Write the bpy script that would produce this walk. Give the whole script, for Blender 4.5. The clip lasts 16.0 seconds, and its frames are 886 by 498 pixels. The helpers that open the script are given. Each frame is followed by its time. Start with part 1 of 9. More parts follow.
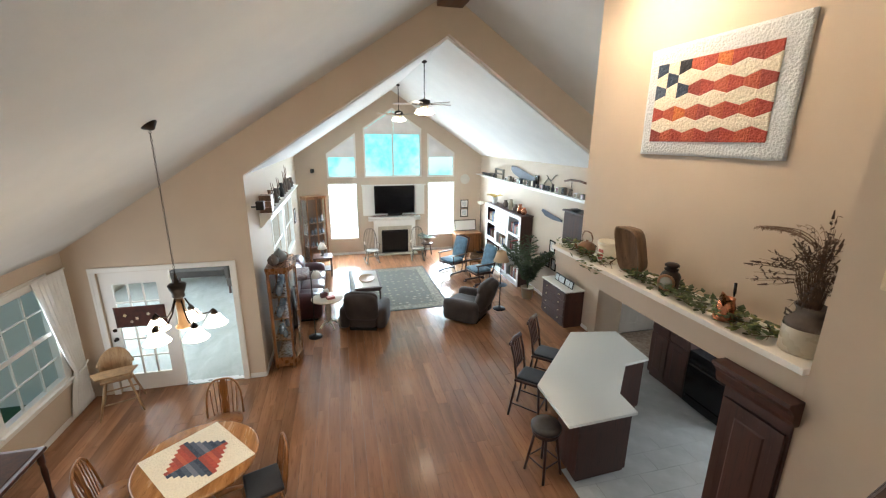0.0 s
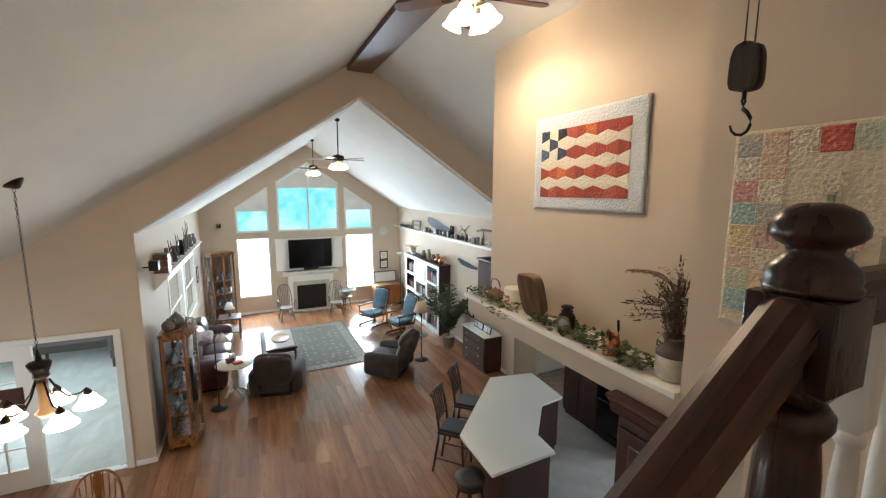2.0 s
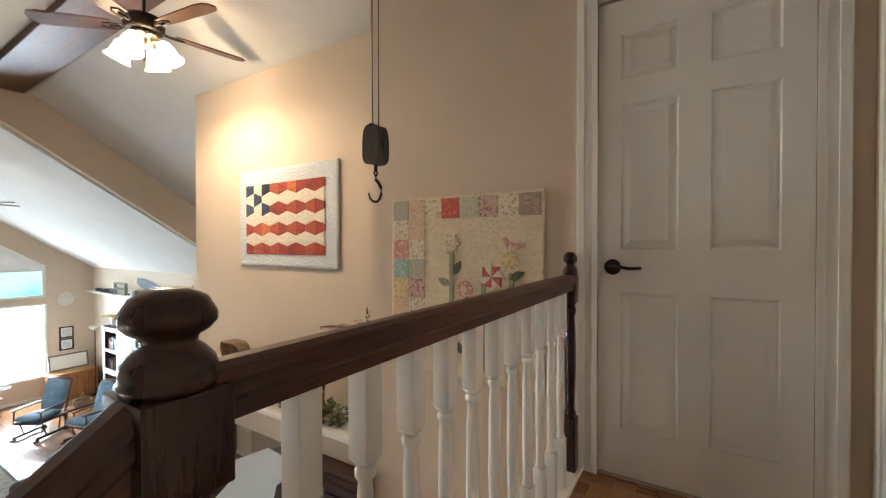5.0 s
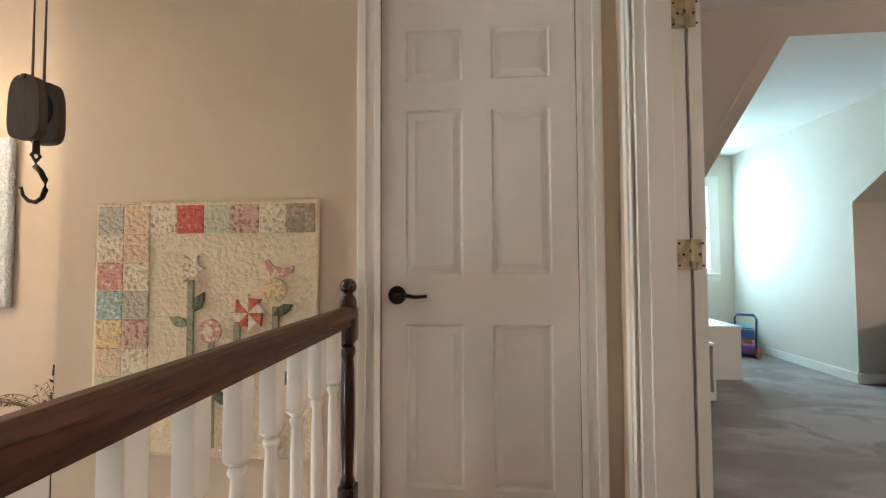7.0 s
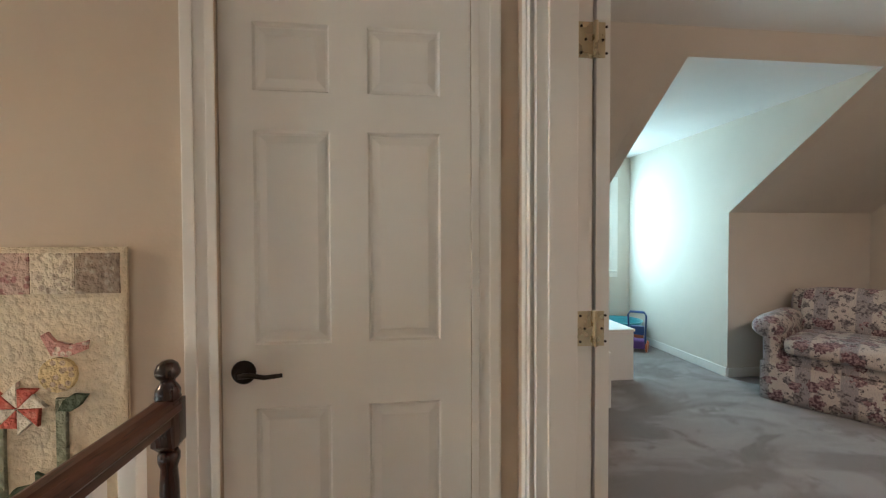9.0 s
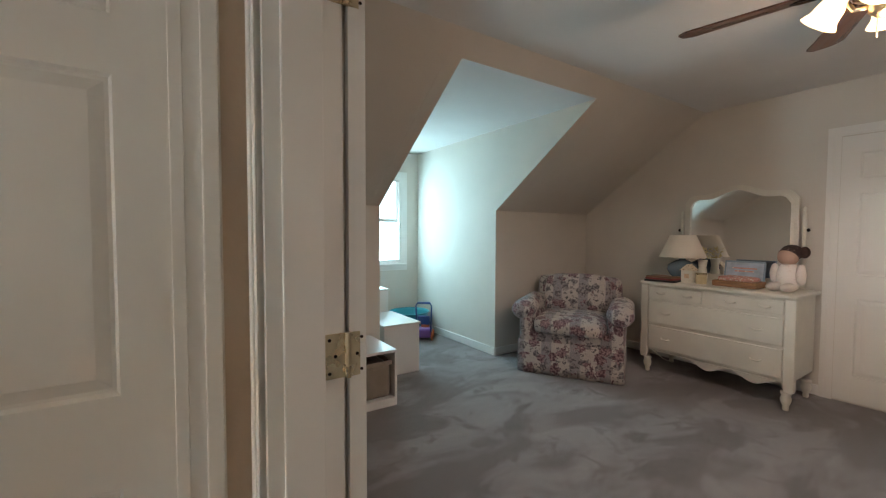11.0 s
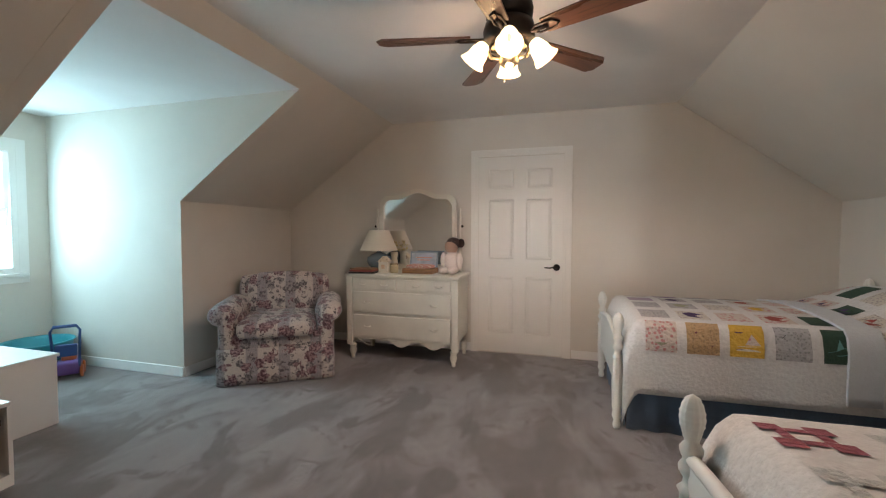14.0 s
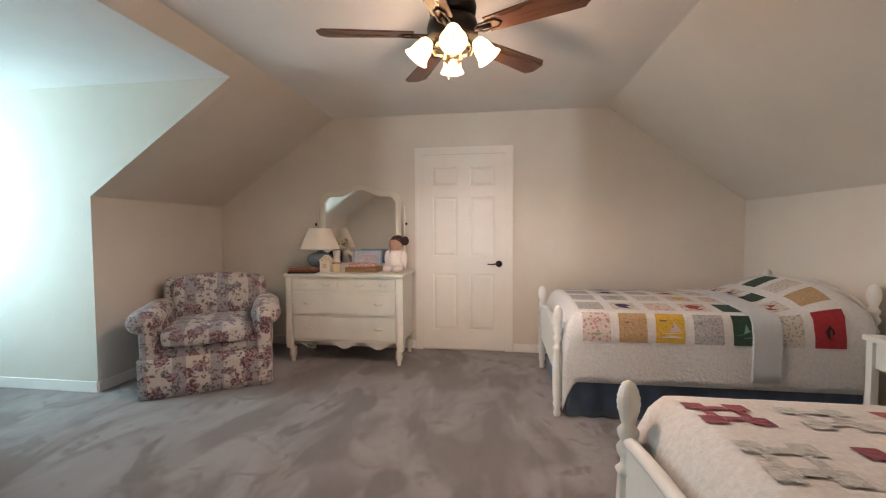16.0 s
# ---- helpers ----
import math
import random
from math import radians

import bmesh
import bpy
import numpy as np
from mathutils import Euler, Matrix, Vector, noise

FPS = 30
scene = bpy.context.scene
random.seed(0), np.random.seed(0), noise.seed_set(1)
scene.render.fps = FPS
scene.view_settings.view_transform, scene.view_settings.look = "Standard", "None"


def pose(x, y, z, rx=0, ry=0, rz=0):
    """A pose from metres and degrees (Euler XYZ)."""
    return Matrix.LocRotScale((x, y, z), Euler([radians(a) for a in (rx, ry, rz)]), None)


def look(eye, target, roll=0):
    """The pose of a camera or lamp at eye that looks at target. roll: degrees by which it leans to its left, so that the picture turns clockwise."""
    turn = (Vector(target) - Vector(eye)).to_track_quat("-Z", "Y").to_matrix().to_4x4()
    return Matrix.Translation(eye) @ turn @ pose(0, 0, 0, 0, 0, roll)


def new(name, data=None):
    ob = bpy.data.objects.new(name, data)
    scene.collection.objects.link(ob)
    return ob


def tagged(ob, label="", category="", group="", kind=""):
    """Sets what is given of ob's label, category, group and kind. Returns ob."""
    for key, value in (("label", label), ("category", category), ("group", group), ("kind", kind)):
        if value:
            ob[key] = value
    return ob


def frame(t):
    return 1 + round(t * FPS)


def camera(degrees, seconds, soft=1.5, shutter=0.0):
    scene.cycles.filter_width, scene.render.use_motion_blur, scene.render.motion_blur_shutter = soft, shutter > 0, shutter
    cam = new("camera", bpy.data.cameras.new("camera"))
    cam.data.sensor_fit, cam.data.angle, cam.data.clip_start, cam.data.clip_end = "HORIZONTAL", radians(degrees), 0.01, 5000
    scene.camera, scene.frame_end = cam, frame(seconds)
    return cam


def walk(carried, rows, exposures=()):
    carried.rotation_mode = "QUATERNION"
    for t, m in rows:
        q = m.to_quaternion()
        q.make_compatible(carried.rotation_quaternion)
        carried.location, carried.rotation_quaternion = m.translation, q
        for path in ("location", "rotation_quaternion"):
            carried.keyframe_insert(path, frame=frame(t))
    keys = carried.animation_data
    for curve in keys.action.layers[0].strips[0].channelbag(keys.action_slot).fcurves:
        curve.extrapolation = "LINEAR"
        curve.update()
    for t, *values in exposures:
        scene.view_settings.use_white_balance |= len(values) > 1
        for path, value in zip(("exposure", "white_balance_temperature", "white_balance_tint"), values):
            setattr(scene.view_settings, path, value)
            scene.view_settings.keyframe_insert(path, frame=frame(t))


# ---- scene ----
U = 3.09            # height of the upper floor above the main floor
cam = camera(95.0, 16.0, soft=1.2)
PATH = [
    (0, (-2.297, -0.073, 0.925), (-1.827, 1.799, 0.401), 0.4),
    (0.5, (-2.279, -0.093, 0.933), (-1.744, 1.773, 0.449), 0.3),
    (1, (-2.263, -0.113, 0.944), (-1.639, 1.739, 0.518), 0.3),
    (1.5, (-2.242, -0.145, 0.954), (-1.519, 1.685, 0.595), 0.2),
    (2, (-2.228, -0.175, 0.966), (-1.387, 1.617, 0.684), 0.2),
    (2.5, (-2.201, -0.199, 0.974), (-1.241, 1.543, 0.763), 0.1),
    (3, (-2.169, -0.227, 0.987), (-1.075, 1.44, 0.832), -0.0),
    (3.5, (-2.149, -0.272, 0.997), (-0.92, 1.302, 0.894), 0.0),
    (4, (-2.028, -0.306, 1.003), (-0.665, 1.157, 0.936), 0.1),
    (4.5, (-1.949, -0.361, 1.001), (-0.416, 0.923, 0.952), 0.0),
    (5, (-1.856, -0.402, 0.999), (-0.159, 0.656, 0.975), -0.1),
    (5.2, (-1.817, -0.416, 0.987), (-0.067, 0.553, 0.984), 0.1),
    (7.5, (-1.4, -0.397, 1.047), (0.598, -0.349, 1.102), -0.5),
    (8, (-1.339, -0.428, 1.145), (0.661, -0.447, 1.173), -0.6),
    (10.5, (-0.998, -0.707, 1.307), (0.821, -1.532, 1.217), 0.4),
    (11, (-0.975, -0.75, 1.292), (0.688, -1.858, 1.211), 0.2),
    (11.5, (-0.96, -0.783, 1.279), (0.485, -2.163, 1.194), 0.5),
    (12, (-0.922, -0.811, 1.282), (0.269, -2.416, 1.2), 0.1),
    (12.5, (-0.921, -0.841, 1.254), (0.055, -2.585, 1.181), 0.2),
    (13, (-0.901, -0.83, 1.256), (-0.11, -2.665, 1.177), 0.1),
    (13.5, (-0.885, -0.822, 1.254), (-0.227, -2.709, 1.175), 0.1),
    (14, (-0.87, -0.823, 1.251), (-0.321, -2.745, 1.172), 0.1),
    (14.5, (-0.857, -0.824, 1.25), (-0.396, -2.768, 1.168), 0.0),
    (15, (-0.85, -0.828, 1.247), (-0.459, -2.788, 1.163), -0.0),
    (15.5, (-0.851, -0.837, 1.242), (-0.52, -2.808, 1.158), -0.1),
    (16, (-0.851, -0.836, 1.247), (-0.577, -2.815, 1.158), -0.2),
]
EXPOSURES = [(0, -0.05, 6300, 13), (1.5, -0.25, 6300, 13), (2.5, -0.42, 6300, 13), (4, -0.5, 6300, 13), (5, -0.15, 6400, 14), (7.5, 0.44, 6400, 14), (8, 0.44, 6400, 14),
             (10.5, -0.15, 6250, 12), (11.5, 0.0, 6150, 12), (12.5, -0.15, 6050, 12), (13, -0.25, 6000, 12), (13.5, -0.05, 6050, 13), (14.5, 0.35, 6300, 15), (16, 0.58, 6500, 18)]

UP = Vector((0, 0, U))
walk(cam, [(t, look(Vector(eye) + UP, Vector(target) + UP, roll)) for t, eye, target, roll in PATH], EXPOSURES)

# world, sun and large lights
world = bpy.data.worlds.new("world")
scene.world = world
world.use_nodes = True
wn = world.node_tree.nodes
sky = wn.new("ShaderNodeTexSky")
sky.sky_type = "NISHITA"
sky.sun_disc = False
sky.sun_elevation, sky.sun_rotation = radians(66), radians(12)
wn["Background"].inputs[1].default_value = 0.12
world.node_tree.links.new(sky.outputs[0], wn["Background"].inputs[0])


def lamp(name, kind, m, energy, color=(1, 1, 1), **sizes):
    data = bpy.data.lights.new(name, kind)
    data.energy, data.color = energy, color
    for key, value in sizes.items():
        if key == "size":
            data.shape, data.size, data.size_y = "RECTANGLE", value[0], value[1]
        elif key == "radius":
            data.shadow_soft_size = value
        elif key == "cone":
            data.spot_size, data.spot_blend = value, 0.35
        elif key == "angle":
            data.angle = value
    ob = new(name, data)
    ob.matrix_world = m
    return ob


DAY = (0.86, 0.96, 1.0)
COOL = (0.70, 0.90, 1.0)
WARM = (1.0, 0.83, 0.62)
lamp("sun", "SUN", look((3.5, 18, 40), (0, 0, 0)), 3.5, (1, 0.95, 0.86), angle=radians(0.6))
# daylight standing in the window openings
lamp("window_light", "AREA", look((-2.25, 14.5, 1.55), (-2.25, 0, 1.2)), 250, COOL, size=(0.98, 1.95))
lamp("window_light", "AREA", look((1.21, 14.5, 1.55), (1.21, 0, 1.2)), 250, COOL, size=(0.98, 1.95))
lamp("window_light", "AREA", look((-6.265, 4.95, 1.40), (0, 4.95, 1.2)), 34, DAY, size=(2.6, 1.1))
lamp("window_light", "AREA", look((3.83, -2.91, U + 1.45), (0, -3.4, U + 1.0)), 33, (0.52, 0.88, 1.0), size=(0.78, 1.1))
# kitchen fill: its window is unseen, added to brighten tiles and island
lamp("window_light", "AREA", look((4.28, 2.5, 1.75), (0, 2.5, 0.9)), 55, DAY, size=(1.4, 1.0))
lamp("window_light", "AREA", look((-8.25, 8.8, 1.6), (0, 8.8, 1.2)), 240, (0.82, 0.97, 1.0), size=(3.2, 1.5))
lamp("window_light", "AREA", look((-3.70, 10.6, 1.7), (0, 10.6, 1.4)), 8, COOL, size=(3.6, 1.3))


# ---- materials ----
def shader(name):
    m = bpy.data.materials.new(name)
    m.use_nodes = True
    return m, m.node_tree.nodes, m.node_tree.links, m.node_tree.nodes["Principled BSDF"]


def mixed(nt, fac, a, b):
    mix = nt.nodes.new("ShaderNodeMix")
    mix.data_type = "RGBA"
    for sock, value in ((mix.inputs[0], fac), (mix.inputs[6], a), (mix.inputs[7], b)):
        if isinstance(value, (tuple, float, int)):
            sock.default_value = (*value, 1) if isinstance(value, tuple) else value
        else:
            nt.links.new(value, sock)
    return mix.outputs[2]


def ramp(nt, fac, lo, hi):
    r = nt.nodes.new("ShaderNodeMapRange")
    r.inputs[1].default_value, r.inputs[2].default_value = lo, hi
    nt.links.new(fac, r.inputs[0])
    return r.outputs[0]


def coords(nt, scale=(1, 1, 1), kind="Object", turn=0.0):
    tc, mp = nt.nodes.new("ShaderNodeTexCoord"), nt.nodes.new("ShaderNodeMapping")
    mp.inputs["Scale"].default_value = scale
    mp.inputs["Rotation"].default_value = (0, 0, turn)
    nt.links.new(tc.outputs[kind], mp.inputs[0])
    return mp.outputs[0]


def noisy(nt, vec, scale, detail=4.0):
    n = nt.nodes.new("ShaderNodeTexNoise")
    n.inputs["Scale"].default_value, n.inputs["Detail"].default_value = scale, detail
    nt.links.new(vec, n.inputs["Vector"])
    return n.outputs["Fac"]


def bumped(nt, bsdf, height, strength, distance=0.01):
    b = nt.nodes.new("ShaderNodeBump")
    b.inputs["Strength"].default_value, b.inputs["Distance"].default_value = strength, distance
    nt.links.new(height, b.inputs["Height"])
    nt.links.new(b.outputs[0], bsdf.inputs["Normal"])


def shade(c, k):
    return tuple(min(1, v * k) for v in c)


def plain(name, color, rough=0.5, metal=0.0, vary=0.08, big=2.5, grain=120.0, bump=0.06):
    """Paint, plaster, plastic, metal: a slow mottling and a fine grain."""
    m, n, l, b = shader(name)
    nt = m.node_tree
    v = coords(nt)
    slow, fine = noisy(nt, v, big), noisy(nt, v, grain, 2.0)
    col = mixed(nt, ramp(nt, slow, 0.3, 0.7), shade(color, 1 - vary), shade(color, 1 + vary))
    l.new(col, b.inputs["Base Color"])
    l.new(mapped(nt, slow, max(0.02, rough - 0.08), min(1, rough + 0.08)), b.inputs["Roughness"])
    b.inputs["Metallic"].default_value = metal
    if bump:
        bumped(nt, b, fine, bump, 0.004)
    return m


def mapped(nt, fac, lo, hi):
    r = nt.nodes.new("ShaderNodeMapRange")
    r.inputs[1].default_value, r.inputs[2].default_value = 0.3, 0.7
    r.inputs[3].default_value, r.inputs[4].default_value = lo, hi
    nt.links.new(fac, r.inputs[0])
    return r.outputs[0]


def wood(name, dark, light, rough=0.35, axis=2, scale=1.0, random_tone=0.0, coat=0.0, bump=0.12, gloss=0.5):
    """Stained wood: long fibres along one axis, slow tone, pores."""
    m, n, l, b = shader(name)
    nt = m.node_tree
    s = [9.0 * scale] * 3
    s[axis] = 0.7 * scale
    v = coords(nt, tuple(s))
    info = n.new("ShaderNodeObjectInfo")
    add = n.new("ShaderNodeVectorMath")
    l.new(v, add.inputs[0])
    mul = n.new("ShaderNodeVectorMath")
    mul.operation = "SCALE"
    mul.inputs[0].default_value = (7, 13, 5)
    l.new(info.outputs["Random"], mul.inputs["Scale"])
    l.new(mul.outputs[0], add.inputs[1])
    v = add.outputs[0]
    fibre, pores = noisy(nt, v, 2.2, 8.0), noisy(nt, v, 14.0, 3.0)
    col = mixed(nt, ramp(nt, fibre, 0.32, 0.68), dark, light)
    col = mixed(nt, ramp(nt, pores, 0.56, 0.72), col, shade(dark, 0.95 if random_tone else 0.75))
    if random_tone:
        tone = n.new("ShaderNodeHueSaturation")
        l.new(mapped2(nt, info.outputs["Random"], 1 - random_tone, 1 + random_tone), tone.inputs["Value"])
        l.new(col, tone.inputs["Color"])
        col = tone.outputs[0]
    l.new(col, b.inputs["Base Color"])
    spread = 0.02 if random_tone else 0.1
    l.new(mapped(nt, fibre, max(0.05, rough - spread), rough + spread), b.inputs["Roughness"])
    b.inputs["Coat Weight"].default_value = coat
    b.inputs["Specular IOR Level"].default_value = gloss
    bumped(nt, b, pores, bump, 0.002)
    return m


def mapped2(nt, fac, lo, hi):
    r = nt.nodes.new("ShaderNodeMapRange")
    r.inputs[3].default_value, r.inputs[4].default_value = lo, hi
    nt.links.new(fac, r.inputs[0])
    return r.outputs[0]


def cloth(name, color, other=None, scale=260.0, blotch=5.0, sheen=0.2, bump=0.25):
    m, n, l, b = shader(name)
    nt = m.node_tree
    v = coords(nt)
    weave, slow = noisy(nt, v, scale, 2.0), noisy(nt, v, blotch)
    col = mixed(nt, ramp(nt, slow, 0.35, 0.65), color, other or shade(color, 0.75))
    col = mixed(nt, ramp(nt, weave, 0.4, 0.8), col, shade(color, 0.6))
    l.new(col, b.inputs["Base Color"])
    b.inputs["Roughness"].default_value = 0.9
    b.inputs["Sheen Weight"].default_value = sheen
    bumped(nt, b, weave, bump, 0.003)
    return m


def carpet_material(name, light, dark):
    """Cut pile: brushed swathes with ragged edges, footmarks, tufts."""
    m, n, l, b = shader(name)
    nt = m.node_tree
    tuft = noisy(nt, coords(nt), 420.0, 2.0)

    def swathe(scale, turn, size, twist):
        nz = n.new("ShaderNodeTexNoise")
        nz.inputs["Scale"].default_value, nz.inputs["Detail"].default_value = size, 3.5
        nz.inputs["Roughness"].default_value, nz.inputs["Distortion"].default_value = 0.5, twist
        l.new(coords(nt, scale, turn=turn), nz.inputs["Vector"])
        return nz.outputs["Fac"]
    broad, cross, scuff = swathe((1.5, 0.72, 1), 0.18, 1.8, 0.7), swathe((1.25, 0.62, 1), -0.6, 2.1, 0.7), swathe((1, 1, 1), 0.4, 7.0, 0.6)
    col = mixed(nt, ramp(nt, broad, 0.42, 0.58), dark, light)
    col = mixed(nt, ramp(nt, cross, 0.54, 0.64), col, shade(light, 1.12))
    col = mixed(nt, ramp(nt, cross, 0.44, 0.38), col, shade(dark, 0.88))
    col = mixed(nt, ramp(nt, scuff, 0.56, 0.68), col, shade(dark, 1.08))
    col = mixed(nt, ramp(nt, tuft, 0.45, 0.75), col, shade(dark, 0.8))
    l.new(col, b.inputs["Base Color"])
    b.inputs["Roughness"].default_value = 0.98
    b.inputs["Sheen Weight"].default_value = 0.25
    bumped(nt, b, tuft, 0.5, 0.01)
    return m


def glowing(name, color, strength):
    m, n, l, b = shader(name)
    b.inputs["Base Color"].default_value = (*color, 1)
    b.inputs["Emission Color"].default_value = (*color, 1)
    b.inputs["Emission Strength"].default_value = strength
    b.inputs["Roughness"].default_value = 0.35
    return m


def glass_material(name, tint=(1, 1, 1)):
    m, n, l, b = shader(name)
    b.inputs["Base Color"].default_value = (*tint, 1)
    b.inputs["Transmission Weight"].default_value = 1
    b.inputs["Roughness"].default_value = 0.01
    b.inputs["IOR"].default_value = 1.02
    return m


# Self-lit sheet: the daylight on distant foliage is put into colour and glow.
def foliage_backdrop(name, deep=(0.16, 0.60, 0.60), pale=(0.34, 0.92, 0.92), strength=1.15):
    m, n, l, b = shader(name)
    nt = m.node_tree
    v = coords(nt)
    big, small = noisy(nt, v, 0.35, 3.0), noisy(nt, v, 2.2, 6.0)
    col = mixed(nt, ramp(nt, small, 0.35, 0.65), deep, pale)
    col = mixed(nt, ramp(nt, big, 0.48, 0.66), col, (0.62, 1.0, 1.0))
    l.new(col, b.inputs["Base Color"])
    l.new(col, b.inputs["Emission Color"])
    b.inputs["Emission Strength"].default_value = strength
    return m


TAN = plain("tan_wall_paint", (0.58, 0.475, 0.37), 0.75, vary=0.03, grain=90, bump=0.10)
CREAM = plain("cream_wall_paint", (0.66, 0.61, 0.54), 0.8, vary=0.03, grain=90, bump=0.10)
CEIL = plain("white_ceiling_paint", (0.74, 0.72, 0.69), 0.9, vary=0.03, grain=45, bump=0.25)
# off-white, darkened: the weaker light over dining room and landing is in the colour
CEILDIM = plain("dimmed_off_white_ceiling_paint", (0.62, 0.60, 0.565), 0.9, vary=0.03, grain=45, bump=0.25)
TRIM = plain("white_trim_paint", (0.80, 0.78, 0.74), 0.4, vary=0.02, bump=0.02)
DOORWHITE = plain("white_door_paint", (0.78, 0.75, 0.70), 0.42, vary=0.02, grain=60, bump=0.03)
CHERRY = wood("dark_cherry_wood", (0.040, 0.014, 0.010), (0.068, 0.025, 0.017), 0.42, scale=0.6)
RAILWOOD = wood("mahogany_rail_wood", (0.036, 0.013, 0.0085), (0.115, 0.044, 0.026), 0.36, axis=0, scale=1.7, gloss=0.4)
NEWELWOOD = wood("mahogany_newel_wood", (0.020, 0.008, 0.006), (0.050, 0.019, 0.012), 0.26, axis=2, scale=0.9, gloss=0.5)
BEAMWOOD = wood("stained_beam_wood", (0.085, 0.035, 0.016), (0.19, 0.085, 0.042), 0.4, axis=1)
PLANK = wood("floor_plank_wood", (0.205, 0.092, 0.045), (0.33, 0.160, 0.082), 0.17, axis=1, scale=0.42, random_tone=0.17, bump=0.012)
OAK = wood("golden_oak_wood", (0.19, 0.07, 0.018), (0.33, 0.14, 0.04), 0.35)
PALEOAK = wood("pale_oak_wood", (0.25, 0.14, 0.065), (0.40, 0.245, 0.125), 0.45)
CARPET = carpet_material("bedroom_carpet", (0.285, 0.262, 0.262), (0.165, 0.143, 0.137))
SUNCARPET = carpet_material("sunroom_carpet", (0.46, 0.50, 0.50), (0.41, 0.45, 0.45))
TILE = plain("grey_floor_tile", (0.44, 0.45, 0.44), 0.35, vary=0.14, big=3.5, grain=30)
GROUT = plain("grey_grout", (0.25, 0.25, 0.24), 0.9)
GLASS = glass_material("window_glass")
BRONZE = plain("oiled_bronze", (0.025, 0.018, 0.014), 0.4, 0.8, 0.2, 30)
BRASS = plain("brass", (0.56, 0.47, 0.32), 0.3, 1.0, 0.12, 30)
BLACK = plain("black_gloss", (0.012, 0.012, 0.013), 0.2, vary=0.2)
IRON = plain("black_iron", (0.02, 0.018, 0.017), 0.5, 0.6, 0.2, 20)
OUTSIDE = foliage_backdrop("glowing_foliage")
GARDEN = foliage_backdrop("glowing_garden", (0.22, 0.56, 0.58), (0.52, 0.88, 0.90), 1.3)


# ---- mesh tools ----
def part(name, bm, material, parent=None, label="", smooth=False):
    """Links a bmesh as one mesh object under a thing or under a part."""
    me = bpy.data.meshes.new(name)
    bmesh.ops.recalc_face_normals(bm, faces=bm.faces[:])
    bm.to_mesh(me)
    bm.free()
    me.materials.append(material)
    if smooth:
        for p in me.polygons:
            p.use_smooth = True
    ob = new(name, me)
    if parent:
        ob.parent = parent
    return tagged(ob, label)


def thing(name, m, label, category, group=""):
    ob = new(name)
    ob.empty_display_size = 0.1
    ob.matrix_world = m
    return tagged(ob, label, category, group)


def box(x0, x1, y0, y1, z0, z1, bevel=0.0, bm=None, m=None):
    bm = bm or bmesh.new()
    made = bmesh.ops.create_cube(bm, size=1)["verts"]
    for v in made:
        v.co = Vector((x0 + (v.co.x + 0.5) * (x1 - x0), y0 + (v.co.y + 0.5) * (y1 - y0), z0 + (v.co.z + 0.5) * (z1 - z0)))
    if bevel:
        edges = list({e for v in made for e in v.link_edges})
        out = bmesh.ops.bevel(bm, geom=edges, offset=bevel, segments=2, affect="EDGES", profile=0.6)
        made = list({v for f in out["faces"] for v in f.verts} | {v for v in made if v.is_valid})
    if m:
        bmesh.ops.transform(bm, matrix=m, verts=[v for v in made if v.is_valid])
    return bm


def lathe(rings, sides=16, bm=None, m=None):
    """Rings of (radius, height) turned round the z axis."""
    bm = bm or bmesh.new()
    rows = []
    for r, z in rings:
        rows.append([bm.verts.new((max(r, 0.0004) * math.cos(2 * math.pi * i / sides), max(r, 0.0004) * math.sin(2 * math.pi * i / sides), z)) for i in range(sides)])
    for a, b in zip(rows, rows[1:]):
        for i in range(sides):
            bm.faces.new((a[i], a[(i + 1) % sides], b[(i + 1) % sides], b[i]))
    bm.faces.new(rows[0][::-1])
    bm.faces.new(rows[-1])
    if m:
        bmesh.ops.transform(bm, matrix=m, verts=[v for row in rows for v in row])
    return bm


def tube(points, radius, sides=8, bm=None, taper=1.0):
    """A round bar through points."""
    bm = bm or bmesh.new()
    pts = [Vector(p) for p in points]
    rows = []
    for i, p in enumerate(pts):
        way = (pts[min(i + 1, len(pts) - 1)] - pts[max(i - 1, 0)]).normalized()
        q = way.to_track_quat("Z", "Y")
        r = radius * (1 + (taper - 1) * i / max(1, len(pts) - 1))
        rows.append([bm.verts.new(p + q @ Vector((r * math.cos(2 * math.pi * k / sides), r * math.sin(2 * math.pi * k / sides), 0))) for k in range(sides)])
    for a, b in zip(rows, rows[1:]):
        for k in range(sides):
            bm.faces.new((a[k], a[(k + 1) % sides], b[(k + 1) % sides], b[k]))
    bm.faces.new(rows[0][::-1])
    bm.faces.new(rows[-1])
    return bm


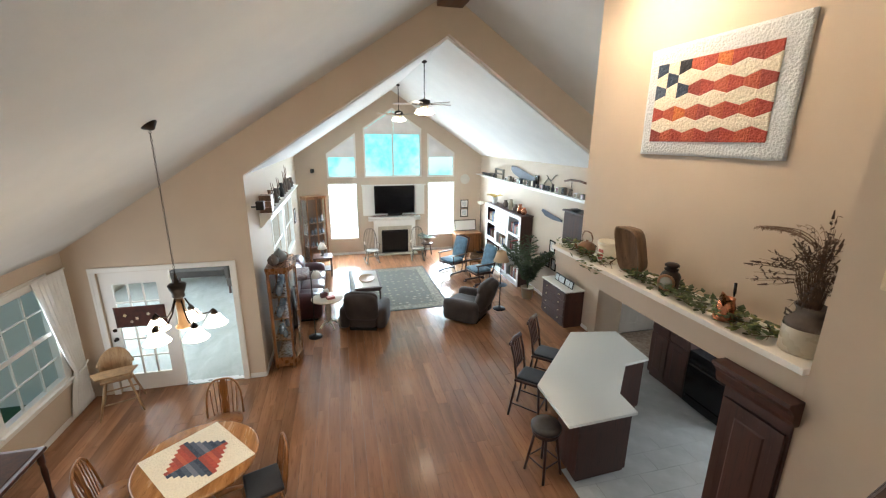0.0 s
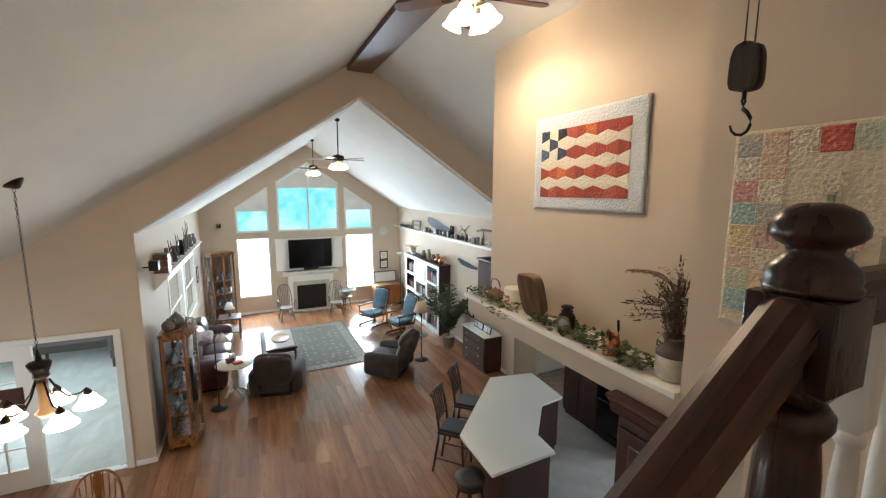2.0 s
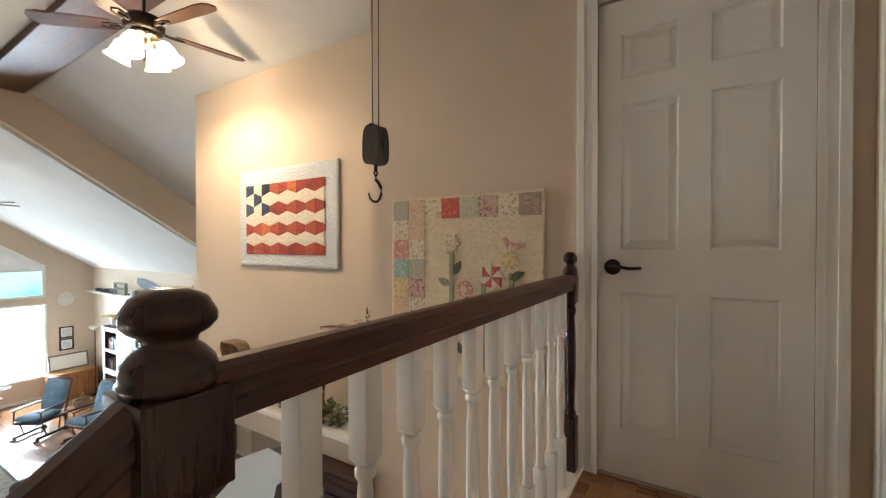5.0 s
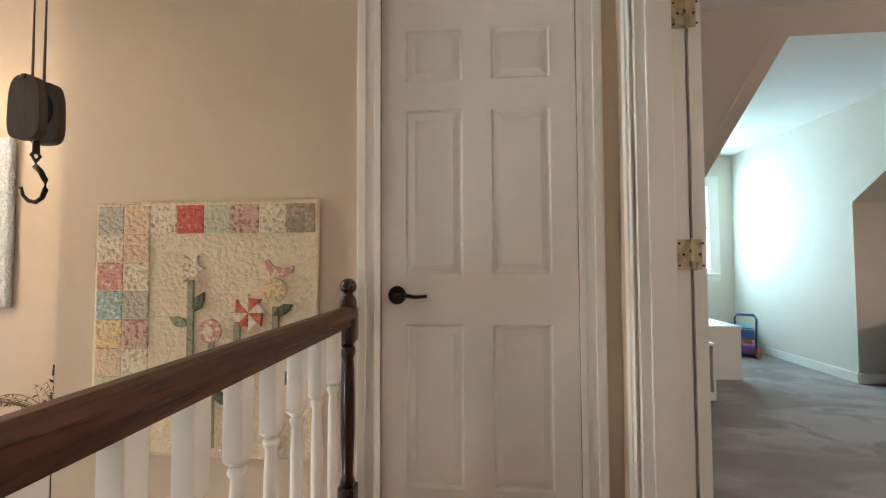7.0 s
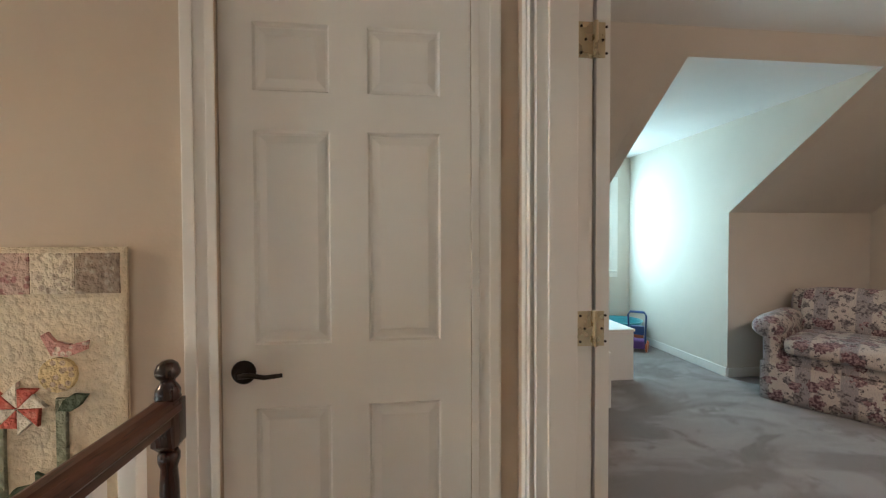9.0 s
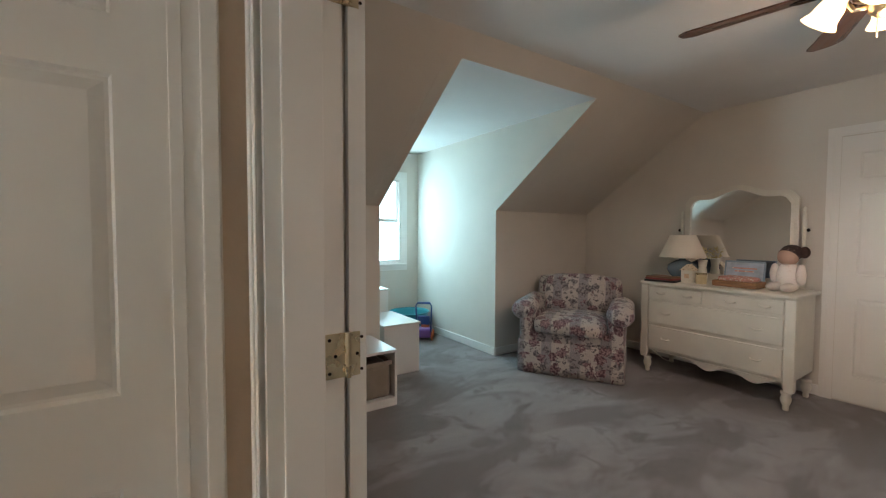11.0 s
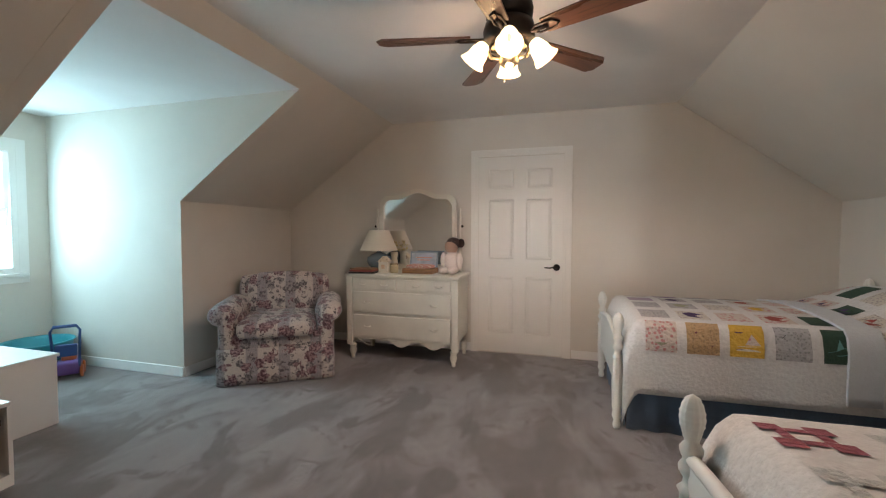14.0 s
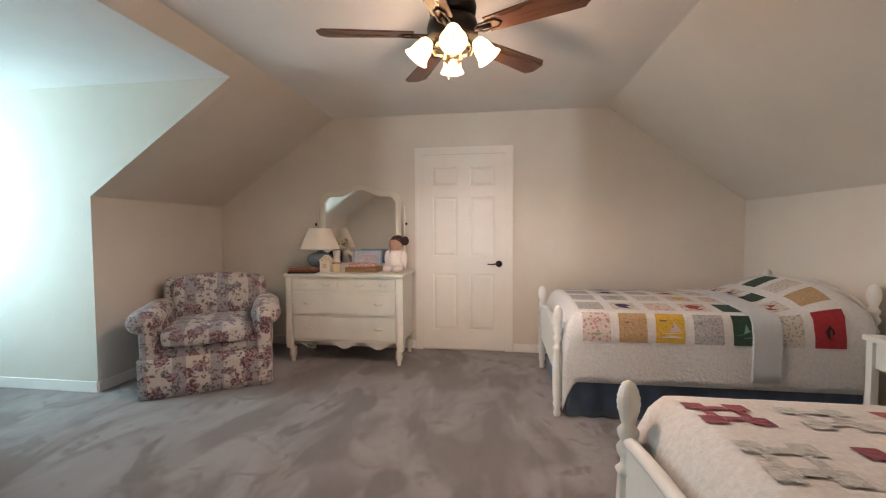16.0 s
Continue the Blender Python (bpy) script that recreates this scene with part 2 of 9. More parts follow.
def slab(loops, axis, a0, a1, bm=None):
    """A plate from an outline and holes: axis x takes (y, z), y takes (x, z), z takes (x, y)."""
    from mathutils.geometry import tessellate_polygon
    bm = bm or bmesh.new()

    def place(p, a):
        return {"x": (a, p[0], p[1]), "y": (p[0], a, p[1]), "z": (p[0], p[1], a)}[axis]
    front = [[bm.verts.new(place(p, a0)) for p in loop] for loop in loops]
    back = [[bm.verts.new(place(p, a1)) for p in loop] for loop in loops]
    ff, bb = [v for lp in front for v in lp], [v for lp in back for v in lp]
    for tri in tessellate_polygon([[Vector((p[0], p[1], 0)) for p in loop] for loop in loops]):
        bm.faces.new([ff[i] for i in tri])
        bm.faces.new([bb[i] for i in reversed(tri)])
    for fl, bl in zip(front, back):
        for i in range(len(fl)):
            j = (i + 1) % len(fl)
            bm.faces.new((fl[i], fl[j], bl[j], bl[i]))
    return bm


def rect(a0, a1, b0, b1):
    return [(a0, b0), (a1, b0), (a1, b1), (a0, b1)]


def setting(name, bm, material, label, category, parent=None):
    return tagged(part(name, bm, material, parent, label), category=category, kind="structure")


# ---- large structure ----
RX = -0.51          # ridge line
SL = 0.655          # pitch of both roofs


def top(x):         # ceiling over the dining room and landing
    return U + 3.10 - SL * abs(x - RX)


def gtop(x):        # lower ceiling of the great room
    return U + 2.47 - SL * abs(x - RX)


WL, WR = -3.74, 2.72        # great room side walls
NY, AY = 14.28, 6.74        # window wall, gable opening
DW = -6.3                   # dining room window wall

UPPER = [
    [(-2.73, U - 0.39), (-1.75, U - 0.39), (-1.75, U + 1.10), (-2.73, U + 0.42)],
    [(-1.49, U - 0.38), (0.50, U - 0.38), (0.50, U + 1.26), (-0.5, U + 1.92), (-1.49, U + 1.26)],
    [(0.71, U - 0.39), (1.70, U - 0.39), (1.70, U + 0.45), (0.71, U + 1.12)],
]
LOWER = [rect(-2.75, -1.76, 0.56, 2.53), rect(0.71, 1.72, 0.56, 2.53)]
setting("wall_north", slab([[(WL - 0.12, 0), (WR + 0.12, 0), (WR + 0.12, gtop(WR)), (RX, gtop(RX)), (WL - 0.12, gtop(WL))], *UPPER, *LOWER], "y", NY, NY + 0.14), TAN,
        "tan painted gable wall with tall windows", "wall")
WESTWINS = [rect(8.75, 10.45, 1.0, 2.42), rect(10.75, 12.45, 1.0, 2.42)]
setting("wall_west", slab([rect(AY + 0.12, NY, 0, gtop(WL)), *WESTWINS], "x", WL - 0.12, WL), TAN, "pale painted side wall with a window", "wall")
setting("wall_east", slab([rect(AY + 0.12, NY, 0, gtop(WR))], "x", WR, WR + 0.12), TAN, "pale painted side wall with a high shelf", "wall")
FR = (-5.93, -4.09, 2.04)
setting("wall_arch", slab([[(DW, 0), (FR[0], 0), (FR[0], FR[2]), (FR[1], FR[2]), (FR[1], 0), (WL, 0), (WL, U + 0.371), (RX, U + 2.514), (WR, U + 0.371), (WR, 0), (4.3, 0),
        (4.3, top(4.3)), (RX, top(RX)), (DW, top(DW))]], "y", AY, AY + 0.12), TAN, "tan wall with a tall gabled opening", "wall")
DWIN = [rect(3.70, 4.90, 0.62, 2.12), rect(5.05, 6.28, 0.62, 2.12)]
setting("wall_dining", slab([rect(-0.9, AY, 0, top(DW)), *DWIN], "x", DW - 0.12, DW), TAN, "tan dining room wall with two windows", "wall")
setting("ceiling_great_room", slab([[(WL - 0.12, gtop(WL - 0.12)), (RX, gtop(RX)), (WR + 0.12, gtop(WR + 0.12)), (WR + 0.12, gtop(WR + 0.12) + 0.15), (RX, gtop(RX) + 0.15), (WL - 0.12, gtop(WL - 0.12) + 0.15)]], "y", AY + 0.125, NY + 0.14), CEIL,
        "white vaulted ceiling", "ceiling")
setting("ceiling_dining", slab([[(DW - 0.12, top(DW - 0.12)), (RX, top(RX)), (4.3, top(4.3)), (4.3, top(4.3) + 0.15), (RX, top(RX) + 0.15), (DW - 0.12, top(DW - 0.12) + 0.15)]], "y", -1.0, AY + 0.12), CEILDIM,
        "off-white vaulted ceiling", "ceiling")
# wall by the landing with the closet door, wall with the flag quilt, and the box over the kitchen
CORN = 1.27
CD = (-0.755, -0.035, 2.035)
setting("wall_landing", slab([[(-0.893, 0), (CORN, 0), (CORN, top(0)), (-0.893, top(0))], rect(CD[0], CD[1], U, U + CD[2])], "x", 0.0, 0.12), TAN, "tan landing wall beside the railing", "wall")
setting("wall_return", box(0.121, 0.30, CORN - 0.12, CORN, U - 0.43, top(0.30)), TAN, "short tan return wall", "wall")
setting("wall_flag", slab([rect(CORN - 0.12, 3.87, U - 0.43, top(0.42))], "x", 0.30, 0.42), TAN, "tan wall above the kitchen", "wall")
setting("wall_box_end", slab([[(0.42, U - 0.43), (4.3, U - 0.43), (4.3, top(4.3)), (0.42, top(0.42))]], "y", 3.75, 3.87), TAN, "tan end wall of the upper storey", "wall")
setting("ledge_header", box(0.0, 0.30, CORN + 0.001, 3.87, U - 0.43, U - 0.245), TAN, "tan header above the kitchen opening", "wall")
setting("ledge_shelf", box(-0.045, 0.30, CORN + 0.002, 3.90, U - 0.245, U - 0.205, 0.006), TRIM, "cream painted display ledge", "shelf")
setting("ceiling_kitchen", box(0.125, 4.3, -0.9, 3.75, U - 0.44, U - 0.432), CEIL, "white kitchen ceiling", "ceiling")
# opening added in an unseen stretch of wall for the kitchen fill lamp
FILLWIN = rect(1.75, 3.25, 1.2, 2.3)
setting("wall_kitchen", slab([rect(-0.9, AY, 0, top(4.3)), FILLWIN], "x", 4.3, 4.42), TAN, "tan kitchen wall", "wall")
# bedroom
BX0, BX1, BY0, BY1 = -3.15, 2.24, -1.04, -5.03
KN, FL = U + 1.52, U + 2.45
D0, D1, DX = -3.55, -2.235, 3.86      # dormer
BD = (-1.075, -0.155, 2.035)        # bedroom doorway
setting("wall_bedroom_door", slab([[(DW, 0), (4.3, 0), (4.3, U + 2.6), (4.3, top(4.3)), (RX, top(RX)), (DW, top(DW))], rect(BD[0], BD[1], U, U + BD[2])], "y", BY0, -0.893), TAN,
        "tan wall with the bedroom doorway", "wall")
setting("wall_bedroom_lining", slab([rect(BX0, BX1, U, FL), rect(BD[0], BD[1], U + 0.001, U + BD[2])], "y", BY0 - 0.012, BY0 - 0.002), CREAM, "cream bedroom wall", "wall")
prof = [(BX0, U), (BX1, U), (BX1, KN), (0.91, FL), (-1.89, FL), (BX0, KN)]
setting("wall_bedroom_far", slab([prof], "y", BY1 - 0.12, BY1), CREAM, "cream bedroom gable wall", "wall")
setting("wall_knee_west", box(BX0 - 0.12, BX0, BY1, BY0 - 0.012, U, KN + 0.1), CREAM, "cream knee wall behind the beds", "wall")
setting("wall_knee_east", box(BX1, BX1 + 0.1, BY1, D0 - 0.1, U, KN), CREAM, "cream knee wall beside the dormer", "wall")
setting("wall_knee_east_near", box(BX1, BX1 + 0.1, D1 + 0.1, BY0 - 0.012, U, KN), CREAM, "cream knee wall beside the dormer", "wall")
setting("ceiling_bedroom", box(-1.89, 0.91, BY1, BY0 - 0.012, FL, FL + 0.1), CEIL, "flat white bedroom ceiling", "ceiling")
k = 0.08
setting("ceiling_slope_west", slab([[(BX0, KN), (-1.89, FL), (-1.89 - k, FL + k), (BX0 - k, KN + k)]], "y", BY1, BY0 - 0.012), CREAM, "sloped bedroom ceiling", "ceiling")
se = [(BX1, KN), (0.91, FL), (0.91 + k, FL + k), (BX1 + k, KN + k)]
setting("ceiling_slope_east", slab([se], "y", BY1, D0 - 0.101), CREAM, "sloped bedroom ceiling", "ceiling")
setting("ceiling_slope_east_near", slab([se], "y", D1 + 0.101, BY0 - 0.012), CREAM, "sloped bedroom ceiling", "ceiling")
dz = U + 2.35
xt = 0.91 + (FL - dz) * (BX1 - 0.91) / (FL - KN)
setting("ceiling_dormer_lip", slab([[(0.91, FL), (0.91 + 0.2, FL + 0.1), (xt + 0.2, dz + 0.1), (xt, dz)]], "y", D0 - 0.1005, D1 + 0.1005), CREAM, "cream lip above the dormer", "ceiling")
setting("ceiling_dormer", box(xt, DX + 0.1, D0, D1, dz, dz + 0.08), CEIL, "white dormer ceiling", "ceiling")
side = [(BX1, U), (DX, U), (DX, dz), (xt, dz), (BX1, KN)]
setting("wall_dormer_south", slab([side], "y", D0 - 0.1, D0), CREAM, "cream dormer side wall", "wall")
setting("wall_dormer_north", slab([side], "y", D1, D1 + 0.1), CREAM, "cream dormer side wall", "wall")
BW = (-3.31, -2.48, U + 0.88, U + 2.02)
setting("wall_dormer_window", slab([rect(D0 - 0.1, D1 + 0.1, U, dz + 0.08), rect(*BW)], "x", DX, DX + 0.12), CREAM, "cream dormer wall with a window", "wall")
setting("floor_bedroom", box(BX0, DX, BY1, BY0 - 0.002, U - 0.02, U), CARPET, "mottled grey-beige carpet", "carpet")
setting("floor_upper", box(-3.3, 4.3, -5.15, -1.04, U - 0.3, U - 0.021), TRIM, "upper floor structure", "floor")
# floors downstairs
setting("floor", box(DW, WR + 3.0, -0.9, NY, -0.12, -0.012), GROUT, "floor base under the planks", "floor")
setting("ground", box(-60, 60, -40, 80, -0.6, -0.5), plain("lawn", (0.07, 0.12, 0.04), 0.9, vary=0.3), "green lawn outside", "ground")
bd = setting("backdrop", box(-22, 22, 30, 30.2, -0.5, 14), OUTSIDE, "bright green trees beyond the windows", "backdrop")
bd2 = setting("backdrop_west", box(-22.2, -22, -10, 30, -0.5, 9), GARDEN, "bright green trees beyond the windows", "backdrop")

# ---- doors ----
def casing_bm(w, h, wide=0.085, deep=0.02):
    """Moulded casing round an opening w by h: local x across, z up, front at -y."""
    bm = bmesh.new()
    for x0, x1 in ((-wide, -0.008), (w + 0.008, w + wide)):
        box(x0, x1, -deep, 0, 0, h + 0.008, bm=bm)
        mid = x0 + (x1 - x0) * (0.25 if x0 < 0 else 0.75)
        box(mid - 0.016, mid + 0.016, -deep - 0.007, -deep, 0, h + 0.008, 0.003, bm=bm)
        inner = x1 if x0 < 0 else x0
        box(inner - 0.012, inner + 0.012, -deep - 0.003, -deep + 0.001, 0, h + 0.005, 0.002, bm=bm)
    box(-wide, w + wide, -deep, 0, h + 0.008, h + wide, bm=bm)
    box(-wide, w + wide, -deep - 0.007, -deep, h + wide - 0.03, h + wide, 0.003, bm=bm)
    return bm


def six_panel_leaf(parent, w, h, material, name="door_leaf"):
    """A moulded six-panel leaf: frame with stiles and rails, and six raised panels on both faces."""
    k = w / 0.72
    cols = [(0.092 * k, 0.306 * k), (0.414 * k, 0.628 * k)]
    cols[1] = (w - cols[0][1], w - cols[0][0])
    rows = [(0.205, 0.793), (0.976, 1.587), (1.697, 1.89)]
    holes = [rect(a, b, c, d) for a, b in cols for c, d in rows]
    leaf = part(name, slab([rect(0, w, 0.008, h), *holes], "y", 0, 0.036), material, parent)
    for a, b in cols:
        for c, d in rows:
            bm = bmesh.new()
            for s, y0 in ((1, 0.0), (-1, 0.036)):
                loops = []
                for inset, depth in ((0, 0.0005), (0.006, 0.0095), (0.013, 0.010), (0.036, 0.003)):
                    loops.append([bm.verts.new((x, y0 + s * depth, z)) for x, z in rect(a + inset, b - inset, c + inset, d - inset)])
                for p, q in zip(loops, loops[1:]):
                    for i in range(4):
                        bm.faces.new((p[i], p[(i + 1) % 4], q[(i + 1) % 4], q[i]))
                bm.faces.new(loops[-1])
            part("panel", bm, material, leaf)
    return leaf


def lever(parent, x, z, way, depth=0.0):
    bm = lathe([(0.033, 0), (0.034, 0.006), (0.028, 0.012), (0.012, 0.014), (0.012, 0.045), (0.0, 0.046)], 20, m=Matrix.Translation((x, depth, z)) @ pose(0, 0, 0, 90))
    h = part("handle", bm, BRONZE, parent, "dark oiled bronze lever handle", True)
    part("lever", tube([(x, depth - 0.042, z), (x + way * 0.03, depth - 0.046, z + 0.003), (x + way * 0.07, depth - 0.046, z - 0.004), (x + way * 0.115, depth - 0.04, z - 0.001)], 0.0085, 8, taper=0.7), BRONZE, h, "", True)


def jamb_bm(w, h, d):
    bm = box(-0.02, -0.0005, 0, d, 0, h)
    box(w + 0.0005, w + 0.02, 0, d, 0, h, bm=bm)
    box(-0.02, w + 0.02, 0, d, h, h + 0.018, bm=bm)
    return bm


closet = tagged(new("door_1"), "white six-panel closet door with bronze lever", "door", kind="structure")
closet.matrix_world = pose(0.0, CD[1] - 0.003, U, 0, 0, -90)
part("casing", casing_bm(CD[1] - CD[0] - 0.006, CD[2] - 0.005), DOORWHITE, closet)
leaf = six_panel_leaf(closet, 0.714, 2.028, DOORWHITE)
leaf.location = (0, 0.012, 0)
lever(leaf, 0.06, 0.90, 1)

bed_door = tagged(new("door_2"), "white bedroom door standing open into the room", "door", kind="structure")
DWD = BD[1] - BD[0]
bed_door.matrix_world = pose(BD[1], -0.87, U, 0, 0, 180)
part("casing", casing_bm(DWD, BD[2], 0.047, 0.013), DOORWHITE, bed_door).location = (0, 0.023, 0)
part("jamb", jamb_bm(DWD - 0.04, BD[2] - 0.019, 0.149), DOORWHITE, bed_door).location = (0.02, 0.021, 0)
bm = box(0.02, 0.031, 0.05, 0.128, 0, BD[2] - 0.02, 0.003)
box(DWD - 0.031, DWD - 0.02, 0.05, 0.128, 0, BD[2] - 0.02, 0.003, bm=bm)
box(0.02, DWD - 0.02, 0.05, 0.128, BD[2] - 0.031, BD[2] - 0.0195, bm=bm)
part("stop", bm, DOORWHITE, bed_door)
leaf = six_panel_leaf(bed_door, 0.86, 2.01, DOORWHITE)
# open a little past square, hinged on the jamb nearest the closet door
leaf.matrix_local = Matrix.Translation((0.026, 0.180, 0)) @ pose(0, 0, 0, 0, 0, 176) @ Matrix.Translation((0.004, -0.036, 0))
for z in (0.26, 1.04, 1.79):
    bm = box(0.0195, 0.0205, 0.128, 0.174, z - 0.046, z + 0.046)
    box(0.0222, 0.0236, 0.183, 0.2155, z - 0.046, z + 0.046, 0.0005, bm=bm)
    box(0.0206, 0.0226, 0.128, 0.174, z - 0.046, z + 0.046, 0.0008, bm=bm)
    lathe([(0.0062, -0.047), (0.0062, 0.047)], 12, bm, Matrix.Translation((0.026, 0.176, z)))
    hinge = part("hinge", bm, BRASS, bed_door, "brass butt hinge", False)
    bm = bmesh.new()
    for dz2 in (-0.034, 0.0, 0.034):
        lathe([(0.0036, 0), (0.0036, 0.0016)], 8, bm, Matrix.Translation((0.0225, 0.138 + 0.012 * (dz2 == 0), z + dz2)) @ pose(0, 0, 0, 0, 90))
        lathe([(0.0036, 0), (0.0036, 0.0016)], 8, bm, Matrix.Translation((0.0236, 0.206 - 0.01 * (dz2 == 0), z + dz2)) @ pose(0, 0, 0, 0, 90))
    part("screw", bm, BRONZE, hinge)

far_door = tagged(new("door_3"), "white six-panel closet door in the bedroom", "door", kind="structure")
far_door.matrix_world = pose(-0.055, BY1, U, 0, 0, 180)
part("casing", casing_bm(0.86, 2.03, 0.075, 0.018), DOORWHITE, far_door)
leaf = six_panel_leaf(far_door, 0.85, 2.02, DOORWHITE)
leaf.matrix_local = Matrix.Translation((0.005, -0.012, 0.008))
lever(leaf, 0.79, 0.90, -1)
hall_door = tagged(new("door_4"), "white panelled door in the wall behind the kitchen", "door", kind="structure")
hall_door.matrix_world = pose(3.40, AY, 0)
part("casing", casing_bm(0.82, 2.03), DOORWHITE, hall_door)
six_panel_leaf(hall_door, 0.81, 2.02, DOORWHITE).location = (0.005, -0.012, 0)


# ---- baseboards ----
def baseboard(name, x0, x1, y0, y1, z):
    bm = box(x0, x1, y0, y1, z, z + 0.085, 0.004)
    setting(name, bm, TRIM, "white painted baseboard", "baseboard")


baseboard("baseboard_dormer", BX1, DX, D0, D0 + 0.012, U)
baseboard("baseboard_dormer_end", DX - 0.012, DX, D0 + 0.013, D1, U)
baseboard("baseboard_knee", BX1 - 0.012, BX1, BY1, D0, U)
baseboard("baseboard_far", -0.01, BX1 - 0.013, BY1, BY1 + 0.012, U)
baseboard("baseboard_far_closet", BX0, -1.0, BY1, BY1 + 0.012, U)
baseboard("baseboard_beds", BX0, BX0 + 0.012, BY1 + 0.013, BY0 - 0.02, U)
baseboard("baseboard_arch", FR[1] + 0.1, WL + 0.002, AY - 0.014, AY, 0)
baseboard("baseboard_arch_end", WL, WL + 0.014, AY, 14.2, 0)
baseboard("baseboard_dining", DW, DW + 0.014, -0.8, AY - 0.015, 0)
baseboard("baseboard_tv", WL + 0.02, -1.4, NY - 0.014, NY, 0)
baseboard("baseboard_tv_right", 0.4, WR - 0.02, NY - 0.014, NY, 0)
baseboard("baseboard_east", WR - 0.014, WR, 7.0, NY - 0.02, 0)

# ---- ridge beam ----
setting("ridge_beam", box(-0.71, -0.30, -0.86, AY - 0.001, U + 2.89, U + 3.15, 0.008), BEAMWOOD, "stained wooden ridge beam under the vaulted ceiling", "beam")

# ---- landing floor and stairs ----
LAND = wood("landing_oak", (0.17, 0.075, 0.03), (0.30, 0.15, 0.065), 0.3, axis=0)
landing = setting("floor_landing", box(-1.68, 0.0, -0.893, 0.13, U - 0.28, U - 0.02), TRIM, "landing floor structure", "floor")
bm0 = box(0, 0.083, 0, 1.68, 0, 0.02, 0.0015)
board = part("floorboard", bm0, LAND, landing)
board.matrix_world = pose(0.0, -0.87, U - 0.02, 0, 0, 90)
for i in range(1, 12):
    b2 = board.copy()
    scene.collection.objects.link(b2)
    b2.matrix_world = pose(0.0, -0.87 + i * 0.084, U - 0.02, 0, 0, 90)
RISE, RUN, NSTEP = U / 17, 0.25, 16
stairs = thing("staircase", pose(-1.68, -0.4, 0), "wooden staircase with closed stringer rising to the landing", "stairs")
for i in range(NSTEP):
    zt = U - (i + 1) * RISE
    tread = part("tread", box(-(i + 1) * RUN - 0.03, -i * RUN, -0.46, 0.45, zt - 0.03, zt, 0.005), LAND, stairs)
    part("riser", box(-i * RUN - 0.02, -i * RUN, -0.46, 0.45, zt + 0.001, zt + RISE - 0.031), TRIM, stairs)
part("stringer", slab([[(0, U - 0.30), (0, U + 0.02), (-NSTEP * RUN - 0.1, U - (NSTEP + 0.35) * RISE), (-NSTEP * RUN - 0.1, 0), (-NSTEP * RUN + 0.3, 0)]], "y", 0.451, 0.50), TRIM, stairs)

# ---- railing ----
BAL = plain("white_baluster_paint", (0.78, 0.77, 0.74), 0.35, vary=0.03)


def square_to_round(z0, z1, half, bm):
    """Square block with chamfered foot and head."""
    box(-half, half, -half, half, z0 + half * 0.6, z1, 0.002, bm=bm)
    lathe([(half * 0.75, z0), (half * 1.35, z0 + half * 0.65)], 4, bm, pose(0, 0, 0, 0, 0, 45))
    return bm


def baluster_bm(length):
    """Turned baluster hanging down from its head at z = 0."""
    bm = bmesh.new()
    square_to_round(-0.165, 0.02, 0.0195, bm)
    lathe([(0.0135, -0.165), (0.0185, -0.172), (0.0185, -0.180), (0.0125, -0.19), (0.0155, -0.24), (0.0165, -0.42), (0.0135, -0.56), (0.017, -0.575), (0.013, -0.59)], 12, bm)
    box(-0.0195, 0.0195, -0.0195, 0.0195, -length, -0.585, 0.002, bm=bm)
    return bm


def newel_bm(scale=1.0, foot=0.98):
    s = scale
    bm = lathe([(0.0, 0.0), (0.02 * s, -0.001), (0.038 * s, -0.010), (0.0475 * s, -0.026), (0.0475 * s, -0.036), (0.040 * s, -0.044), (0.029 * s, -0.050), (0.027 * s, -0.057), (0.036 * s, -0.064), (0.0455 * s, -0.074), (0.048 * s, -0.083), (0.046 * s, -0.090), (0.050 * s, -0.094), (0.046 * s, -0.104)], 24)
    square_to_round(-0.235, -0.104, 0.047 * s, bm)
    lathe([(0.034 * s, -0.235), (0.042 * s, -0.245), (0.042 * s, -0.26), (0.031 * s, -0.28), (0.036 * s, -0.32), (0.04 * s, -0.42), (0.038 * s, -0.55), (0.030 * s, -0.68), (0.042 * s, -0.70), (0.032 * s, -0.72)], 20, bm)
    box(-0.047 * s, 0.047 * s, -0.047 * s, 0.047 * s, -foot, -0.715, 0.003, bm=bm)
    return bm


def rail_bm(length):
    """Moulded handrail along +x, its top at z = 0."""
    prof = [(-0.031, -0.018), (-0.024, -0.006), (-0.010, 0.0), (0.010, 0.0), (0.024, -0.006), (0.031, -0.018), (0.031, -0.036), (0.022, -0.046), (0.022, -0.066), (-0.022, -0.066), (-0.022, -0.046), (-0.031, -0.036)]
    return slab([prof], "x", 0, length)


RY = 0.06
railing = thing("landing_railing", pose(-1.65, RY, U), "dark wood railing with white turned balusters", "railing")
part("newel", newel_bm(0.93), NEWELWOOD, railing, "dark turned newel post with mushroom cap", True).location = (0, 0, 0.955)
part("end_post", newel_bm(0.62), NEWELWOOD, railing, "slim dark post against the wall", True).location = (1.575, 0, 0.965)
part("handrail", rail_bm(1.55), RAILWOOD, railing).matrix_local = pose(0.03, 0, 0.868)
bmesh_b = baluster_bm(0.80)
first = part("baluster", bmesh_b, BAL, railing, "white turned baluster", True)
first.location = (0.165, 0, 0.80)
for i in range(1, 11):
    b2 = first.copy()
    scene.collection.objects.link(b2)
    b2.location = (0.165 + i * 0.1265, 0, 0.80)
part("shoe_rail", box(0.03, 1.64, -0.045, 0.045, 0.0, 0.022, 0.004), TRIM, railing)
pitch = math.atan2(RISE, RUN)
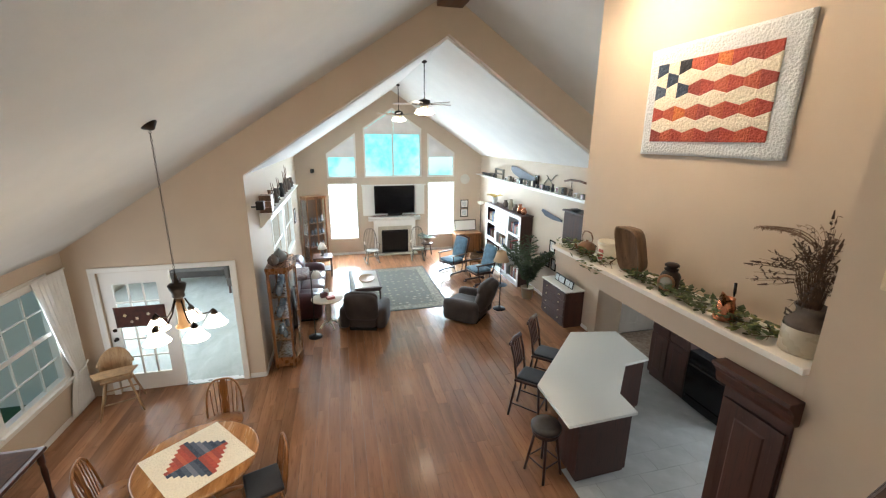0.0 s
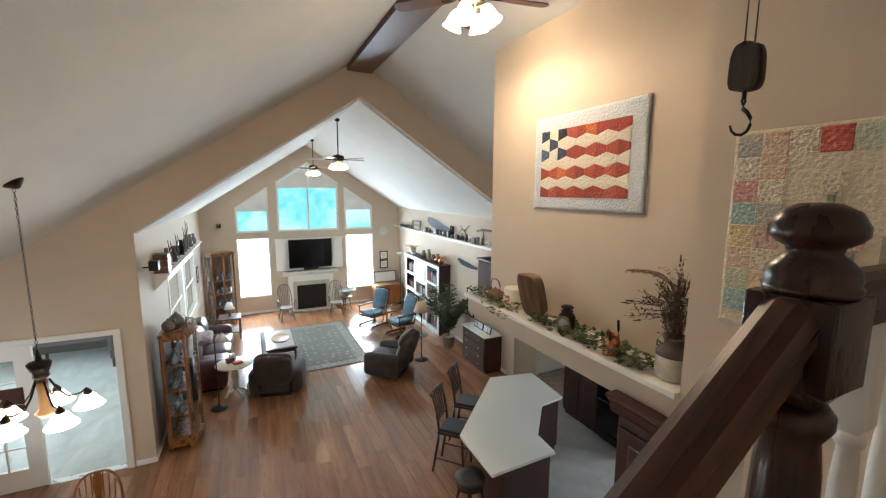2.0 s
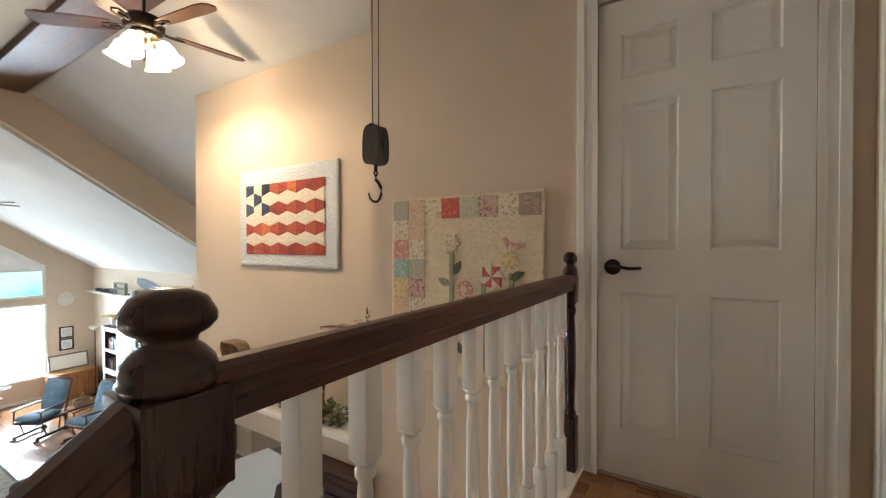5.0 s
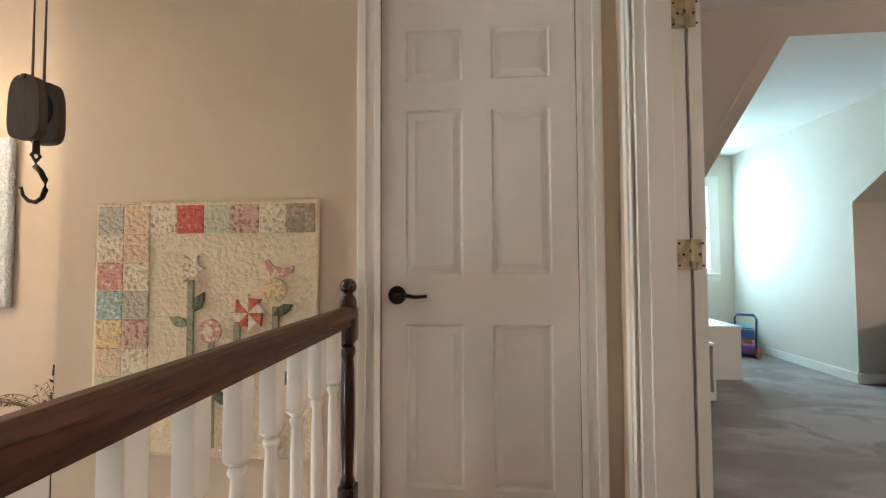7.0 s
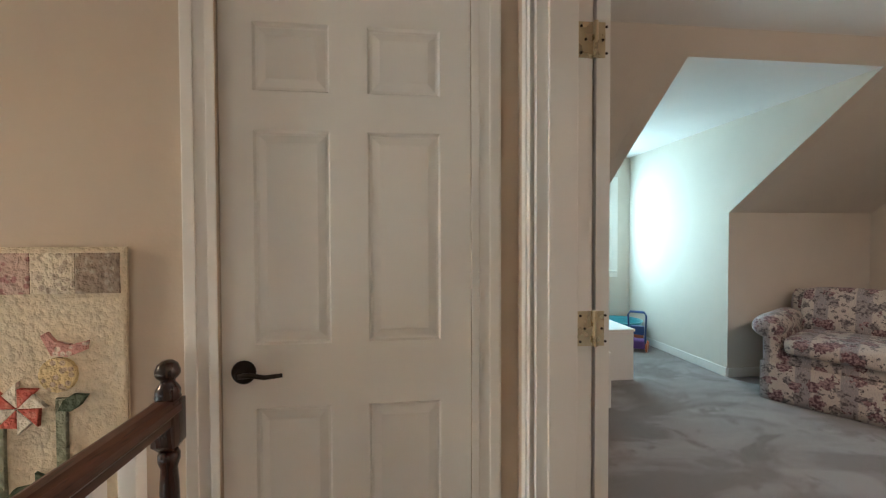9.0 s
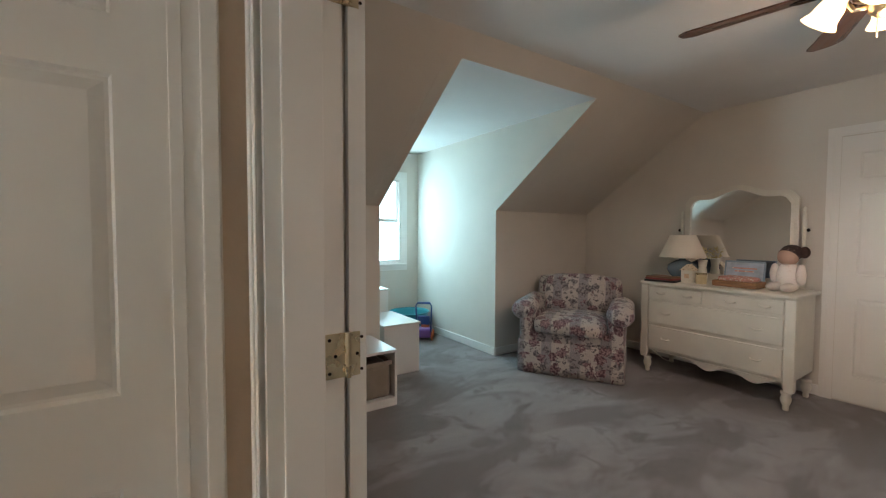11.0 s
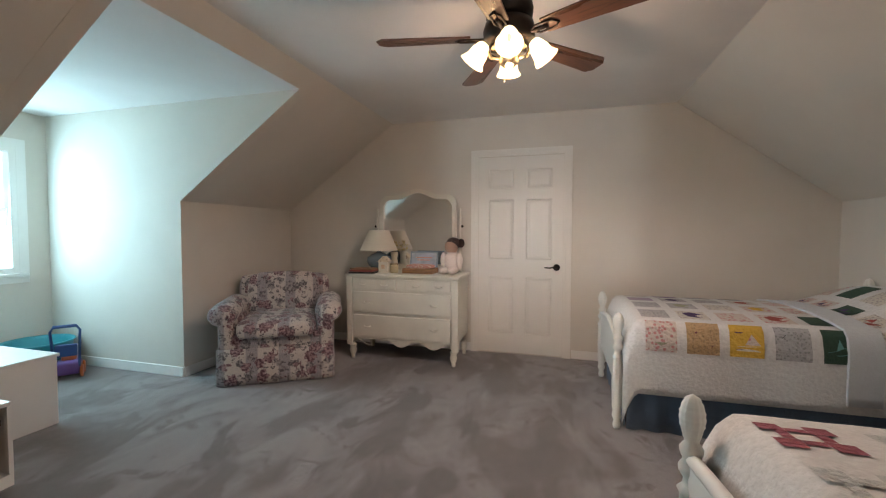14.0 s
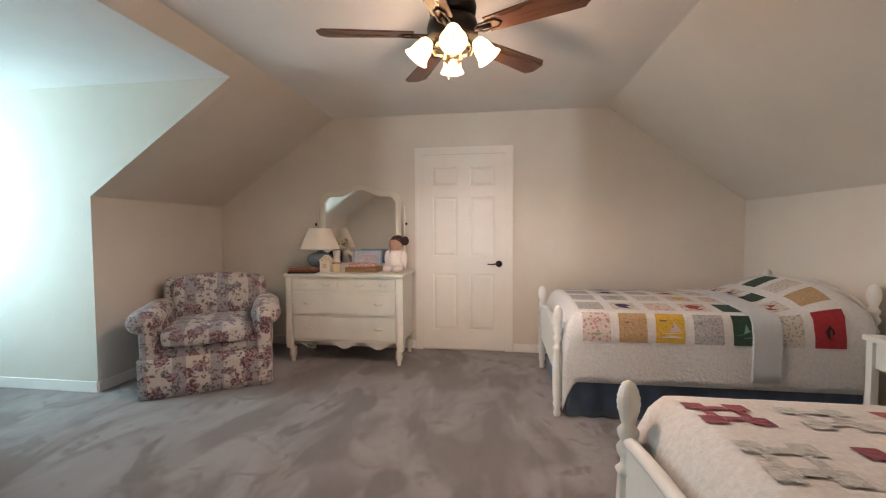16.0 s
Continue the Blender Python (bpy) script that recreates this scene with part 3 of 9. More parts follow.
stair_rail = thing("stair_railing", pose(-1.65, RY, U), "dark wood stair handrail with white balusters", "railing")
ln = 15.6 * RUN / math.cos(pitch)
part("handrail", rail_bm(ln), RAILWOOD, stair_rail).matrix_local = Matrix.Translation((-0.035, 0, 0.855)) @ pose(0, 0, 0, 0, 0, 180) @ pose(0, 0, 0, 0, math.degrees(pitch), 0)
sb = None
for i in range(30):
    x = -0.15 - i * 0.125
    if sb is None:
        sb = b2 = part("baluster", baluster_bm(0.855), BAL, stair_rail, "white turned baluster", True)
    else:
        b2 = sb.copy()
        scene.collection.objects.link(b2)
    b2.location = (x, 0, 0.80 + (x + 0.035) * RISE / RUN)
part("newel", newel_bm(1.0, 1.2), NEWELWOOD, stair_rail, "dark turned newel post", True).location = (-15.8 * RUN, 0, -15.8 * RISE + 1.10)


# ---- quilts ----
def quilt_cloth(name, color, spots=None, scale=30.0, pucker=0.9):
    """Cotton patch, puckered by its quilting."""
    m, n, l, b = shader(name)
    nt = m.node_tree
    v = coords(nt)
    w = noisy(nt, v, 55.0, 3.0)
    vo = n.new("ShaderNodeTexVoronoi")
    vo.inputs["Scale"].default_value = scale
    l.new(v, vo.inputs["Vector"])
    col = mixed(nt, ramp(nt, w, 0.3, 0.8), color, shade(color, 0.84))
    if spots:
        col = mixed(nt, ramp(nt, vo.outputs["Distance"], 0.42, 0.28), col, spots)
    l.new(col, b.inputs["Base Color"])
    b.inputs["Roughness"].default_value = 0.95
    bumped(nt, b, w, pucker, 0.02)
    return m


def puffy(w, h, thick, nx=40, nz=30, amp=0.003, sag=0.003):
    """A hanging quilt: a puckered sheet with thickness, front at -y, local x across, z up."""
    bm = bmesh.new()
    sheets = []
    for side in (0, 1):
        rows = []
        for j in range(nz + 1):
            row = []
            for i in range(nx + 1):
                x, z = w * i / nx, h * j / nz
                lift = amp * noise.noise((x * 14, z * 14, 3.0)) + sag * noise.noise((x * 2.1, z * 1.6, 9.0))
                wav = 0.006 * noise.noise((x * 5, 7.0, 0)) * (1 - j / nz)
                row.append(bm.verts.new((x + 0.004 * noise.noise((z * 4, 1, i // nx)), (-thick + lift if not side else 0.0), z + wav)))
            rows.append(row)
        sheets.append(rows)
        for a, b in zip(rows, rows[1:]):
            for i in range(nx):
                bm.faces.new((a[i], a[i + 1], b[i + 1], b[i]))
    f, k = sheets
    rim = lambda s: s[0] + [r[-1] for r in s[1:]] + s[-1][-2::-1] + [r[0] for r in s[-2:0:-1]]
    p, q = rim(f), rim(k)
    for i in range(len(p)):
        bm.faces.new((p[i], p[(i + 1) % len(p)], q[(i + 1) % len(q)], q[i]))
    return bm


def patch(poly, y, thick=0.004):
    """A sewn patch: a low cushion with a rounded rim."""
    bm = bmesh.new()
    cx, cz = sum(p[0] for p in poly) / len(poly), sum(p[1] for p in poly) / len(poly)
    rims = []
    for k2, dy in ((1.0, 0.012), (0.985, -0.5 * thick), (0.9, -thick)):
        rims.append([bm.verts.new((cx + (x - cx) * k2, y + dy, cz + (z - cz) * k2)) for x, z in poly])
    for a, b in zip(rims, rims[1:]):
        for i in range(len(poly)):
            bm.faces.new((a[i], a[(i + 1) % len(poly)], b[(i + 1) % len(poly)], b[i]))
    bm.faces.new(rims[-1])
    return bm


ICE = quilt_cloth("pale_blue_quilting", (0.66, 0.70, 0.74))
REDS = [quilt_cloth("red_patch", (0.42, 0.075, 0.05), (0.33, 0.05, 0.04)), quilt_cloth("rust_patch", (0.48, 0.11, 0.06)), quilt_cloth("orange_patch", (0.66, 0.20, 0.06), (0.55, 0.12, 0.04)), quilt_cloth("brick_patch", (0.33, 0.065, 0.05))]
CREAMP = quilt_cloth("cream_patch", (0.80, 0.74, 0.62))
NAVY = [quilt_cloth("navy_patch", (0.03, 0.05, 0.09), (0.06, 0.08, 0.12)), quilt_cloth("slate_patch", (0.07, 0.10, 0.15)), quilt_cloth("black_patch", (0.02, 0.025, 0.035))]
flag = thing("flag_wall_quilt", pose(0.297, 3.075, U + 0.81, 0, 0, -90), "flag-pattern wall quilt with pale blue border", "quilt")
FW, FH = 1.235, 0.825
part("backing", puffy(FW, FH, 0.016), ICE, flag, "pale blue quilted border", True)
u0, u1, v0, v1 = 0.10, 1.10, 0.105, 0.70
ncol, nrow = 9, 7


def fb(i, j):
    """Zigzag seam between stripes."""
    z = v0 + (v1 - v0) * j / nrow
    if 0 < j < nrow:
        z += (0.017 if (i + j) % 2 else -0.017)
    return z


for j in range(nrow):
    red = (nrow - 1 - j) % 2 == 0
    for i in range(ncol):
        xa, xb = u0 + (u1 - u0) * i / ncol, u0 + (u1 - u0) * (i + 1) / ncol
        poly = [(xa, fb(i, j)), (xb, fb(i + 1, j)), (xb, fb(i + 1, j + 1)), (xa, fb(i, j + 1))]
        if i < 3 and j >= 3:
            if j == 3:
                m = CREAMP if i != 1 else CREAMP
            else:
                m = NAVY[(i + j) % 3] if (i + j) % 2 == 0 else CREAMP
        elif red:
            m = REDS[2] if (i, j) in ((2, 2), (5, 6)) else REDS[(i * 3 + j * 5) % 2 + (3 if (i * 7 + j) % 5 == 0 else 0) - (1 if (i * 7 + j) % 5 == 0 and (i * 3 + j * 5) % 2 else 0)]
        else:
            m = CREAMP
        part("patch", patch(poly, -0.0215), m, flag)

CREAMQ = quilt_cloth("cream_quilting", (0.74, 0.63, 0.46), pucker=0.6)
PASTELS = [quilt_cloth("pastel_" + nm, c, shade(s, 0.8), 48) for nm, c, s in (
    ("peach", (0.74, 0.54, 0.38), (0.72, 0.60, 0.44)), ("sage", (0.58, 0.58, 0.42), (0.72, 0.66, 0.52)), ("pink", (0.66, 0.34, 0.29), (0.92, 0.78, 0.66)), ("teal", (0.36, 0.52, 0.47), (0.70, 0.74, 0.64)),
    ("butter", (0.76, 0.60, 0.32), (0.66, 0.5, 0.36)), ("grey", (0.50, 0.47, 0.39), (0.6, 0.56, 0.47)), ("cream", (0.76, 0.67, 0.51), (0.62, 0.50, 0.38)), ("brown", (0.38, 0.29, 0.22), (0.56, 0.47, 0.37)), ("rose", (0.62, 0.44, 0.36), (0.5, 0.25, 0.22)))]
CORAL = quilt_cloth("coral_patch", (0.60, 0.13, 0.09), (0.66, 0.22, 0.16), 40)
GREENP = quilt_cloth("green_patch", (0.10, 0.13, 0.08), None)
SAGEP = quilt_cloth("sage_patch", (0.33, 0.34, 0.24), None)
pastel = thing("patchwork_wall_quilt", pose(-0.002, 1.09, U + 0.30, 0, 0, -90), "cream wall quilt with pastel squares and flowers", "quilt")
PW, PH = 0.895, 0.955
part("backing", puffy(PW, PH, 0.014, 80, 80, amp=0.003), CREAMQ, pastel, "cream quilted field", True)
part("binding", tube([(0, -0.008, 0), (PW, -0.008, 0), (PW, -0.008, PH), (0, -0.008, PH), (0, -0.008, 0)], 0.006, 6), CREAMQ, pastel)
c = 0.109
order_top = [5, 0, 6, CORAL, 1, 8, 6, 7]
for i in range(8):
    m = order_top[i] if not isinstance(order_top[i], int) else PASTELS[order_top[i]]
    part("patch", patch(rect(0.012 + i * c, 0.012 + (i + 1) * c, PH - 0.012 - c, PH - 0.012), -0.017), m, pastel)
colA, colB = [6, 2, 3, 4, 0, 1, 3], [0, 6, 5, 8, 6, 0, 4]
for j in range(7):
    for i, seq in enumerate((colA, colB)):
        z1 = PH - 0.012 - (j + 1) * c
        part("patch", patch(rect(0.012 + i * c, 0.012 + (i + 1) * c, z1 - c, z1), -0.017), PASTELS[seq[j]], pastel)


def disc(cx, cz, r, n=16, r2=None):
    return [(cx + (r if k2 % 2 == 0 or not r2 else r2) * math.cos(2 * math.pi * k2 / n), cz + (r if k2 % 2 == 0 or not r2 else r2) * math.sin(2 * math.pi * k2 / n)) for k2 in range(n)]


def leaf_poly(cx, cz, ln, wd, a):
    ca, sa = math.cos(a), math.sin(a)
    pts = [(-1, 0), (-0.4, 0.8), (0.3, 0.9), (1, 0), (0.3, -0.7), (-0.4, -0.8)]
    return [(cx + ln * px * ca - wd * pz * sa, cz + ln * px * sa + wd * pz * ca) for px, pz in pts]


FX = 0.065
for x, z0, z1 in ((0.335, 0.03, 0.66), (0.42, 0.03, 0.44), (0.52, 0.05, 0.50), (0.67, 0.03, 0.56)):
    part("stem", patch(rect(x + FX - 0.013, x + FX + 0.013, z0, z1), -0.018), SAGEP, pastel)
for x, z, a, m in ((0.37, 0.575, 1.1, GREENP), (0.29, 0.50, 2.7, SAGEP), (0.46, 0.22, 2.4, GREENP), (0.56, 0.30, 0.8, GREENP), (0.38, 0.16, 2.2, GREENP), (0.63, 0.33, 2.2, GREENP), (0.72, 0.30, 0.9, GREENP), (0.70, 0.545, 0.5, GREENP)):
    part("leaf", patch(leaf_poly(x + FX, z, 0.042, 0.022, a), -0.021), m, pastel)
part("flower", patch(disc(0.335 + FX, 0.70, 0.06, 12, 0.032), -0.021), PASTELS[6], pastel)
part("flower", patch(disc(0.415 + FX, 0.465, 0.046), -0.021), PASTELS[2], pastel)
part("flower", patch(disc(0.412 + FX, 0.465, 0.022), -0.025), CREAMQ, pastel)
for k2 in range(8):
    a = k2 * math.pi / 4
    part("pinwheel", patch([(0.567 + FX, 0.535), (0.567 + FX + 0.07 * math.cos(a), 0.535 + 0.07 * math.sin(a)), (0.567 + FX + 0.052 * math.cos(a + 0.78), 0.535 + 0.052 * math.sin(a + 0.78))], -0.021), CORAL if k2 % 2 else CREAMP, pastel)
part("flower", patch(disc(0.665 + FX, 0.62, 0.047), -0.021), PASTELS[4], pastel)
part("bird", patch([(bx2 + FX, bz2) for bx2, bz2 in ((0.625, 0.725), (0.64, 0.735), (0.66, 0.71), (0.70, 0.70), (0.74, 0.71), (0.735, 0.685), (0.69, 0.668), (0.65, 0.672), (0.637, 0.70))], -0.021), PASTELS[2], pastel)

# ---- pulley block ----
WOODBLOCK = wood("aged_block_wood", (0.03, 0.02, 0.014), (0.075, 0.052, 0.036), 0.6)
pul = thing("hanging_pulley_block", pose(-0.46, 0.825, U + 1.19) @ Matrix.Diagonal((0.82, 0.82, 1, 1)), "antique wooden pulley block with iron hook hanging on ropes", "pulley")
bm = bmesh.new()
for s in (-1, 1):
    out = [(0.058 * math.copysign(abs(math.cos(a)) ** 0.55, math.cos(a)) * (1 - 0.12 * math.sin(a)), 0.255 + 0.088 * math.copysign(abs(math.sin(a)) ** 0.6, math.sin(a))) for a in [2 * math.pi * q / 28 for q in range(28)]]
    slab([out], "x", s * 0.03 - 0.014, s * 0.03 + 0.014, bm)
part("cheek", bm, WOODBLOCK, pul, "worn dark wooden cheeks")
part("sheave", lathe([(0.05, -0.009), (0.043, 0), (0.05, 0.009)], 18, m=Matrix.Translation((0, 0, 0.26)) @ pose(0, 0, 0, 0, 90)), IRON, pul, "", True)
bm = box(-0.047, 0.047, -0.009, 0.009, 0.33, 0.345, 0.002)
tube([(0, 0, 0.18), (0, 0, 0.135)], 0.010, 8, bm)
tube([(0, 0, 0.145), (0.014, 0, 0.13), (0, 0, 0.115), (-0.014, 0, 0.13), (0, 0, 0.145)], 0.006, 6, bm)
part("swivel", bm, IRON, pul, "iron swivel", True)
hk = [(0, 0, 0.118), (0, 0, 0.10), (0, -0.02, 0.085), (0, -0.038, 0.06), (0, -0.04, 0.035), (0, -0.028, 0.012), (0, -0.005, 0.0), (0, 0.022, 0.004), (0, 0.044, 0.02), (0, 0.052, 0.042)]
part("hook", tube(hk, 0.0095, 10, taper=0.5), IRON, pul, "iron hook", True)
ROPE = cloth("grey_rope", (0.12, 0.10, 0.08), bump=0.6)
for y in (-0.022, 0.022):
    part("rope", tube([(0, y, 0.30), (0, y * 1.05, 1.0), (0, y * 0.9, 1.70)], 0.0045, 6), ROPE, pul)


# ---- things on the ledge ----
LEAFM = plain("ivy_leaf", (0.045, 0.075, 0.025), 0.45, vary=0.35, big=30)
LEAFP = plain("pale_ivy_leaf", (0.16, 0.18, 0.06), 0.5, vary=0.3, big=30)
DRY = plain("dried_stem", (0.10, 0.055, 0.03), 0.8, vary=0.3, big=40)
LZ = U - 0.203


def leaf_into(bm, p, way, ln, wd, up=None):
    """One folded, pointed leaf."""
    way = Vector(way).normalized()
    side = way.cross(up or Vector((0, 0, 1)))
    side = (side if side.length > 0.05 else Vector((1, 0, 0))).normalized() * wd
    nrm = side.cross(way).normalized() * ln * 0.12
    p = Vector(p)
    a, b, c2 = bm.verts.new(p), bm.verts.new(p + way * ln * 0.45 + nrm), bm.verts.new(p + way * ln)
    l1, r1 = bm.verts.new(p + way * ln * 0.38 + side), bm.verts.new(p + way * ln * 0.38 - side)
    bm.faces.new((a, l1, b)), bm.faces.new((l1, c2, b)), bm.faces.new((a, b, r1)), bm.faces.new((b, c2, r1))


def ivy(y0, y1, x0, x1, count, seed, pale=0.2, drop=False):
    rnd = random.Random(seed)
    t = thing("ivy_garland", pose((x0 + x1) / 2, (y0 + y1) / 2, LZ), "trailing artificial ivy lying on the ledge", "plant", "ivy on the ledge")
    dy, dx = (y1 - y0) / 2, (x1 - x0) / 2
    vines = bmesh.new()
    for k3 in range(3):
        tube([(rnd.uniform(-dx, dx) * 0.7, -dy + 2 * dy * q / 6, rnd.uniform(0.004, 0.035)) for q in range(7)], 0.0025, 5, vines)
    part("vine", vines, DRY, t)
    for mat2, n2 in ((LEAFM, int(count * (1 - pale))), (LEAFP, int(count * pale))):
        bm2 = bmesh.new()
        for _ in range(n2):
            p = (rnd.uniform(-dx, dx), rnd.uniform(-dy, dy), rnd.uniform(0.005, 0.075))
            if drop and rnd.random() < 0.25:
                p = (-dx - 0.02 - 0.02 * rnd.random(), p[1], rnd.uniform(-0.07, 0.0))
            leaf_into(bm2, p, (rnd.uniform(-1, 1), rnd.uniform(-1, 1), rnd.uniform(-0.3, 0.6)), rnd.uniform(0.035, 0.065), rnd.uniform(0.018, 0.031))
        part("leaves", bm2, mat2, t)


ivy(3.45, 3.85, -0.02, 0.2, 90, 1, 0.3)
ivy(3.0, 3.45, -0.02, 0.10, 80, 2, 0.6, True)
ivy(2.42, 2.75, -0.01, 0.2, 90, 3, 0.2)
ivy(1.98, 2.36, -0.01, 0.2, 130, 4, 0.15)
ivy(1.55, 1.95, -0.01, 0.22, 150, 5, 0.35)

COPPER = plain("copper", (0.50, 0.20, 0.11), 0.25, 1.0, 0.2, 18)
DULLC = plain("tarnished_copper", (0.26, 0.15, 0.10), 0.42, 0.9, 0.3, 14)
kettle = thing("copper_kettle", pose(0.13, 3.50, LZ), "tarnished copper kettle with tall bail handle", "kettle")
part("body", lathe([(0.075, 0), (0.088, 0.01), (0.092, 0.05), (0.083, 0.085), (0.05, 0.11), (0.03, 0.116), (0.012, 0.12), (0.012, 0.135), (0.0, 0.137)], 24), DULLC, kettle, "", True)
part("spout", tube([(-0.08, 0.0, 0.04), (-0.115, 0, 0.06), (-0.125, 0, 0.09), (-0.14, 0, 0.105)], 0.014, 10, taper=0.6), DULLC, kettle, "", True)
part("handle", tube([(0, -0.075, 0.085), (0, -0.09, 0.17), (0, -0.06, 0.215), (0, 0, 0.225), (0, 0.06, 0.215), (0, 0.09, 0.17), (0, 0.075, 0.085)], 0.007, 8), DULLC, kettle, "", True)
TINW = plain("cream_tin", (0.72, 0.66, 0.55), 0.4, vary=0.06)
tin = thing("lidded_tin", pose(0.14, 3.16, LZ), "cream storage tin with lid and dark red print", "canister")
part("body", lathe([(0.098, 0), (0.1, 0.004), (0.1, 0.18), (0.098, 0.182)], 32), TINW, tin, "", True)
part("lid", lathe([(0.104, 0.176), (0.105, 0.2), (0.1, 0.205), (0.09, 0.203), (0.0, 0.204)], 32), TINW, tin, "", True)
PRINT = plain("dark_print", (0.16, 0.05, 0.06), 0.5)
PRINT2 = plain("red_print", (0.45, 0.12, 0.10), 0.5)
for a, z, w2, h2, m in ((150, 0.125, 0.045, 0.05, PRINT), (150, 0.055, 0.045, 0.05, PRINT), (190, 0.12, 0.06, 0.03, PRINT2), (190, 0.08, 0.06, 0.02, PRINT2), (190, 0.05, 0.06, 0.025, PRINT2)):
    bm = bmesh.new()
    rows2 = []
    for q in range(7):
        an = radians(a) + (q / 6 - 0.5) * w2 / 0.1
        rows2.append((bm.verts.new((0.1008 * math.cos(an), 0.1008 * math.sin(an), z - h2 / 2)), bm.verts.new((0.1008 * math.cos(an), 0.1008 * math.sin(an), z + h2 / 2))))
    for p, q in zip(rows2, rows2[1:]):
        bm.faces.new((p[0], q[0], q[1], p[1]))
    part("label", bm, m, tin)
OLDWOOD = wood("weathered_bowl_wood", (0.13, 0.075, 0.042), (0.27, 0.165, 0.095), 0.7)
trough = thing("wooden_dough_trough", pose(0.155, 2.80, LZ + 0.012, 0, -14, 0), "weathered wooden dough trough leaning on the wall", "bowl")
bm = bmesh.new()
loops = []
for dep, ins in ((0.045, 0.028), (-0.055, 0.0), (-0.062, 0.006), (-0.056, 0.018), (0.03, 0.042)):
    w2, h2 = 0.15 - ins, 0.215 - ins
    loops.append([bm.verts.new((dep, w2 * math.copysign(abs(math.cos(a)) ** 0.45, math.cos(a)), 0.217 + h2 * math.copysign(abs(math.sin(a)) ** 0.45, math.sin(a)))) for a in [2 * math.pi * q / 36 for q in range(36)]])
for p, q in zip(loops, loops[1:]):
    for i in range(36):
        bm.faces.new((p[i], p[(i + 1) % 36], q[(i + 1) % 36], q[i]))
bm.faces.new(loops[0]), bm.faces.new(loops[-1])
part("bowl", bm, OLDWOOD, trough, "", True)
part("handle", tube([(-0.06, 0.13, 0.12), (-0.10, 0.19, 0.06), (-0.10, 0.17, 0.0), (-0.07, 0.08, 0.0)], 0.006, 8), OLDWOOD, trough, "bent wooden bail", True)
RUST = plain("dark_lantern_metal", (0.03, 0.022, 0.02), 0.45, 0.7, 0.3, 20)
lan = thing("railway_lantern", pose(0.13, 2.38, LZ, 0, 0, 25), "black antique railway lantern with round lens", "lantern")
part("body", lathe([(0.07, 0), (0.072, 0.01), (0.066, 0.02), (0.068, 0.09), (0.072, 0.12), (0.06, 0.145), (0.035, 0.165)], 24), RUST, lan, "", True)
part("chimney", lathe([(0.034, 0.16), (0.05, 0.168), (0.05, 0.178), (0.036, 0.182), (0.036, 0.192), (0.052, 0.2), (0.052, 0.212), (0.038, 0.222), (0.0, 0.226)], 24), RUST, lan, "", True)
bez = part("lens_ring", lathe([(0.062, 0), (0.066, 0.012), (0.055, 0.02), (0.05, 0.012)], 28, m=Matrix.Translation((-0.058, 0, 0.08)) @ pose(0, 0, 0, 0, -90)), DULLC, lan, "copper lens ring", True)
part("lens", lathe([(0.05, 0.0), (0.045, 0.016), (0.03, 0.026), (0.0, 0.03)], 24, m=Matrix.Translation((-0.058, 0, 0.08)) @ pose(0, 0, 0, 0, -90)), plain("lantern_lens", (0.35, 0.37, 0.36), 0.06, 0.3), bez, "milky glass lens", True)
pit = thing("copper_pitcher", pose(0.09, 1.86, LZ, 0, 0, 20), "polished copper pitcher with pouring lip", "pitcher")
part("body", lathe([(0.062, 0), (0.068, 0.005), (0.064, 0.03), (0.050, 0.11), (0.044, 0.14), (0.046, 0.148), (0.041, 0.146), (0.036, 0.11)], 24), COPPER, pit, "", True)
bm = bmesh.new()
a, b, c2, d = bm.verts.new((-0.028, 0.038, 0.145)), bm.verts.new((-0.028, -0.038, 0.145)), bm.verts.new((-0.10, 0, 0.215)), bm.verts.new((-0.050, 0, 0.09))
for f in ((a, c2, d), (b, d, c2), (a, d, b)):
    bm.faces.new(f)
part("lip", bm, COPPER, pit)
part("handle", tube([(0.06, 0, 0.06), (0.095, 0, 0.10), (0.10, 0, 0.16), (0.085, 0, 0.23)], 0.010, 8), BLACK, pit, "dark handle", True)
STONE = plain("glazed_stoneware", (0.50, 0.45, 0.36), 0.3, vary=0.12, big=9)
BROWNG = plain("brown_glaze", (0.13, 0.10, 0.085), 0.22, vary=0.25, big=12)
jug = thing("stoneware_milk_can", pose(0.14, 1.42, LZ), "cream and brown stoneware milk can with dried stems", "jug")
part("body", lathe([(0.1, 0), (0.107, 0.008), (0.108, 0.145), (0.106, 0.15)], 36), STONE, jug, "cream glazed lower half", True)
part("shoulder", lathe([(0.107, 0.15), (0.104, 0.175), (0.075, 0.205), (0.064, 0.22), (0.064, 0.245), (0.075, 0.262), (0.078, 0.27), (0.066, 0.268), (0.056, 0.24)], 36), BROWNG, jug, "brown glazed shoulder", True)
for s in (-1, 1):
    part("ear", tube([(0, s * 0.088, 0.19), (0, s * 0.125, 0.205), (0, s * 0.125, 0.175), (0, s * 0.1, 0.165)], 0.007, 8), BROWNG, jug, "", True)
rnd = random.Random(8)
stems, heads, wisps = bmesh.new(), bmesh.new(), bmesh.new()
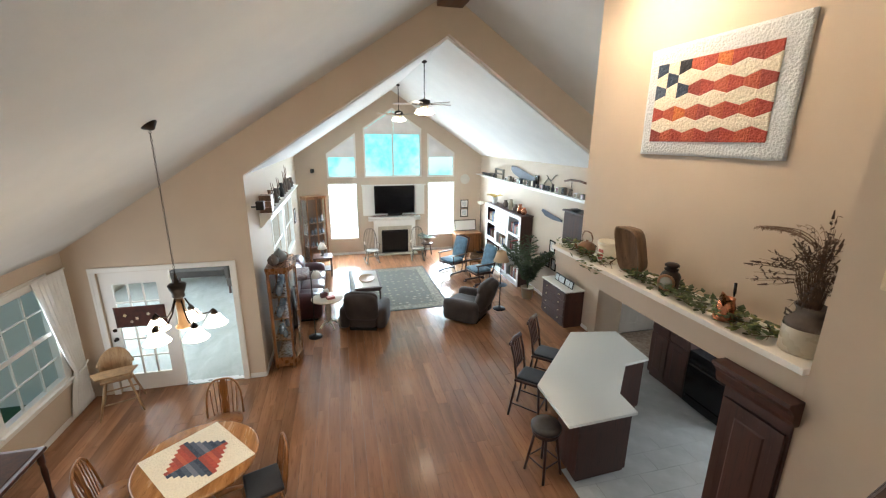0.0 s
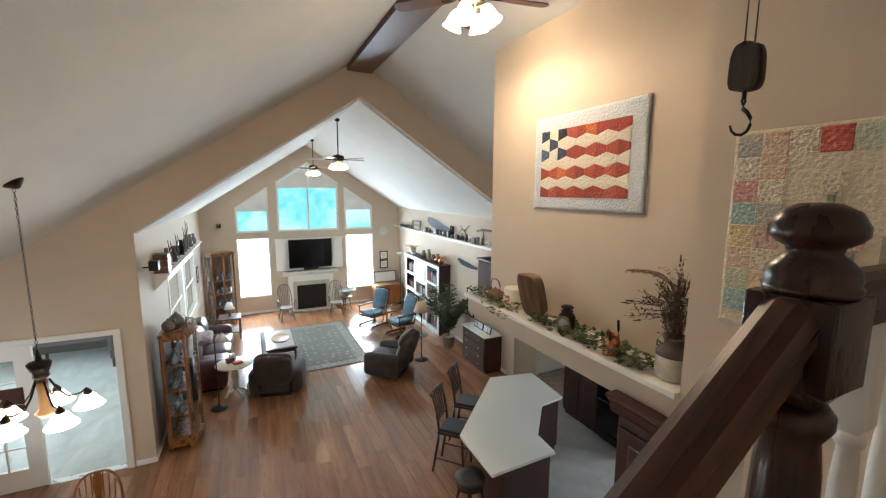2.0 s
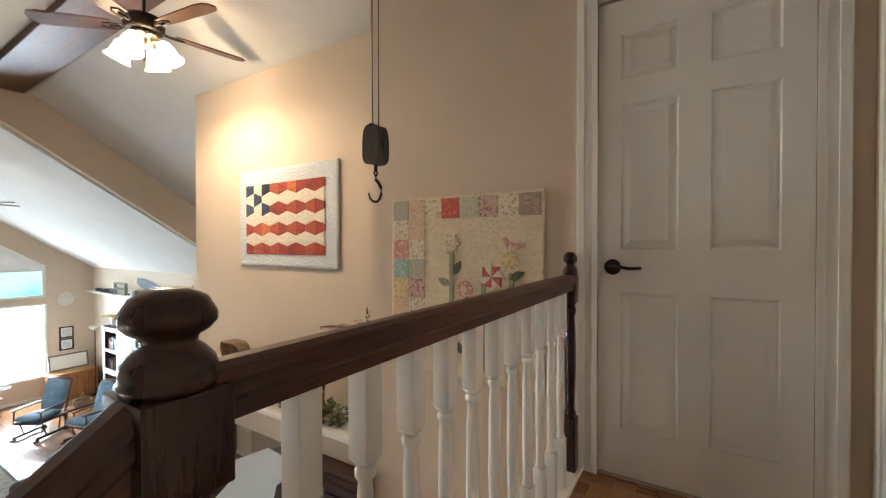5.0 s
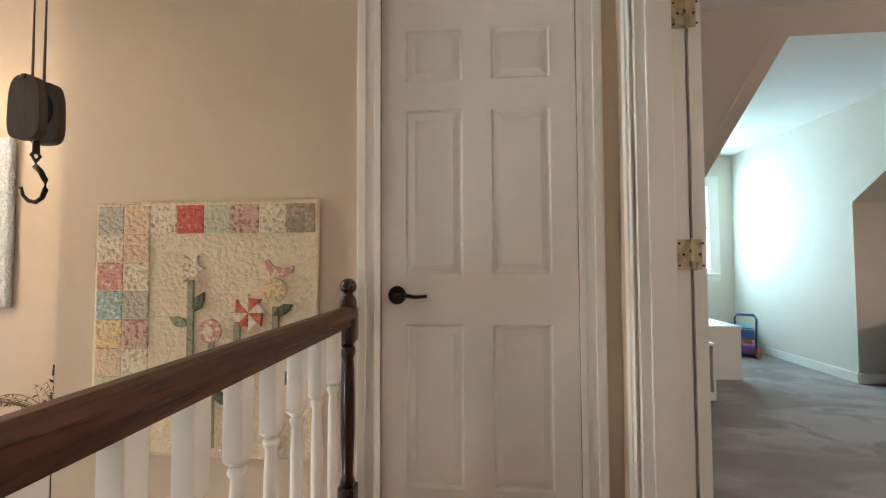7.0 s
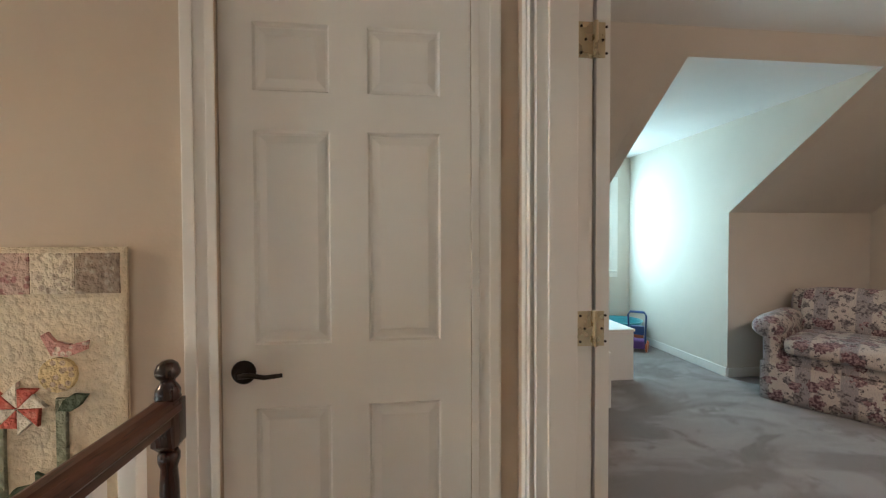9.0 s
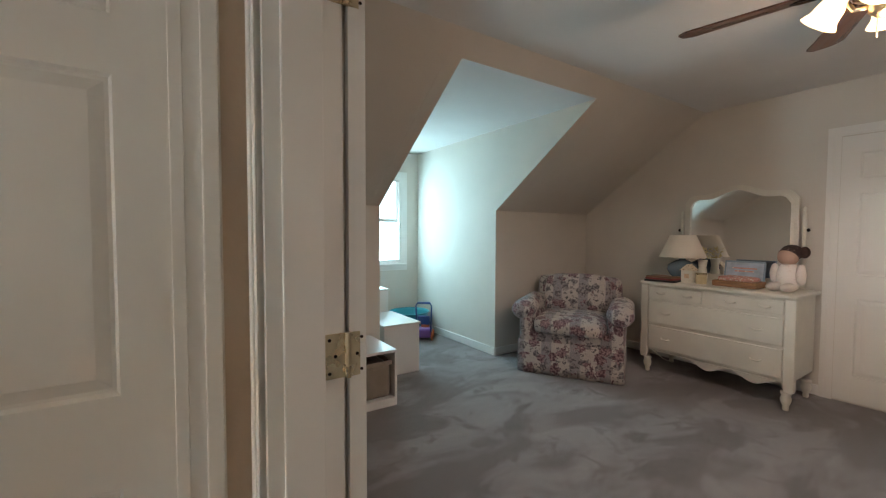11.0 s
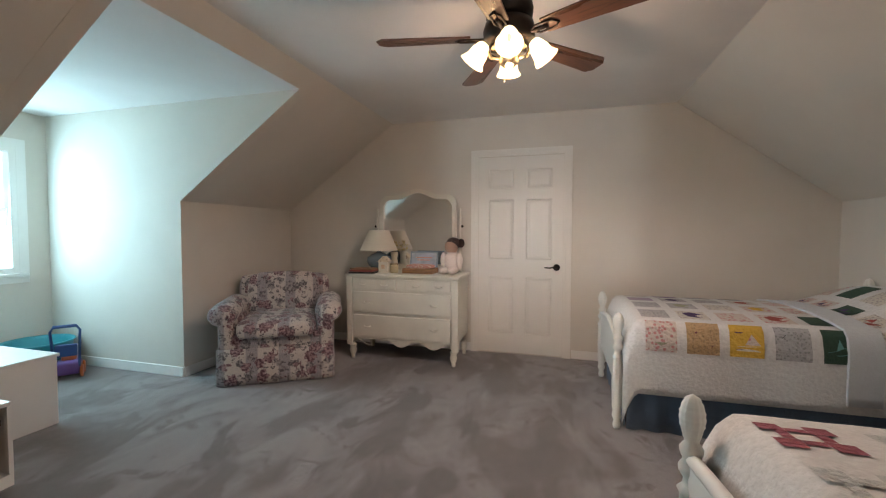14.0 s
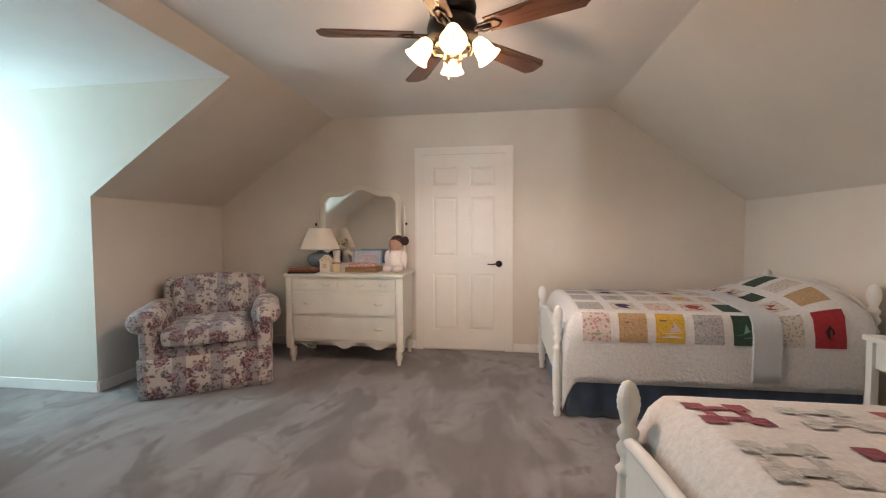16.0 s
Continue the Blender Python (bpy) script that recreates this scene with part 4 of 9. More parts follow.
for q in range(120):
    a, sp = rnd.uniform(0, 2 * math.pi), rnd.random() ** 0.7
    h2 = rnd.uniform(0.32, 0.56) * (1 - 0.25 * sp)
    tip = Vector((0.20 * sp * math.cos(a) * (0.5 if math.cos(a) > 0 else 1), (0.34 if math.sin(a) > 0 else 0.18) * sp * math.sin(a), 0.24 + h2 - 0.2 * sp))
    mid = Vector((tip.x * 0.35, tip.y * 0.35, 0.24 + h2 * 0.55))
    tube([(0.03 * math.cos(a), 0.03 * math.sin(a), 0.2), mid, tip], 0.0017, 4, stems, 0.6)
    for k3 in range(5):
        p = mid.lerp(tip, rnd.uniform(0.05, 1))
        leaf_into(heads, p, (rnd.uniform(-1, 1), rnd.uniform(-1, 1), rnd.uniform(-0.4, 0.9)), rnd.uniform(0.02, 0.045), rnd.uniform(0.004, 0.009))
    if q % 4 == 0:
        way = (tip - mid).normalized()
        tube([tip, tip + way * 0.02, tip + way * 0.045], 0.007, 6, heads, 0.4)
for q in range(26):
    a = rnd.uniform(0.2, 3.6)
    p0 = Vector((0, 0, 0.5))
    pts = [p0]
    way = Vector((math.cos(a) * 0.35, math.sin(a) * 0.5, 1)).normalized()
    for k3 in range(7):
        pts.append(pts[-1] + way * 0.055)
        way = (way + Vector((math.cos(a) * 0.14, math.sin(a) * 0.25, -0.16))).normalized()
        if k3 > 2:
            leaf_into(wisps, pts[-1], (rnd.uniform(-1, 1), rnd.uniform(-1, 1), -0.5), 0.025, 0.003)
    tube(pts, 0.0012, 4, wisps)
part("stem", stems, DRY, jug, "thin dried stems")
tagged(part("seed_head", heads, plain("dark_seed_head", (0.07, 0.04, 0.028), 0.85, vary=0.4, big=40), jug, "dark dried seed heads"), kind="stuff")
part("grass_wisps", wisps, plain("dry_grass", (0.17, 0.10, 0.06), 0.8), jug, "brown drooping grass wisps")

# ---- lamps and fans ----
SHADEW = glowing("lit_white_glass", (1.0, 0.86, 0.62), 9.0)
SHADEA = glowing("lit_amber_glass", (1.0, 0.72, 0.38), 3.2)
BLADE = wood("fan_blade_walnut", (0.055, 0.022, 0.012), (0.13, 0.055, 0.028), 0.32, axis=0)


def fan_blade(parent, angle, z, r0, r1, tilt, clipped, material):
    m = pose(0, 0, z, 0, 0, angle) @ pose(0, 0, 0, tilt, 0, 0)
    if clipped:
        out = [(r0, -0.048), (r1 - 0.035, -0.07), (r1, -0.035), (r1, 0.035), (r1 - 0.035, 0.07), (r0, 0.048)]
    else:
        out = [(r0, -0.05), (r0 + 0.1, -0.06), (r1 - 0.09, -0.072), (r1 - 0.03, -0.06), (r1, -0.025), (r1, 0.025), (r1 - 0.03, 0.06), (r1 - 0.09, 0.072), (r0 + 0.1, 0.06), (r0, 0.05)]
    bl = part("blade", slab([out], "z", -0.004, 0.004), material, parent)
    bl.matrix_local = m
    bm = tube([(0.07, 0, 0.0), (0.12, 0, -0.006), (r0 + 0.02, 0, -0.008)], 0.010, 8)
    for s in (-1, 1):
        tube([(0.12, 0, -0.006), (0.16, s * 0.028, -0.008), (r0 + 0.05, s * 0.026, -0.007), (r0 + 0.075, 0, -0.007)], 0.005, 6, bm)
    part("bracket", bm, BRONZE, bl, "scrolled bronze blade bracket", True)


def ceiling_fan(place, rod, angle, shades, label, blade_r=0.66, lit=SHADEW, out=55, clipped=False, blade_mat=None, group="", size=1.0, turn=45, lift=0.0, tilt=11):
    """Origin at the motor; a rod of that length to the ceiling."""
    f = thing("ceiling_fan", pose(*place), label, "fan", group)
    if rod > 0.25:
        part("canopy", lathe([(0.02, rod - 0.06), (0.045, rod - 0.045), (0.065, rod - 0.015), (0.067, rod)], 24), BRONZE, f, "", True)
        part("downrod", tube([(0, 0, 0.05), (0, 0, rod - 0.02)], 0.011, 10), BRONZE, f)
    else:
        part("canopy", lathe([(0.08, 0.05), (0.115, 0.07), (0.118, 0.10), (0.10, rod - 0.02), (0.095, rod)], 24), BRONZE, f, "", True)
    part("motor", lathe([(0.05, -0.07), (0.105, -0.062), (0.125, -0.045), (0.128, 0.0), (0.118, 0.035), (0.085, 0.05), (0.05, 0.06), (0.03, 0.07)], 28), BRONZE, f, "bronze motor housing", True)
    part("trim_ring", lathe([(0.05, -0.07), (0.085, -0.074), (0.09, -0.09), (0.06, -0.1), (0.045, -0.115), (0.05, -0.15), (0.03, -0.17), (0.012, -0.18)], 24), BRASS, f, "brass light fitter", True)
    for k4 in range(5):
        fan_blade(f, angle + 72 * k4, -0.03, 0.19, blade_r, tilt, clipped, blade_mat or BLADE)
    for k4 in range(shades):
        a = radians(turn + 360 / shades * k4 + angle * 0.5)
        ca, sa = math.cos(a), math.sin(a)
        arm = part("arm", tube([(0.03 * ca, 0.03 * sa, -0.13), (0.085 * ca, 0.085 * sa, -0.125), (0.12 * ca, 0.12 * sa, lift - 0.135)], 0.009, 8), BRASS, f, "", True)
        prof = [(0.024, 0.0), (0.034, -0.012), (0.046, -0.05), (0.05, -0.085), (0.066, -0.112), (0.063, -0.112), (0.046, -0.085), (0.042, -0.05), (0.028, -0.014)]
        part("shade", lathe([(r * size, z * size) for r, z in prof], 20, m=Matrix.Translation((0.118 * ca, 0.118 * sa, lift - 0.132)) @ pose(0, 0, 0, 0, 0, math.degrees(a)) @ pose(0, 0, 0, 0, -out * 0.45, 0)), lit, arm, "lit glass shade", True)
    part("pull_chain", tube([(0.02, 0.02, -0.17), (0.02, 0.02, -0.25)], 0.002, 5), BRASS, f)
    return f


ceiling_fan((-0.5, 2.97, U + 2.585), 0.305, -9, 4, "walnut-blade ceiling fan with four lit glass shades", 0.70, size=1.3)
lamp("fan_light", "POINT", pose(-0.5, 2.97, U + 2.26), 42, (1.0, 0.78, 0.50), radius=0.10)
lamp("fan_light", "SPOT", pose(-0.5, 2.97, U + 2.25), 92, (1.0, 0.79, 0.53), radius=0.12, cone=radians(178))
PALEBLADE = wood("pale_fan_blade", (0.30, 0.24, 0.19), (0.45, 0.38, 0.31), 0.4, axis=0)
for y, a in ((8.73, 20), (12.58, 45)):
    ceiling_fan((RX, y, U + 1.66), 0.80, a, 4, "ceiling fan on a long rod with lit shades", group="great room fans", blade_mat=PALEBLADE)
    lamp("fan_light", "POINT", pose(RX, y, U + 1.36), 9, (1, 0.88, 0.72), radius=0.12)
ceiling_fan((-0.62, -2.88, U + 2.245), 0.204, 10.5, 4, "dark-blade ceiling fan close to the ceiling, lights on", 0.66, SHADEA, 80, True, size=0.98, turn=2, lift=0.078, tilt=-12)
lamp("fan_light", "POINT", pose(-0.63, -2.88, U + 1.97), 14, (1.0, 0.68, 0.46), radius=0.10)
lamp("fan_light", "SPOT", pose(-0.63, -2.88, U + 1.96), 43, (1.0, 0.82, 0.70), radius=0.12, cone=radians(178))

CX, CY = -3.69, 3.6
chand = thing("chandelier", pose(CX, CY, U - 0.53), "dining chandelier with five lit bell shades on a chain", "chandelier")
CZ = top(CX) - (U - 0.53)
part("canopy", lathe([(0.01, -0.05), (0.03, -0.035), (0.06, -0.01), (0.062, 0.0)], 24, m=Matrix.Translation((0, 0, CZ)) @ pose(0, 0, 0, 0, -33, 0)), BRONZE, chand, "", True)
bm = bmesh.new()
zc, kk = 0.36, 0
while zc < CZ - 0.06:
    tube([(0, 0, zc), (0.009 * (kk % 2), 0.009 * ((kk + 1) % 2), zc + 0.018), (0, 0, zc + 0.036), (-0.009 * (kk % 2), -0.009 * ((kk + 1) % 2), zc + 0.018), (0, 0, zc)], 0.0028, 5, bm)
    zc, kk = zc + 0.030, kk + 1
part("chain", bm, BRONZE, chand)
part("column", lathe([(0.012, -0.17), (0.03, -0.16), (0.06, -0.13), (0.06, -0.12), (0.036, -0.10), (0.03, 0.0), (0.036, 0.10), (0.028, 0.13)], 20), PALEOAK, chand, "pale turned column", True)
part("crown", lathe([(0.028, 0.13), (0.05, 0.15), (0.046, 0.18), (0.06, 0.21), (0.072, 0.25), (0.06, 0.262), (0.02, 0.27), (0.01, 0.35), (0.0, 0.36)], 20), BRONZE, chand, "", True)
for k4 in range(5):
    a = radians(72 * k4 + 20)
    ca, sa = math.cos(a), math.sin(a)
    arm = part("arm", tube([(0.04 * ca, 0.04 * sa, 0.12), (0.08 * ca, 0.08 * sa, 0.02), (0.13 * ca, 0.13 * sa, -0.05), (0.20 * ca, 0.20 * sa, -0.05), (0.235 * ca, 0.235 * sa, -0.02), (0.24 * ca, 0.24 * sa, -0.05)], 0.007, 8), BRONZE, chand, "", True)
    part("cup", lathe([(0.03, -0.075), (0.026, -0.05), (0.012, -0.03), (0.0, -0.02)], 16, m=Matrix.Translation((0.24 * ca, 0.24 * sa, 0))), BRONZE, arm, "", True)
    part("shade", lathe([(0.03, -0.07), (0.048, -0.085), (0.062, -0.115), (0.1, -0.165), (0.096, -0.165), (0.058, -0.115), (0.04, -0.085)], 24, m=Matrix.Translation((0.24 * ca, 0.24 * sa, 0))), SHADEW, arm, "lit white bell shade", True)
lamp("chandelier_light", "POINT", pose(CX, CY, U - 0.83), 34, (1.0, 0.84, 0.62), radius=0.2)


# ---- windows ----
def frame_bm(loop, axis, a0, a1, wide):
    """A frame that follows an opening's outline."""
    n2 = len(loop)
    cx2, cy2 = sum(p[0] for p in loop) / n2, sum(p[1] for p in loop) / n2
    inner = []
    for i in range(n2):
        p0, p1, p2 = Vector(loop[i - 1]), Vector(loop[i]), Vector(loop[(i + 1) % n2])
        d1, d2 = (p1 - p0).normalized(), (p2 - p1).normalized()
        n1, n3 = Vector((-d1.y, d1.x)), Vector((-d2.y, d2.x))
        if n1.dot(Vector((cx2, cy2)) - p1) < 0:
            n1 = -n1
        if n3.dot(Vector((cx2, cy2)) - p1) < 0:
            n3 = -n3
        mid = (n1 + n3).normalized()
        inner.append(tuple(p1 + mid * (wide / max(0.3, mid.dot(n1)))))
    return slab([loop, inner], axis, a0, a1), inner


def window(name, loop, axis, a0, a1, label, wide=0.05, bars=(), sash=True):
    w = tagged(new(name), label, "window", kind="structure")
    bm, inner = frame_bm(loop, axis, a0, a1, wide)
    part("window_frame", bm, TRIM, w)
    mid = (a0 + a1) / 2
    pane = part("pane", slab([inner], axis, mid - 0.002, mid + 0.002), GLASS, w)
    pane.visible_shadow = False
    for lo in bars:
        part("muntin", slab([lo], axis, mid - 0.012, mid + 0.012), TRIM, w)
    return w


SHEER = plain("white_shade_fabric", (0.82, 0.82, 0.82), 0.9, bump=0.1)
for i, lp in enumerate(UPPER):
    bars = [rect(-0.53, -0.47, U - 0.34, U + 1.86)] if i == 1 else []
    window("window_%d" % (i + 1), lp, "y", NY - 0.02, NY + 0.08, "white-framed gable window with a pleated shade at its top", 0.06, bars)
shades = [[(-2.67, U + 0.32), (-1.81, U + 0.32), (-1.81, U + 0.98), (-2.67, U + 0.40)], [(-1.43, U + 1.08), (-0.535, U + 1.08), (-0.535, U + 1.80), (-1.43, U + 1.22)],
          [(-0.465, U + 1.08), (0.44, U + 1.08), (0.44, U + 1.22), (-0.465, U + 1.80)], [(0.77, U + 0.32), (1.64, U + 0.32), (1.64, U + 0.42), (0.77, U + 1.0)]]
for sh in shades:
    s = tagged(part("pleated_shade", slab([sh], "y", NY - 0.012, NY - 0.002), SHEER, None), "pale pleated shade filling the top of a gable window", "shade")
    part("bottom_rail", box(sh[0][0], sh[1][0], NY - 0.02, NY - 0.0125, sh[0][1] - 0.02, sh[0][1] + 0.012), TRIM, s)
HAZE = glowing("overexposed_daylight", (0.90, 0.98, 1.0), 14.0)
HAZE2 = glowing("cool_daylight", (0.75, 0.97, 1.0), 2.2)
for i, lp in enumerate(LOWER):
    window("window_%d" % (4 + i), lp, "y", NY - 0.02, NY + 0.08, "tall white window full of daylight", 0.05)
    x0, x1 = lp[0][0], lp[1][0]
    setting("backdrop_daylight", box(x0 - 0.1, x1 + 0.1, NY + 0.9, NY + 0.92, 0.4, 2.55), HAZE, "bright daylight outside the window", "backdrop")
for i, lp in enumerate(WESTWINS):
    y0, y1, z0, z1 = lp[0][0], lp[1][0], lp[0][1], lp[2][1]
    window("window_%d" % (6 + i), lp, "x", WL - 0.08, WL + 0.015, "white side window", 0.06, [rect(y0 + 0.06, y1 - 0.06, (z0 + z1) / 2 - 0.02, (z0 + z1) / 2 + 0.02)])
for i, lp in enumerate(DWIN):
    y0, y1, z0, z1 = lp[0][0], lp[1][0], lp[0][1], lp[2][1]
    bars = [rect(y0 + 0.05, y1 - 0.05, (z0 + z1) / 2 - 0.03, (z0 + z1) / 2 + 0.03)]
    for q in (1, 2):
        yy = y0 + (y1 - y0) * q / 3
        bars.append(rect(yy - 0.009, yy + 0.009, z0 + 0.05, z1 - 0.05))
    for q in (1, 3):
        zz = z0 + (z1 - z0) * q / 4
        bars.append(rect(y0 + 0.05, y1 - 0.05, zz - 0.009, zz + 0.009))
    w = window("window_%d" % (8 + i), lp, "x", DW - 0.08, DW + 0.012, "white sash window with divided panes", 0.055, bars)
    part("window_sill", box(DW, DW + 0.06, y0 - 0.06, y1 + 0.06, z0 - 0.03, z0, 0.004), TRIM, w)
    part("window_casing", slab([rect(y0 - 0.08, y1 + 0.08, z0 - 0.1, z1 + 0.08), rect(y0, y1, z0, z1)], "x", DW, DW + 0.011), TRIM, w)
# frame and pane of the added kitchen opening, out of view
window("window_11", FILLWIN, "x", 4.31, 4.40, "unseen kitchen window added for fill daylight", 0.05)
BLP = rect(*BW)
w = window("window_10", BLP, "x", DX - 0.012, DX + 0.08, "white sash dormer window full of daylight", 0.05, [rect(BW[0] + 0.05, BW[1] - 0.05, (BW[2] + BW[3]) / 2 - 0.02, (BW[2] + BW[3]) / 2 + 0.02)])
part("window_sill", box(DX - 0.05, DX, BW[0] - 0.05, BW[1] + 0.05, BW[2] - 0.03, BW[2], 0.004), TRIM, w)
part("window_casing", slab([rect(BW[0] - 0.07, BW[1] + 0.07, BW[2] - 0.09, BW[3] + 0.07), rect(BW[0], BW[1], BW[2], BW[3])], "x", DX - 0.013, DX), TRIM, w)
setting("backdrop_dormer", box(DX + 0.9, DX + 0.92, -5.0, -1.0, U - 0.2, U + 2.6), HAZE2, "bright daylight outside the window", "backdrop")


def curtain_bm(w2, h2, tie=None, folds=7, depth=0.03):
    """A hanging sheer, local x across and z up, with folds; tied back at a height if given."""
    bm = bmesh.new()
    rows3 = []
    nx, nz = folds * 6, 24
    for j in range(nz + 1):
        z = h2 * j / nz
        k5 = 1.0
        if tie:
            k5 = 0.38 + 0.62 * min(1, abs(z - tie) / (h2 - tie if z > tie else tie * 1.6)) ** 0.8
        rows3.append([bm.verts.new((w2 * (1 - k5 * (1 - i / nx)), depth * math.sin(2 * math.pi * folds * i / nx + 0.4 * math.sin(z * 3)) * (0.6 + 0.4 * k5), z)) for i in range(nx + 1)])
    for a, b in zip(rows3, rows3[1:]):
        for i in range(nx):
            bm.faces.new((a[i], a[i + 1], b[i + 1], b[i]))
    return bm


CURT = plain("white_sheer_curtain", (0.80, 0.80, 0.78), 0.9, bump=0.2)
cu = thing("curtain_panel", pose(DW + 0.06, 5.98, 0.06, 0, 0, 90), "white tied-back curtain beside the dining window", "curtain")
part("cloth", curtain_bm(0.62, 2.12, 0.62), CURT, cu, "", True).modifiers.new("thickness", "SOLIDIFY").thickness = 0.004
part("tieback", tube([(0.36, -0.045, 0.60), (0.5, -0.06, 0.62), (0.63, -0.04, 0.66)], 0.012, 8), CURT, cu)
part("rod", tube([(-2.4, 0, 2.12), (0.68, 0, 2.12)], 0.010, 8), TRIM, cu)

# ---- french doors and sunroom ----
fd = tagged(new("door_5"), "white glazed french door, one leaf closed and one open", "door", kind="structure")
fd.matrix_world = pose(FR[0], AY, 0)
FWD = FR[1] - FR[0]
part("casing", casing_bm(FWD, FR[2], 0.085), TRIM, fd)
lw = FWD / 2
lf = part("door_leaf", slab([rect(0.01, lw, 0.01, FR[2] - 0.01), rect(0.16, lw - 0.16, 0.30, 1.84)], "y", 0.03, 0.075), TRIM, fd)
pn = part("pane", slab([rect(0.16, lw - 0.16, 0.30, 1.84)], "y", 0.05, 0.054), GLASS, lf)
pn.visible_shadow = False
for q in range(1, 3):
    xx = 0.16 + (lw - 0.32) * q / 3
    part("muntin", box(xx - 0.01, xx + 0.01, 0.035, 0.07, 0.30, 1.84), TRIM, lf)
for q in range(1, 5):
    zz = 0.30 + 1.54 * q / 5
    part("muntin", box(0.16, lw - 0.16, 0.036, 0.069, zz - 0.01, zz + 0.01), TRIM, lf)
part("handle", lathe([(0.032, 0), (0.03, 0.01), (0.014, 0.015), (0.024, 0.045), (0.02, 0.06), (0.0, 0.062)], 16, m=Matrix.Translation((0.085, 0.03, 0.94)) @ pose(0, 0, 0, 90)), BRONZE, lf, "dark bronze knob", True)
part("deadbolt", lathe([(0.03, 0), (0.028, 0.012), (0.0, 0.014)], 16, m=Matrix.Translation((0.085, 0.03, 1.09)) @ pose(0, 0, 0, 90)), BRONZE, lf, "dark deadbolt", True)
part("astragal", box(lw - 0.002, lw + 0.03, 0.02, 0.08, 0.01, FR[2] - 0.01, 0.003), TRIM, fd)
part("threshold", box(lw + 0.03, FWD - 0.005, 0.0, 0.12, 0.0, 0.015), plain("threshold_metal", (0.75, 0.76, 0.78), 0.3, 0.6), fd)
RUGB = cloth("dark_tapestry", (0.10, 0.03, 0.02), (0.05, 0.02, 0.015), 90, 14)
val = thing("door_tapestry", pose(FR[0] + 0.12, AY + 0.028, 1.13), "dark red tapestry hanging across the door glass", "tapestry")
part("cloth", puffy(lw - 0.22, 0.34, 0.008, 20, 10, 0.003, 0.004), RUGB, val, "", True)
for px, pz, m in ((0.14, 0.2, PASTELS[4]), (0.3, 0.14, PASTELS[0]), (0.46, 0.2, PASTELS[6]), (0.58, 0.1, PASTELS[4]), (0.22, 0.09, PASTELS[7])):
    part("motif", patch(disc(px, pz, 0.03, 10, 0.018), -0.010), m, val)
# sunroom
SX0, SX1, SY1 = -8.3, WL - 0.121, 12.9
setting("floor_sunroom", box(SX0, SX1, AY + 0.12, SY1, -0.02, 0.004), SUNCARPET, "pale blue-grey sunroom carpet", "carpet")
setting("wall_sunroom_west", slab([rect(AY + 0.12, SY1, 0, 2.5), rect(7.2, 10.4, 0.8, 2.3)], "x", SX0 - 0.12, SX0), CREAM, "pale sunroom wall", "wall")
setting("wall_sunroom_north", slab([rect(SX0, SX1, 0, 2.5)], "y", SY1, SY1 + 0.12), CREAM, "pale sunroom wall", "wall")
setting("ceiling_sunroom", box(SX0, SX1, AY + 0.12, SY1, 2.5, 2.56), CEIL, "white sunroom ceiling", "ceiling")
setting("wall_sunroom_south", box(SX0, DW - 0.121, AY, AY + 0.119, 0, 2.5), CREAM, "pale sunroom wall", "wall")
DK = cloth("dark_upholstery", (0.05, 0.04, 0.035))
so = thing("dark_bench", pose(-6.1, 12.1, 0.004), "dark upholstered bench in the sunroom", "bench")
part("seat", box(-0.9, 0.9, -0.3, 0.3, 0.28, 0.46, 0.04), DK, so)
part("back", box(-0.9, 0.9, 0.2, 0.32, 0.46, 0.85, 0.03), DK, so)
for sx in (-0.8, 0.8):
    for sy in (-0.22, 0.22):
        part("leg", box(sx - 0.025, sx + 0.025, sy - 0.025, sy + 0.025, 0, 0.28), CHERRY, so)
so = thing("sunroom_chair", pose(-5.0, 11.3, 0.004, 0, 0, 70), "dark upholstered chair in the sunroom", "chair")
part("seat", box(-0.3, 0.3, -0.3, 0.3, 0.2, 0.42, 0.04), DK, so)
part("back", box(-0.3, 0.3, 0.2, 0.32, 0.42, 0.8, 0.03), DK, so)
for sx in (-0.25, 0.25):
    for sy in (-0.25, 0.25):
        part("leg", box(sx - 0.02, sx + 0.02, sy - 0.02, sy + 0.02, 0, 0.2), CHERRY, so)


